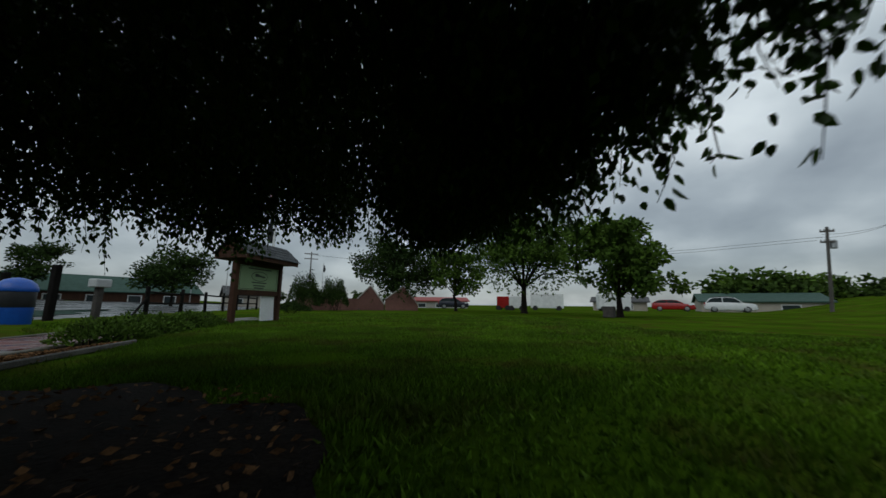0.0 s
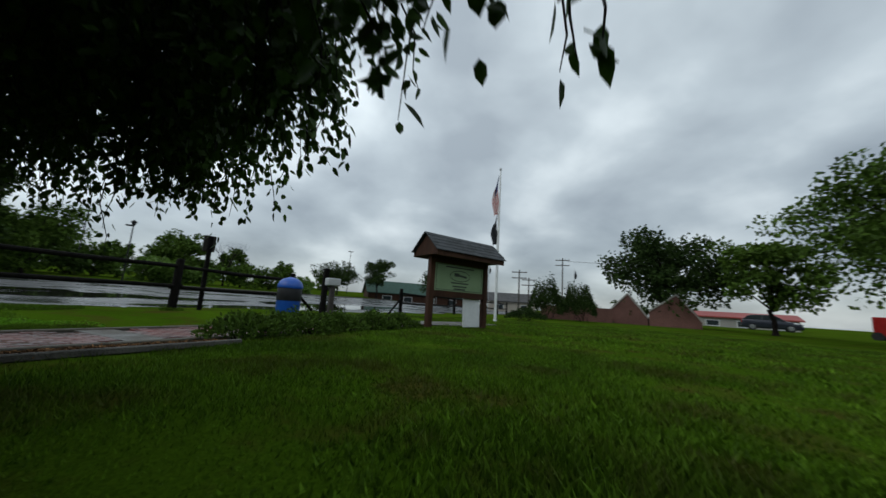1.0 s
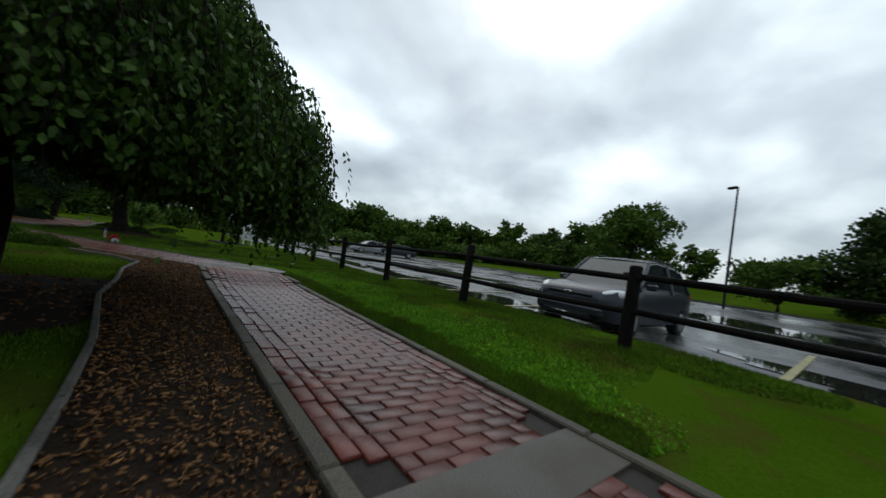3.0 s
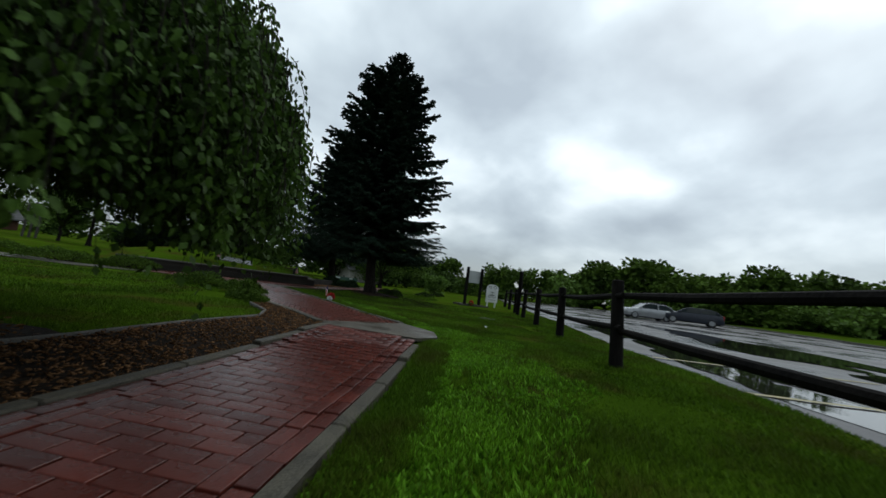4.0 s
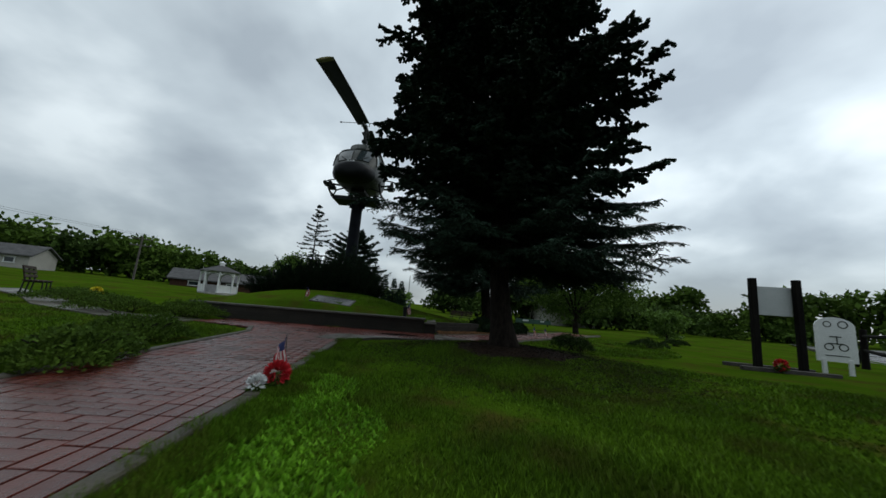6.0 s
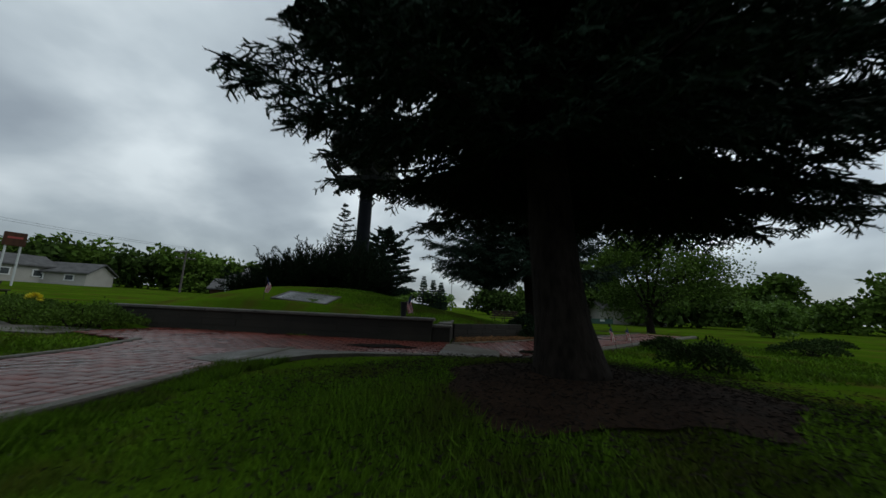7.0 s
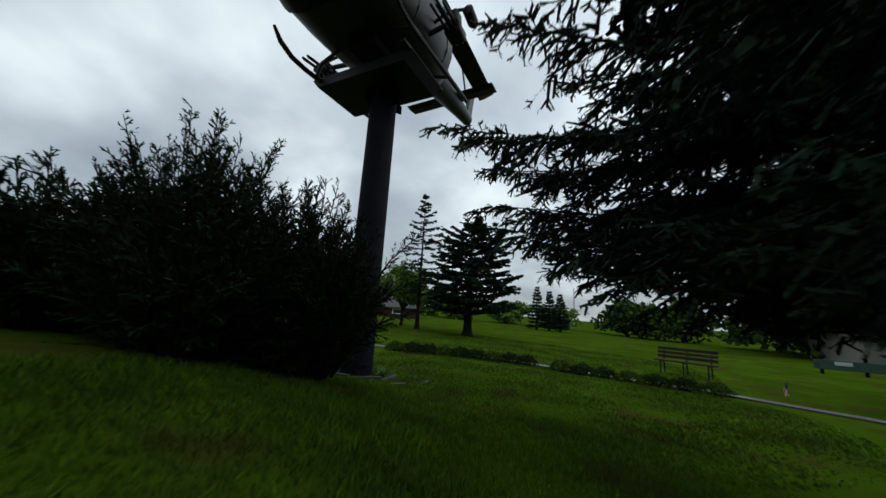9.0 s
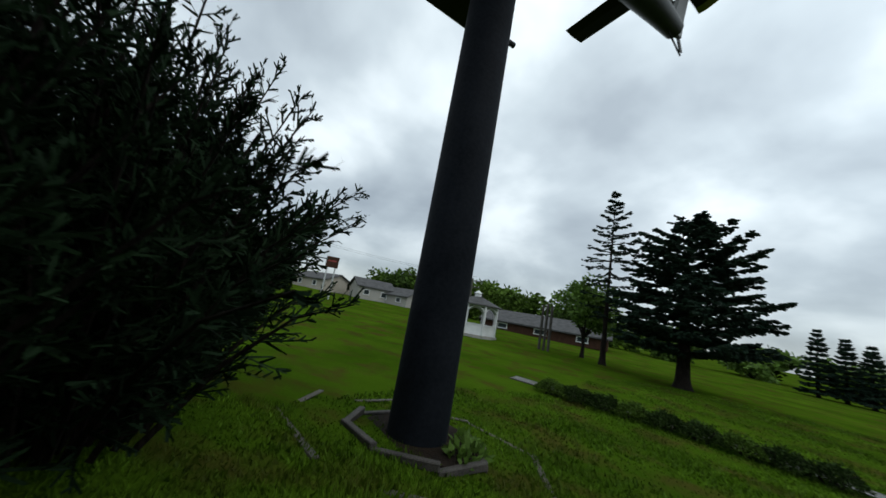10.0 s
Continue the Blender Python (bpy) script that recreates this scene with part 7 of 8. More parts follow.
number.matrix_local = Matrix.Translation((2.915, 0, 1.25)) @ Matrix(((0, -0.83, 0.56), (1, 0, 0), (0, 0.56, 0.83))).to_4x4()
tagged(number, "pale grey painted number on the nose")

# eight-sided edging round the pole
for r, h, lab in ((1.35, 0.016, "outer eight-sided concrete edging in the lawn"), (0.72, 0.07, "inner eight-sided timber edging round the pole")):
    e = thing("edging", pose(HX, HY, 0), lab, "edging", kind="structure")
    for i in range(8):
        a0, a1 = math.pi / 4 * (i - 0.5) + 0.2, math.pi / 4 * (i + 0.5) + 0.2
        mx_, my_ = r * math.cos(math.pi / 8) * math.cos((a0 + a1) / 2), r * math.cos(math.pi / 8) * math.sin((a0 + a1) / 2)
        ln = 2 * r * math.sin(math.pi / 8)
        z = ground_z(HX + mx_, HY + my_)
        part("edging_piece", Solid().box((mx_, my_, z + h / 2 - 0.01), (0.07, ln + 0.02, h), Matrix.Rotation((a0 + a1) / 2, 3, "Z"), 0.008), MAT["kerb"] if r > 1 else MAT["timber"], e)
single("soil", Solid().lathe([(0.66, -0.05), (0.66, 0.025), (0.3, 0.03)], n=8), MAT["soil"], pose(HX, HY, ground_z(HX, HY) + 0.02), "bare dark soil round the pole", "soil", kind="structure")
for i, (dx, dy) in enumerate(((0.35, 0.42), (0.5, 0.2), (-0.45, 0.3), (0.1, 0.52))):
    shrub("hosta", (HX + dx, HY + dy), (0.26, 0.26, 0.14), 210 + i, "small bright green leafy plant at the pole's foot", MAT["leaf3"], 0.10, 60, "plants at the pole's foot", category="plant")

# ---- buildings and street furniture at a distance ----
def gable_house(name, x, y, turn, long, deep, eave, ridge, wall_mat, roof_mat, label, windows=(), over=0.35, z=None, group="", category="house"):
    """A house: four walls, pitched roof with overhang, windows with frames. Its long side faces its own -y."""
    z0 = (ground_z(x, y) if z is None else z) - 0.15
    h = thing(name, pose(x, y, z0, 0, 0, turn), label, category, group)
    L, D = long / 2, deep / 2
    part("wall", Solid().loft([[(s, -D, 0), (s, D, 0), (s, D, eave), (s, 0, ridge), (s, -D, eave)] for s in (-L, L)]), wall_mat, h)
    r = Solid()
    k = (ridge - eave) / D
    for s in (-1, 1):
        e = (s * (D + over), eave - k * over)
        r.loft([[(a, e[0], e[1] + 0.02), (a, 0, ridge + 0.02), (a, 0, ridge + 0.16), (a, e[0], e[1] + 0.16)] for a in (-L - over, L + over)])
    part("roof", r, roof_mat, h)
    for wx, wz, ww, wh in windows:
        w = part("window", Solid().box((wx, -D - 0.02, wz), (ww, 0.06, wh), None, 0.01), MAT["glass"], h, "dark window pane")
        part("frame", Solid().box((wx, -D - 0.04, wz + wh / 2), (ww + 0.16, 0.08, 0.08)).box((wx, -D - 0.04, wz - wh / 2), (ww + 0.16, 0.08, 0.08)).box((wx - ww / 2, -D - 0.04, wz), (0.08, 0.08, wh)).box((wx + ww / 2, -D - 0.04, wz), (0.08, 0.08, wh)), MAT["white"], w, "white window frame")
    return h


gable_house("bungalow", -53.1, 24.6, -62 + 180 - 90 + 62, 5.2, 5, 1.9, 3.0, MAT["palewall"], MAT["greyroof"], "long pale bungalow with a grey roof", ((-1.4, 1.1, 0.8, 0.7), (1.2, 1.1, 0.8, 0.7)))
gable_house("bungalow", -50.7, 28.9, 28, 5.6, 5, 1.5, 2.6, MAT["palewall"], MAT["greyroof"], "white bungalow with a pale grey roof", ((-1.4, 0.9, 0.8, 0.6), (1.3, 0.9, 0.8, 0.6)))
gable_house("bungalow", -60.0, 18.5, 28, 8, 5, 1.7, 2.7, MAT["tan"], MAT["greyroof"], "low tan bungalow with a grey roof", ((-2, 1.0, 0.8, 0.7), (1.6, 1.0, 0.8, 0.7)))
gable_house("ranch_house", -31.0, 38.4, 35, 12.5, 7, 1.1, 2.3, MAT["brown"], MAT["greyroof"], "long low house with a broad dark grey roof", ((-4, 0.65, 1.0, 0.5), (0, 0.65, 1.2, 0.5), (4, 0.65, 1.0, 0.5)))
# the shelter's open sides: their shade is put in as solid dark brown walls
gable_house("park_shelter", -17.8, -79.5, 188, 21, 8, 2.4, 4.6, MAT["brown"], MAT["greenroof"], "long low park shelter, its shaded open sides drawn as dark walls, with a green metal roof", ((-7, 1.3, 1.6, 1.1), (-3, 1.3, 1.6, 1.1), (1.5, 1.3, 1.6, 1.1), (6, 1.3, 1.6, 1.1)), z=-0.2, category="building")
gable_house("bungalow", -34, -70, 165, 8, 6, 2.2, 3.6, MAT["tan"], MAT["greyroof"], "small tan house with a grey roof", ((-2, 1.2, 0.9, 0.8), (2, 1.2, 0.9, 0.8)), z=-0.2)
gable_house("restaurant", -66.2, -2.4, 96, 11.6, 8, 1.6, 2.6, MAT["tan"], MAT["greenroof"], "low restaurant with a dull green roof and tan walls", ((-4, 0.9, 1.2, 0.7), (-1.8, 0.9, 1.2, 0.7), (2.5, 0.9, 1.6, 0.7)), z=-0.2, category="building")
gable_house("shop", -55.5, -45.5, 132, 9.5, 7, 1.5, 2.1, MAT["palewall"], MAT["redroof"], "long low shop with a red roof edge", ((-3, 0.8, 1.3, 0.7), (0, 0.8, 1.3, 0.7), (3, 0.8, 1.3, 0.7)), z=-0.2, category="building")
gable_house("shop", -60.5, -17.0, 100, 6.5, 5, 1.5, 2.1, MAT["tan"], MAT["greyroof"], "low tan shop building with a grey roof", ((-2, 0.9, 1.2, 0.7), (1.0, 0.9, 1.2, 0.7)), z=-0.2, category="building")

# brick pavilion with two sloping gables
pav = thing("brick_pavilion", pose(-29.5, -31.6, -0.1, 0, 0, 136), "dull red brick building with two sharp sloping gables", "building")
for x0, peak, x1, d in ((-2.6, -1.4, -0.1, 0.0), (0.0, 1.7, 3.1, -0.4)):
    part("gable", Solid().loft([[(x0, d + y, 0), (x1, d + y, 0), (x1, d + y, 0.55), (peak, d + y, 2.35), (x0, d + y, 1.1)] for y in (-0.2, 3.5)]), MAT["redbrick"], pav)
    part("roof_edge", Solid().tube([(peak, d - 0.24, 2.40), (x1 + 0.05, d - 0.24, 0.62)], 0.07, 4).tube([(peak, d - 0.24, 2.40), (x0, d - 0.24, 1.15)], 0.07, 4), MAT["palewall"], pav, "pale sloping roof edge")
lw = thing("wall_low", pose(-24.6, -33.5, 0, 0, 0, 158), "low dull red brick wall with a pale ledge", "wall", kind="structure")
part("brickwork", Solid().box((0, 0, 0.5), (5.2, 0.4, 1.1)), MAT["redbrick"], lw)
part("ledge", Solid().box((0, 0.5, 0.08), (5.6, 0.7, 0.16), None, 0.02), MAT["concrete"], lw)
gb = Solid().box((0, 0, 0.28), (0.62, 0.5, 0.56), None, 0.03)
single("utility_box", gb, MAT["timber"], pose(-25.8, -11.2, 0), "weathered tan utility box beside a tree", "utility box")

# white trailers and a long kerb of road
for i, (x, y, w, mat) in enumerate(((-50.2, -23.6, 4.0, "white"), (-46.0, -27.6, 1.5, "carred"), (-45.2, -25.4, 1.7, "white"), (-53.5, -16.4, 3.6, "white"))):
    t = thing("box_trailer", pose(x, y, -0.05, 0, 0, 112), "plain box trailer parked by the shops", "trailer", "box trailers")
    part("box", Solid().box((0, 0, 1.0 if w < 2 else 1.2), (w, 1.9, 1.4 if w < 2 else 1.8), None, 0.04), MAT[mat], t)
    for sx in (-0.6, 0.6):
        part("wheel", Solid().bm(tyre(), pose(sx * w * 0.6, -0.85, 0.32, 90)), MAT["rubber"], t, smooth=True)
        part("wheel", Solid().bm(tyre(), pose(sx * w * 0.6, 0.85, 0.32, 90)), MAT["rubber"], t, smooth=True)

# gazebo
gaz = thing("gazebo", pose(-20.3, 21.4, ground_z(-20.3, 21.4), 0, 0, 12), "white wooden gazebo with arches and a small cupola", "gazebo")
R = 1.35
part("floor", Solid().lathe([(R + 0.1, -0.3), (R + 0.1, 0.12)], n=8), MAT["palewall"], gaz)
for i in range(8):
    a = math.pi / 4 * i + math.pi / 8
    p = Vector((R * math.cos(a), R * math.sin(a), 0))
    b = Vector((R * math.cos(a + math.pi / 4), R * math.sin(a + math.pi / 4), 0))
    part("post", Solid().box((p.x, p.y, 0.95), (0.12, 0.12, 1.7), Matrix.Rotation(a, 3, "Z"), 0.01), MAT["white"], gaz)
    arc = [tuple(p.lerp(b, f) + Vector((0, 0, 1.45 + 0.30 * math.sin(f * math.pi)))) for f in np.linspace(0, 1, 7)]
    part("arch", Solid().tube(arc, 0.05, 5), MAT["white"], gaz)
    part("beam", Solid().tube([tuple(p + Vector((0, 0, 1.8))), tuple(b + Vector((0, 0, 1.8)))], 0.06, 4), MAT["white"], gaz)
    if i != 5:
        part("railing", Solid().tube([tuple(p + Vector((0, 0, 0.7))), tuple(b + Vector((0, 0, 0.7)))], 0.04, 4).add([tuple(p + Vector((0, 0, 0.12))), tuple(b + Vector((0, 0, 0.12))), tuple(b + Vector((0, 0, 0.66))), tuple(p + Vector((0, 0, 0.66)))], [(0, 1, 2, 3)]), MAT["white"], gaz)
part("roof", Solid().lathe([(R + 0.25, 1.80), (R + 0.25, 1.86), (0.30, 2.35), (0.26, 2.36)], n=8), MAT["greyroof"], gaz)
part("cupola", Solid().lathe([(0.2, 2.3), (0.2, 2.55), (0.26, 2.56), (0.02, 2.75)], n=8), MAT["white"], gaz)
# timber bell frame beside it
bf = thing("timber_frame", pose(-17.6, 24.6, ground_z(-17.6, 24.6)), "weathered timber frame of tall posts", "frame")
for dx in (-0.35, 0.0, 0.35):
    part("post", Solid().box((dx, 0, 1.3), (0.12, 0.12, 2.8 - abs(dx) * 0.6), None, 0.01), MAT["timber"], bf)
part("crossbar", Solid().box((0, 0, 1.2), (0.9, 0.1, 0.12)), MAT["timber"], bf)

# roadside sign on two legs
sg = thing("roadside_sign", pose(-33.4, 14.7, ground_z(-33.4, 14.7), 0, 0, 70), "dark red roadside sign on two white legs", "sign")
for sx in (-0.34, 0.34):
    part("leg", Solid().tube([(sx, 0, 0), (sx, 0, 2.9)], 0.06, 8), MAT["greyboard"], sg, "pale leg")
part("panel", Solid().box((0, 0, 3.2), (1.05, 0.2, 0.95), None, 0.02), MAT["brown"], sg, "dark red-brown panel")
for s_ in (-1, 1):
    part("lettering", Solid().box((0, s_ * 0.11, 3.3), (0.7, 0.01, 0.14)), MAT["redroof"], sg)
pk = thing("planter", pose(-29.5, 12.2, ground_z(-29.5, 12.2)), "low planted tub on the lawn", "planter")
part("tub", Solid().lathe([(0.3, 0), (0.42, 0.35), (0.38, 0.36)], n=12), MAT["stone"], pk)
gbd = thing("green_hoarding", pose(7.3, 29.4, ground_z(7.3, 29.4), 0, 0, 8), "long low green hoarding at the lawn's far edge", "hoarding")
part("panel", Solid().box((0, 0, 0.42), (3.6, 0.08, 0.42), None, 0.01), MAT["greenroof"], gbd)
for sx in (-1.5, 0, 1.5):
    part("post", Solid().box((sx, 0.08, 0.4), (0.1, 0.1, 0.85)), MAT["fence"], gbd)
for sx, w in ((-0.8, 0.6), (0.9, 0.4)):
    part("lettering", Solid().box((sx, -0.05, 0.5), (w, 0.01, 0.16)), MAT["greyboard"], gbd)
gable_house("cottage", 13.5, 42.0, 190, 7, 5, 2.0, 3.2, MAT["palewall"], MAT["greyroof"], "pale cottage behind the trees", ((-1.5, 1.2, 0.8, 0.8), (1.5, 1.2, 0.8, 0.8)), z=-0.4)


def utility_pole(x, y, tall, turn, label, lean=0.0, z=None, arm=2.2):
    z0 = ground_z(x, y) if z is None else z
    u = thing("utility_pole", pose(x, y, z0, 0, lean, turn), label, "utility pole", "utility poles")
    part("shaft", Solid().tube([(0, 0, -0.3), (0, 0, tall)], [0.13, 0.09], 10), MAT["utility"], u, smooth=True)
    for h in (0.35, 1.2):
        part("crossarm", Solid().box((0, 0, tall - h), (arm, 0.12, 0.12)), MAT["utility"], u)
        for sx in (-0.43 * arm, -0.18 * arm, 0.18 * arm, 0.43 * arm):
            part("insulator", Solid().lathe([(0.03, 0), (0.06, 0.05), (0.03, 0.14)], (sx, 0, tall - h + 0.06), 8), MAT["greyboard"], u)
    return u


u0 = utility_pole(-45.8, 0.4, 6.6, 80, "leaning weathered utility pole with a transformer", 4, arm=0.8)
part("transformer", Solid().lathe([(0.2, 0), (0.22, 0.05), (0.22, 0.6), (0.15, 0.66)], (0.3, 0.2, 4.9), 12), MAT["steel"], u0, "grey transformer can")
utility_pole(-38.6, -59.6, 9.2, 150, "tall weathered utility pole with crossarms", z=0)
utility_pole(-29.8, -56.4, 6.3, 150, "weathered utility pole with crossarms", z=0)
utility_pole(-33.0, -60.0, 5.6, 150, "weathered utility pole with crossarms", z=0)
utility_pole(-41.3, 34.5, 5.6, 40, "weathered utility pole with a crossarm")
utility_pole(-62.0, 10.0, 8.4, 70, "weathered utility pole with a crossarm")


def wire(a, b, sag, label):
    pts = [tuple(Vector(a).lerp(Vector(b), f) - Vector((0, 0, sag * 4 * f * (1 - f)))) for f in np.linspace(0, 1, 9)]
    single("overhead_wire", Solid().tube(pts, 0.016, 4), MAT["wire"], Matrix(), label, "wire", "overhead wires")


for dz, dx in ((0, -0.9), (0, 0.9)):
    wire((-41.3 + dx, 34.5, 6.9 + dz), (-62 + dx, 10, 10.0 + dz), 0.6, "thin overhead wire between utility poles")
    wire((-45.8 + dx, 0.4, 6.2 + dz), (-62 + dx, 10, 10.0 + dz), 0.5, "thin overhead wire between utility poles")
    wire((-45.8 + dx, 0.4, 6.0 + dz), (-38.6 + dx, -59.6, 8.7 + dz), 1.6, "thin overhead wire between utility poles")


def lamp_post(x, y, tall, label, heads=1, z=None):
    z0 = ground_z(x, y) if z is None else z
    l = thing("lamp_post", pose(x, y, z0, 0, 0, 30), label, "lamp post", "car park lamps")
    part("shaft", Solid().tube([(0, 0, -0.1), (0, 0, tall)], [0.07, 0.045], 8), MAT["black"], l, smooth=True)
    for s in ((-1, 1) if heads == 2 else (1,)):
        part("lamp_head", Solid().box((s * 0.28, 0, tall + 0.02), (0.5, 0.24, 0.12), None, 0.02), MAT["black"], l)
    if heads == 0:
        part("lantern", Solid().lathe([(0.08, tall), (0.2, tall + 0.35), (0.24, tall + 0.37), (0.03, tall + 0.55)], n=8), MAT["black"], l)


lamp_post(14.9, -24.6, 6.9, "slim black car park lamp post", 1, z=0.6)
lamp_post(17.6, -45.8, 6.4, "slim black car park lamp post with two heads", 2, z=0.7)
lamp_post(12.3, -43.5, 5.0, "black lantern lamp post", 0, z=0.7)
lamp_post(-3.6, -80.1, 9.6, "tall slim car park lamp post with two heads", 2, z=0.3)
for i, (x, y, h) in enumerate(((-27, -62, 7.4), (-24, -66, 7.0), (-20, -70, 8.2), (-36, -52, 6.6))):
    f = thing("far_flagpole", pose(x, y, 0, 0, 0, 160), "slender far flagpole with a limp dark flag", "flagpole", "far flagpoles")
    part("mast", Solid().tube([(0, 0, 0), (0, 0, h)], [0.06, 0.03], 8), MAT["steel"], f)
    limp_flag(f, "flag", h - 0.1, 1.3, MAT["darkcloth"], "limp dark flag")
an = thing("radio_mast", pose(-14.2, 83.5, 0), "thin far radio mast", "mast")
part("mast", Solid().tube([(0, 0, 0), (0, 0, 8.4)], [0.16, 0.10], 6), MAT["steel"], an)

# ---- loose cover: grass blades, wood chips ----
def keep_off(x, y):
    """Where lawn grass grows: off the paths, beds and the wall."""
    ok = np.ones(x.shape, bool)
    along, off = (x - PA.x) * PD.x + (y - PA.y) * PD.y, (x - PA.x) * PN.x + (y - PA.y) * PN.y
    ok &= ~((np.abs(off) < HALF + 0.14) & (along < 6.0) & (along > -9.2))
    for poly in (branch_poly, STRIP, path2_poly, PAD, END_PAD, BAND, MULCH, BARE, SHADE, SLAB):
        ok &= ~inside(poly, x, y)
    d = (x - FENCE.x) * OUT.x + (y - FENCE.y) * OUT.y
    ok &= d < 1.5
    ok &= ~((x > -6.3) & (x < -0.7) & (y > 3.1) & (y < 4.15))
    return ok


def sow(name, areas, seed, tall, mat, label, broad=1.0):
    """areas: (x, y, radius, blades)."""
    rng = np.random.default_rng(seed)
    xs, ys = [], []
    for cx, cy, r, n in areas:
        a, q = rng.uniform(0, 2 * math.pi, n), r * np.sqrt(rng.uniform(0, 1, n))
        xs.append(cx + q * np.cos(a))
        ys.append(cy + q * np.sin(a))
    x, y = np.concatenate(xs), np.concatenate(ys)
    ok = keep_off(x, y)
    x, y = x[ok], y[ok]
    n = len(x)
    tuft = 0.6 + 0.5 * np.sin(x * 2.1 + np.sin(y * 1.7)) * np.sin(y * 2.6) + rng.uniform(0, 0.55, n)
    h = tall * np.clip(tuft, 0.35, 1.7)
    z = height(x, y) - 0.006
    a = rng.uniform(0, 2 * math.pi, n)
    w = broad * (0.0035 + 0.0025 * rng.uniform(0, 1, n))
    dx, dy = np.cos(a) * w, np.sin(a) * w
    lx, ly = rng.normal(0, 0.45, n) * h, rng.normal(0, 0.45, n) * h
    v = np.stack([np.stack([x - dx, y - dy, z], 1), np.stack([x + dx, y + dy, z], 1), np.stack([x + lx, y + ly, z + h], 1)], 1).reshape(-1, 3)
    me = fast_mesh(name, v, np.arange(3 * n).reshape(n, 3), mat)
    single(name, me, None, Matrix(), label, "grass", kind="stuff")


sow("grass", [(-8.2, -8.6, 3.2, 39360), (-10.4, -11.5, 3.2, 45920), (-9.6, -14.0, 2.6, 26240), (-7.0, -9.5, 3.0, 13120),
              (-2.9, -13.0, 2.6, 39360), (-0.8, -10.2, 2.5, 45920), (0.6, -7.4, 2.4, 45920), (1.0, -5.0, 2.4, 39360), (0.8, -2.6, 2.2, 39360), (0.2, -0.4, 2.0, 32800),
              (-2.0, 5.2, 2.2, 26240), (-1.4, 7.2, 2.4, 32800), (-2.4, 9.4, 2.4, 26240), (-3.9, 10.6, 2.5, 26240), (-4.6, -6.3, 1.8, 13120)], 31, 0.05, MAT["blade"], "short blades of wet lawn grass", 1.2)
# coarser tussocks farther off
sow("grass", [(-15.5, -17.0, 8.5, 60000), (-12.0, -6.5, 5.0, 35000), (3.6, -2.4, 3.2, 25000), (2.8, 6.0, 4.0, 25000), (-3.5, 14.0, 5.0, 36000), (-9.0, -1.5, 5.0, 40000), (-5.0, 22.0, 6.0, 25000)], 34, 0.05, MAT["blade"], "wet lawn grass farther from the paths", 3.8)
sow("grass", [(*on_fence(s, 0.75), 1.1, 5200) for s in np.arange(-4, 16, 1.7)], 38, 0.05, MAT["blade"], "wet grass verge beside the fence", 2.0)
# longer tufts along kerbs, posts and the trunk
sow("grass", [(*on_path(s, HALF + 0.30), 0.24, 2600) for s in np.arange(-2, 5.2, 0.42)] + [(*on_fence(s * 3.17, 0.0), 0.22, 900) for s in range(-3, 4)] + [(TRUNK[0] - 0.3, TRUNK[1] - 1.0, 1.2, 9000)], 32, 0.085, MAT["blade"], "longer tufts of grass along kerbs and posts")
rows_ = shifted(BRANCH_R, 0.24)
sow("grass", [(a_[0] + (b_[0] - a_[0]) * q_, a_[1] + (b_[1] - a_[1]) * q_, 0.2, 1500) for a_, b_ in zip(rows_, rows_[1:]) for q_ in (0.1, 0.3, 0.5, 0.7, 0.9)], 37, 0.08, MAT["blade"], "ragged grass hanging over the branch path kerb")
# brighter clover beside the kerbs
sow("clover", [(*on_path(s, HALF + 0.5 + 0.25 * math.sin(s * 3)), 0.36, 1500) for s in np.arange(-2, 5.2, 0.5)] + [(*on_path(s, HALF + 1.1 + 0.3 * math.sin(s * 2)), 0.6, 1500) for s in np.arange(-1, 7, 0.8)] + [(-0.35 - 0.2 * k + 0.25 * math.sin(5 * k), -7.6 + k * 0.9, 0.62, 3600) for k in range(6)], 36, 0.045, MAT["weed"], "bright green clover and weeds along the kerb", 4.5)

rc = np.random.default_rng(33)
n = 46000
mx, my = rc.uniform(-8, -2.4, n), rc.uniform(-13.6, -4.9, n)
ok = inside(MULCH, mx, my)
mx, my = np.concatenate([mx[ok], rc.uniform(-0.7, 1.6, 12000)]), np.concatenate([my[ok], rc.uniform(3.7, 6.3, 12000)])
ok = inside(MULCH, mx, my) | inside([(-0.5, 3.75), (0.56, 5.02), (1.5, 6.25), (0.75, 6.2), (-0.64, 4.8)], mx, my)
mx, my = mx[ok], my[ok]
n = len(mx)
base = np.stack([mx, my, np.where(my > 0, 0.055, 0.032 + swale(mx, my)) + rc.uniform(0, 0.02, n)], 1)
al = np.stack([rc.normal(size=n), rc.normal(size=n), rc.normal(size=n) * 0.25], 1)
al = unit(al) * rc.uniform(0.014, 0.05, (n, 1))
v, f = diamonds(base, al, rc.uniform(0.006, 0.018, n), rc)
v = v.reshape(n, 4, 3)
# chips have thickness: a second sheet a little lower, closed at the sides
low_v = v - np.array([0, 0, 0.007])
vv = np.concatenate([v, low_v], 1).reshape(-1, 3)
o = (np.arange(n) * 8)[:, None]
ff = np.concatenate([o + [0, 1, 2, 3], o + [7, 6, 5, 4], o + [0, 4, 5, 1], o + [1, 5, 6, 2], o + [2, 6, 7, 3], o + [3, 7, 4, 0]])
single("wood_chips", fast_mesh("wood_chips", vv, ff, MAT["mulch"]), None, Matrix(), "scattered brown wood chips and fallen leaves", "mulch", kind="stuff")

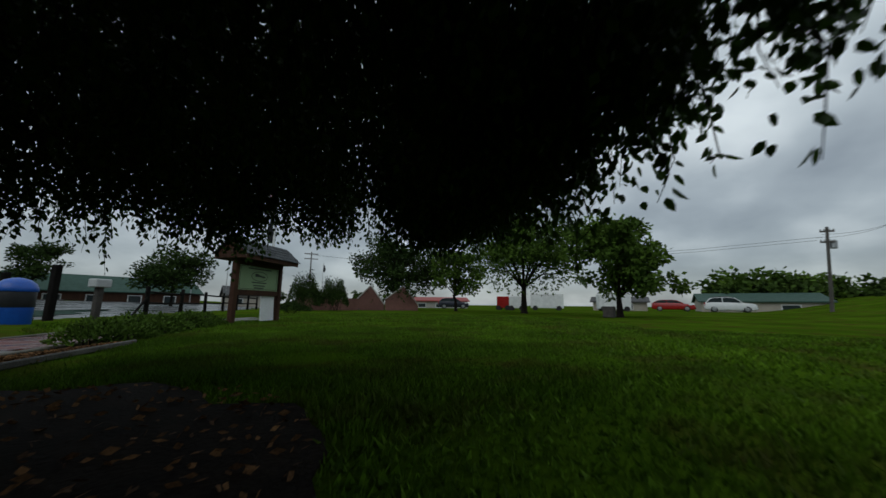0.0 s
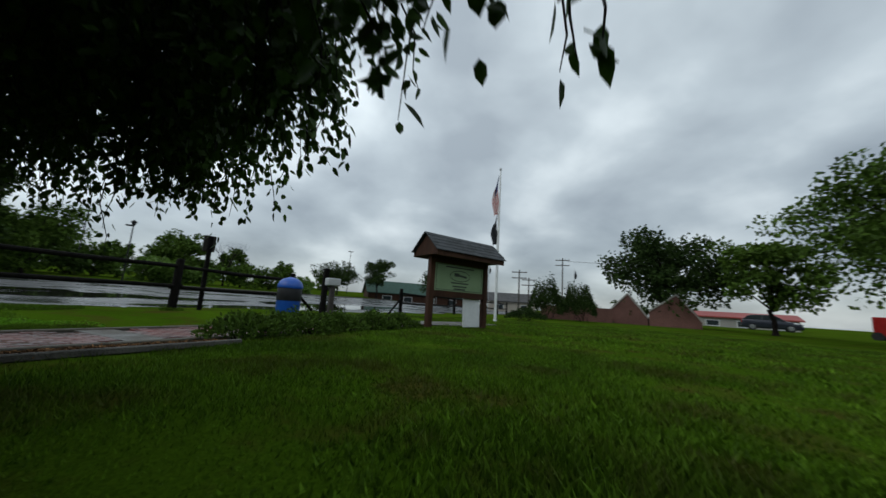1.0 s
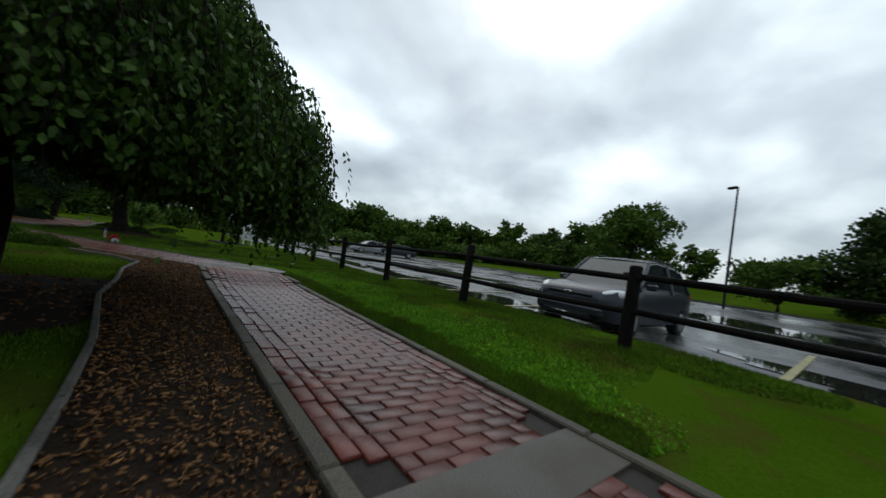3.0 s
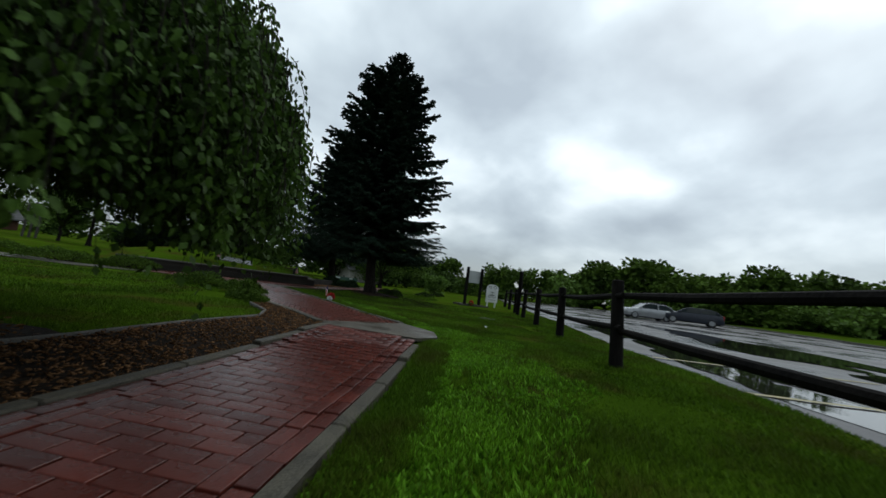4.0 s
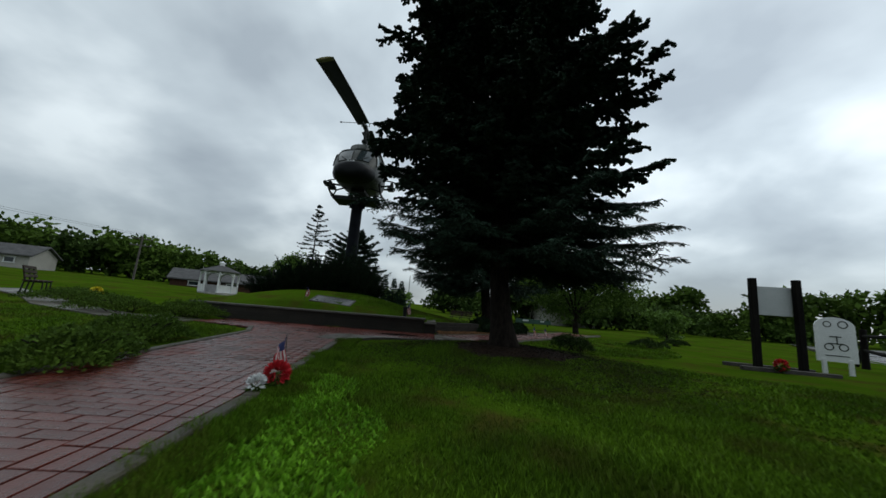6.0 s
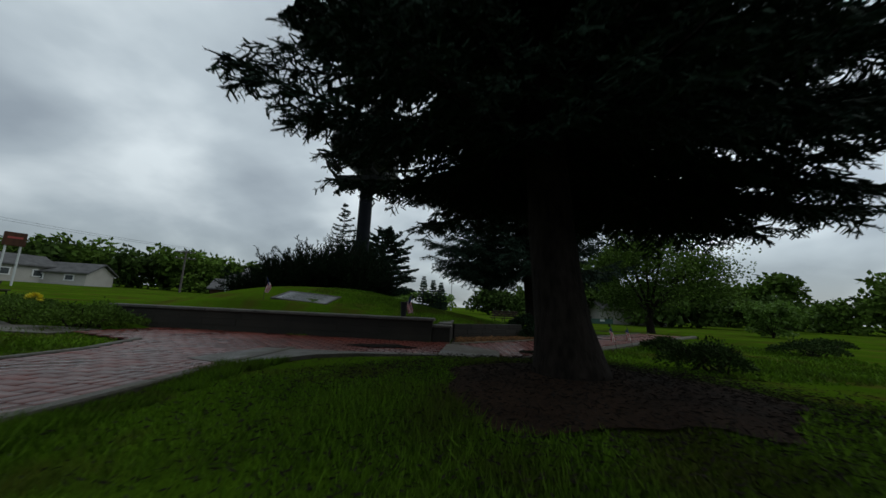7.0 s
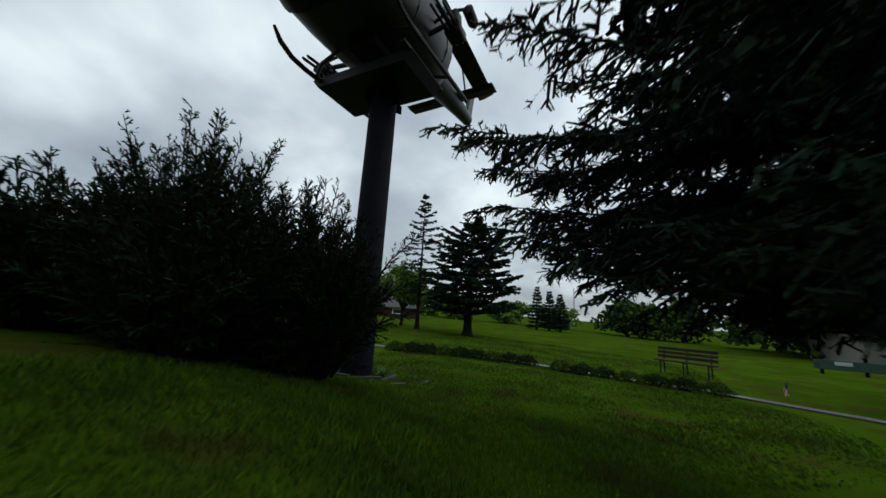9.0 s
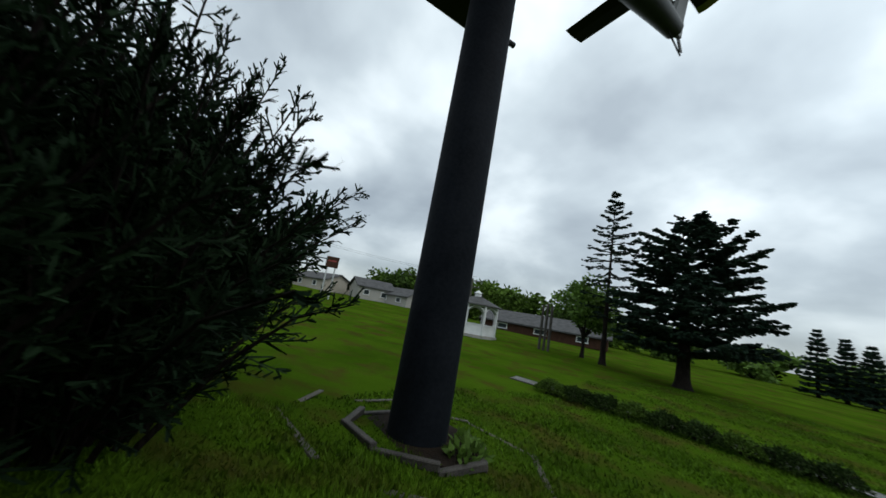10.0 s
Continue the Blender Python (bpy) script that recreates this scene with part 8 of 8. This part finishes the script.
# fallen needles and bare patches under the great spruce
n = 40000
a, r = rc.uniform(0, 2 * math.pi, n), 2.9 * np.sqrt(rc.uniform(0, 1, n)) * (1 + 0.25 * np.sin(rc.uniform(0, 6.28, n)))
lx, ly = TRUNK[0] + 0.3 + r * np.cos(a), TRUNK[1] - 0.3 + r * np.sin(a)
ok = (keep_off(lx, ly) | inside(SHADE, lx, ly)) & (rc.uniform(0, 1, n) < np.clip(1.5 - r / 2.3, 0, 1))
lx, ly = lx[ok], ly[ok]
n = len(lx)
lv, lf = diamonds(np.stack([lx, ly, height(lx, ly) + rc.uniform(0.018, 0.045, n)], 1), unit(np.stack([rc.normal(size=n), rc.normal(size=n), rc.normal(size=n) * 0.3], 1)) * rc.uniform(0.02, 0.06, (n, 1)), rc.uniform(0.003, 0.01, n), rc)
single("needle_litter", fast_mesh("needle_litter", lv, lf, MAT["bark"]), None, Matrix(), "brown fallen needles and twigs under the spruce", "litter", kind="stuff")

# fallen leaves on the bare ground
n = 900
a, r = rc.uniform(0, 2 * math.pi, n), 1.4 * np.sqrt(rc.uniform(0, 1, n))
lx, ly = -6.28 + r * np.cos(a), -9.3 + r * np.sin(a)
lv, lf = diamonds(np.stack([lx, ly, np.full(n, 0.018) + rc.uniform(0, 0.012, n)], 1), unit(np.stack([rc.normal(size=n), rc.normal(size=n), rc.normal(size=n) * 0.15], 1)) * rc.uniform(0.03, 0.07, (n, 1)), rc.uniform(0.015, 0.035, n), rc)
single("fallen_leaves", fast_mesh("fallen_leaves", lv, lf, MAT["mulch"]), None, Matrix(), "scattered brown fallen leaves on bare soil", "leaves", kind="stuff")

# ---- bricks of the paths ----
brick_meshes = {}


def brick_mesh(a, b, h=0.022):
    key = (round(a, 3), round(b, 3))
    if key not in brick_meshes:
        brick_meshes[key] = Solid().box((0, 0, h / 2), (a, b, h), None, 0.0025).mesh("brick", MAT["brick"])
    return brick_meshes[key]


def lay(spots, owner, near):
    """Bricks as (x, y, z, length, width, turn); near ones are parts, the rest one joined part."""
    rnd = random.Random(77)
    rest_v, rest_f = [], []
    spots = sorted(spots, key=lambda s: near(s[0], s[1]))
    for i, (x, y, z, a, b, turn) in enumerate(spots):
        dz, t = float(swale(x, y)) + rnd.uniform(-0.0015, 0.0015), turn + rnd.uniform(-0.4, 0.4)
        if i < 300:
            ob = new("brick", brick_mesh(a, b))
            ob.parent = owner
            ob.matrix_local = pose(x, y, z + dz, rnd.uniform(-0.3, 0.3), rnd.uniform(-0.3, 0.3), t)
        else:
            c, s = math.cos(radians(t)), math.sin(radians(t))
            k = len(rest_v)
            for inset, top in ((0.0, 0.0), (0.0, 0.018), (0.004, 0.022)):
                for sx, sy in ((-1, -1), (1, -1), (1, 1), (-1, 1)):
                    px, py = sx * (a / 2 - inset), sy * (b / 2 - inset)
                    rest_v.append((x + px * c - py * s, y + px * s + py * c, z + dz + top))
            for lv in (0, 4):
                rest_f += [(k + lv + j, k + lv + (j + 1) % 4, k + lv + 4 + (j + 1) % 4, k + lv + 4 + j) for j in range(4)]
            rest_f.append((k + 8, k + 9, k + 10, k + 11))
    if rest_f:
        ob = new("bricks", fast_mesh("bricks", np.array(rest_v), np.array(rest_f), MAT["brick_stuff"]))
        ob.parent = owner
        tagged(ob, kind="stuff")


main_turn = math.degrees(math.atan2(PD.y, PD.x))
spots = []
LB, WB = 0.238, 0.113
right_cols, left_cols = 2, 2
lo_d, hi_d = -HALF + left_cols * 0.112, HALF - right_cols * 0.112
for r in range(int(14.8 / WB)):
    s = -9.0 + (r + 0.5) * WB
    shift = 0 if r % 2 else LB / 2
    d = lo_d + shift - LB / 2
    while d < hi_d + LB / 2:
        a0, a1 = max(d - LB / 2, lo_d), min(d + LB / 2, hi_d)
        mid = (a0 + a1) / 2
        end = 5.52 + max(0, -mid) * 0.55
        if a1 - a0 > 0.05 and s < end and not (-2.27 < s < -1.83):
            spots.append((*on_path(s, mid), 0.020, a1 - a0 - 0.015, WB - 0.003, main_turn - 90))
        d += LB
for side, cols in ((1, right_cols), (-1, left_cols)):
    for c in range(cols):
        d = side * (HALF - (c + 0.5) * 0.112)
        s = -9.0 + 0.15 * c
        while s < (5.3 if side > 0 else 5.8):
            if not (-2.5 < s < -1.6):
                spots.append((*on_path(s, d), 0.021 + 0.006 * math.sin(s * 7.3 + c), 0.198, 0.101, main_turn + 1.6 * math.sin(s * 11 + c)))
            s += 0.209
main_owner = thing("brick_paving", Matrix(), "wet red brick path in running bond with long border bricks", "brick path", kind="structure")
lay(spots, main_owner, lambda x, y: math.hypot(x + 3.6, y + 11.0))

# branch path: courses across it, with three border columns each side that follow its bend
spots = []


def along_line(pts, n):
    seg = [math.hypot(b[0] - a[0], b[1] - a[1]) for a, b in zip(pts, pts[1:])]
    tot, out = sum(seg), []
    for i in range(n):
        w = tot * (i + 0.5) / n
        for k, ln in enumerate(seg):
            if w <= ln or k == len(seg) - 1:
                f = w / ln
                out.append((pts[k][0] + (pts[k + 1][0] - pts[k][0]) * f, pts[k][1] + (pts[k + 1][1] - pts[k][1]) * f))
                break
            w -= ln
    return out


rows = 78
pr, pl_ = along_line(BRANCH_R, rows), along_line(BRANCH_L, rows)
for i, (a, b) in enumerate(zip(pr, pl_)):
    wide = math.hypot(b[0] - a[0], b[1] - a[1])
    t = math.degrees(math.atan2(b[1] - a[1], b[0] - a[0]))
    border = 3 * 0.112
    usable = wide - 2 * border
    n = max(2, round(usable / LB))
    w = usable / n
    for j in range(n + 1):
        c = border + (j + (0.0 if i % 2 else 0.5)) * w
        a0, a1 = max(c - w / 2, border), min(c + w / 2, wide - border)
        if a1 - a0 > 0.05:
            f = (a0 + a1) / 2 / wide
            spots.append((a[0] + (b[0] - a[0]) * f, a[1] + (b[1] - a[1]) * f, 0.018, a1 - a0 - 0.015, WB - 0.003, t))
    if i % 2 == 0:
        for j in range(3):
            for f in ((j + 0.5) * 0.112 / wide, 1 - (j + 0.5) * 0.112 / wide):
                spots.append((a[0] + (b[0] - a[0]) * f, a[1] + (b[1] - a[1]) * f, 0.019, 0.215, 0.101, t + 90 + (0 if j else 0.5)))
branch_owner = thing("brick_paving", Matrix(), "wet red brick branch path with border courses", "brick path", kind="structure")
lay(spots, branch_owner, lambda x, y: math.hypot(x + 1.9, y + 5.0))

# strip before the wall, running along it, and the second path in herringbone rows
spots = []
for r in range(20):
    y0 = 1.72 + r * WB
    shift = (r % 2) * LB / 2
    for c in range(26):
        x, y = -6.2 + c * LB + shift, y0 + 0.1077 * (-6.2 + c * LB + shift + 3.4) * 0.9
        if inside(STRIP, np.array([x]), np.array([y]))[0] and not inside(BAND, np.array([x]), np.array([y]))[0]:
            spots.append((x, y, 0.017, LB - 0.015, WB - 0.003, 5.5))
ends = [(-0.1, 3.0), (5.9, 12.1)]
for r in range(92):
    for c in range(12):
        s, d = -0.2 + r * WB, -1.1 + c * LB + (r % 2) * LB / 2
        x, y = 0.0 + 0.58 * s + 0.815 * d + 0.1, 3.0 + 0.815 * s - 0.58 * d
        if inside(path2_poly, np.array([x]), np.array([y]))[0] and inside(path2_poly, np.array([x + 0.07]), np.array([y - 0.05]))[0] and not inside(END_PAD, np.array([x]), np.array([y]))[0]:
            spots.append((x, y, 0.016, LB - 0.015, WB - 0.003, 54.6 - 90))
wall_owner = thing("brick_paving", Matrix(), "wet red brick paving before the wall and beyond it", "brick path", kind="structure")
lay(spots, wall_owner, lambda x, y: math.hypot(x + 0.6, y - 2.6))
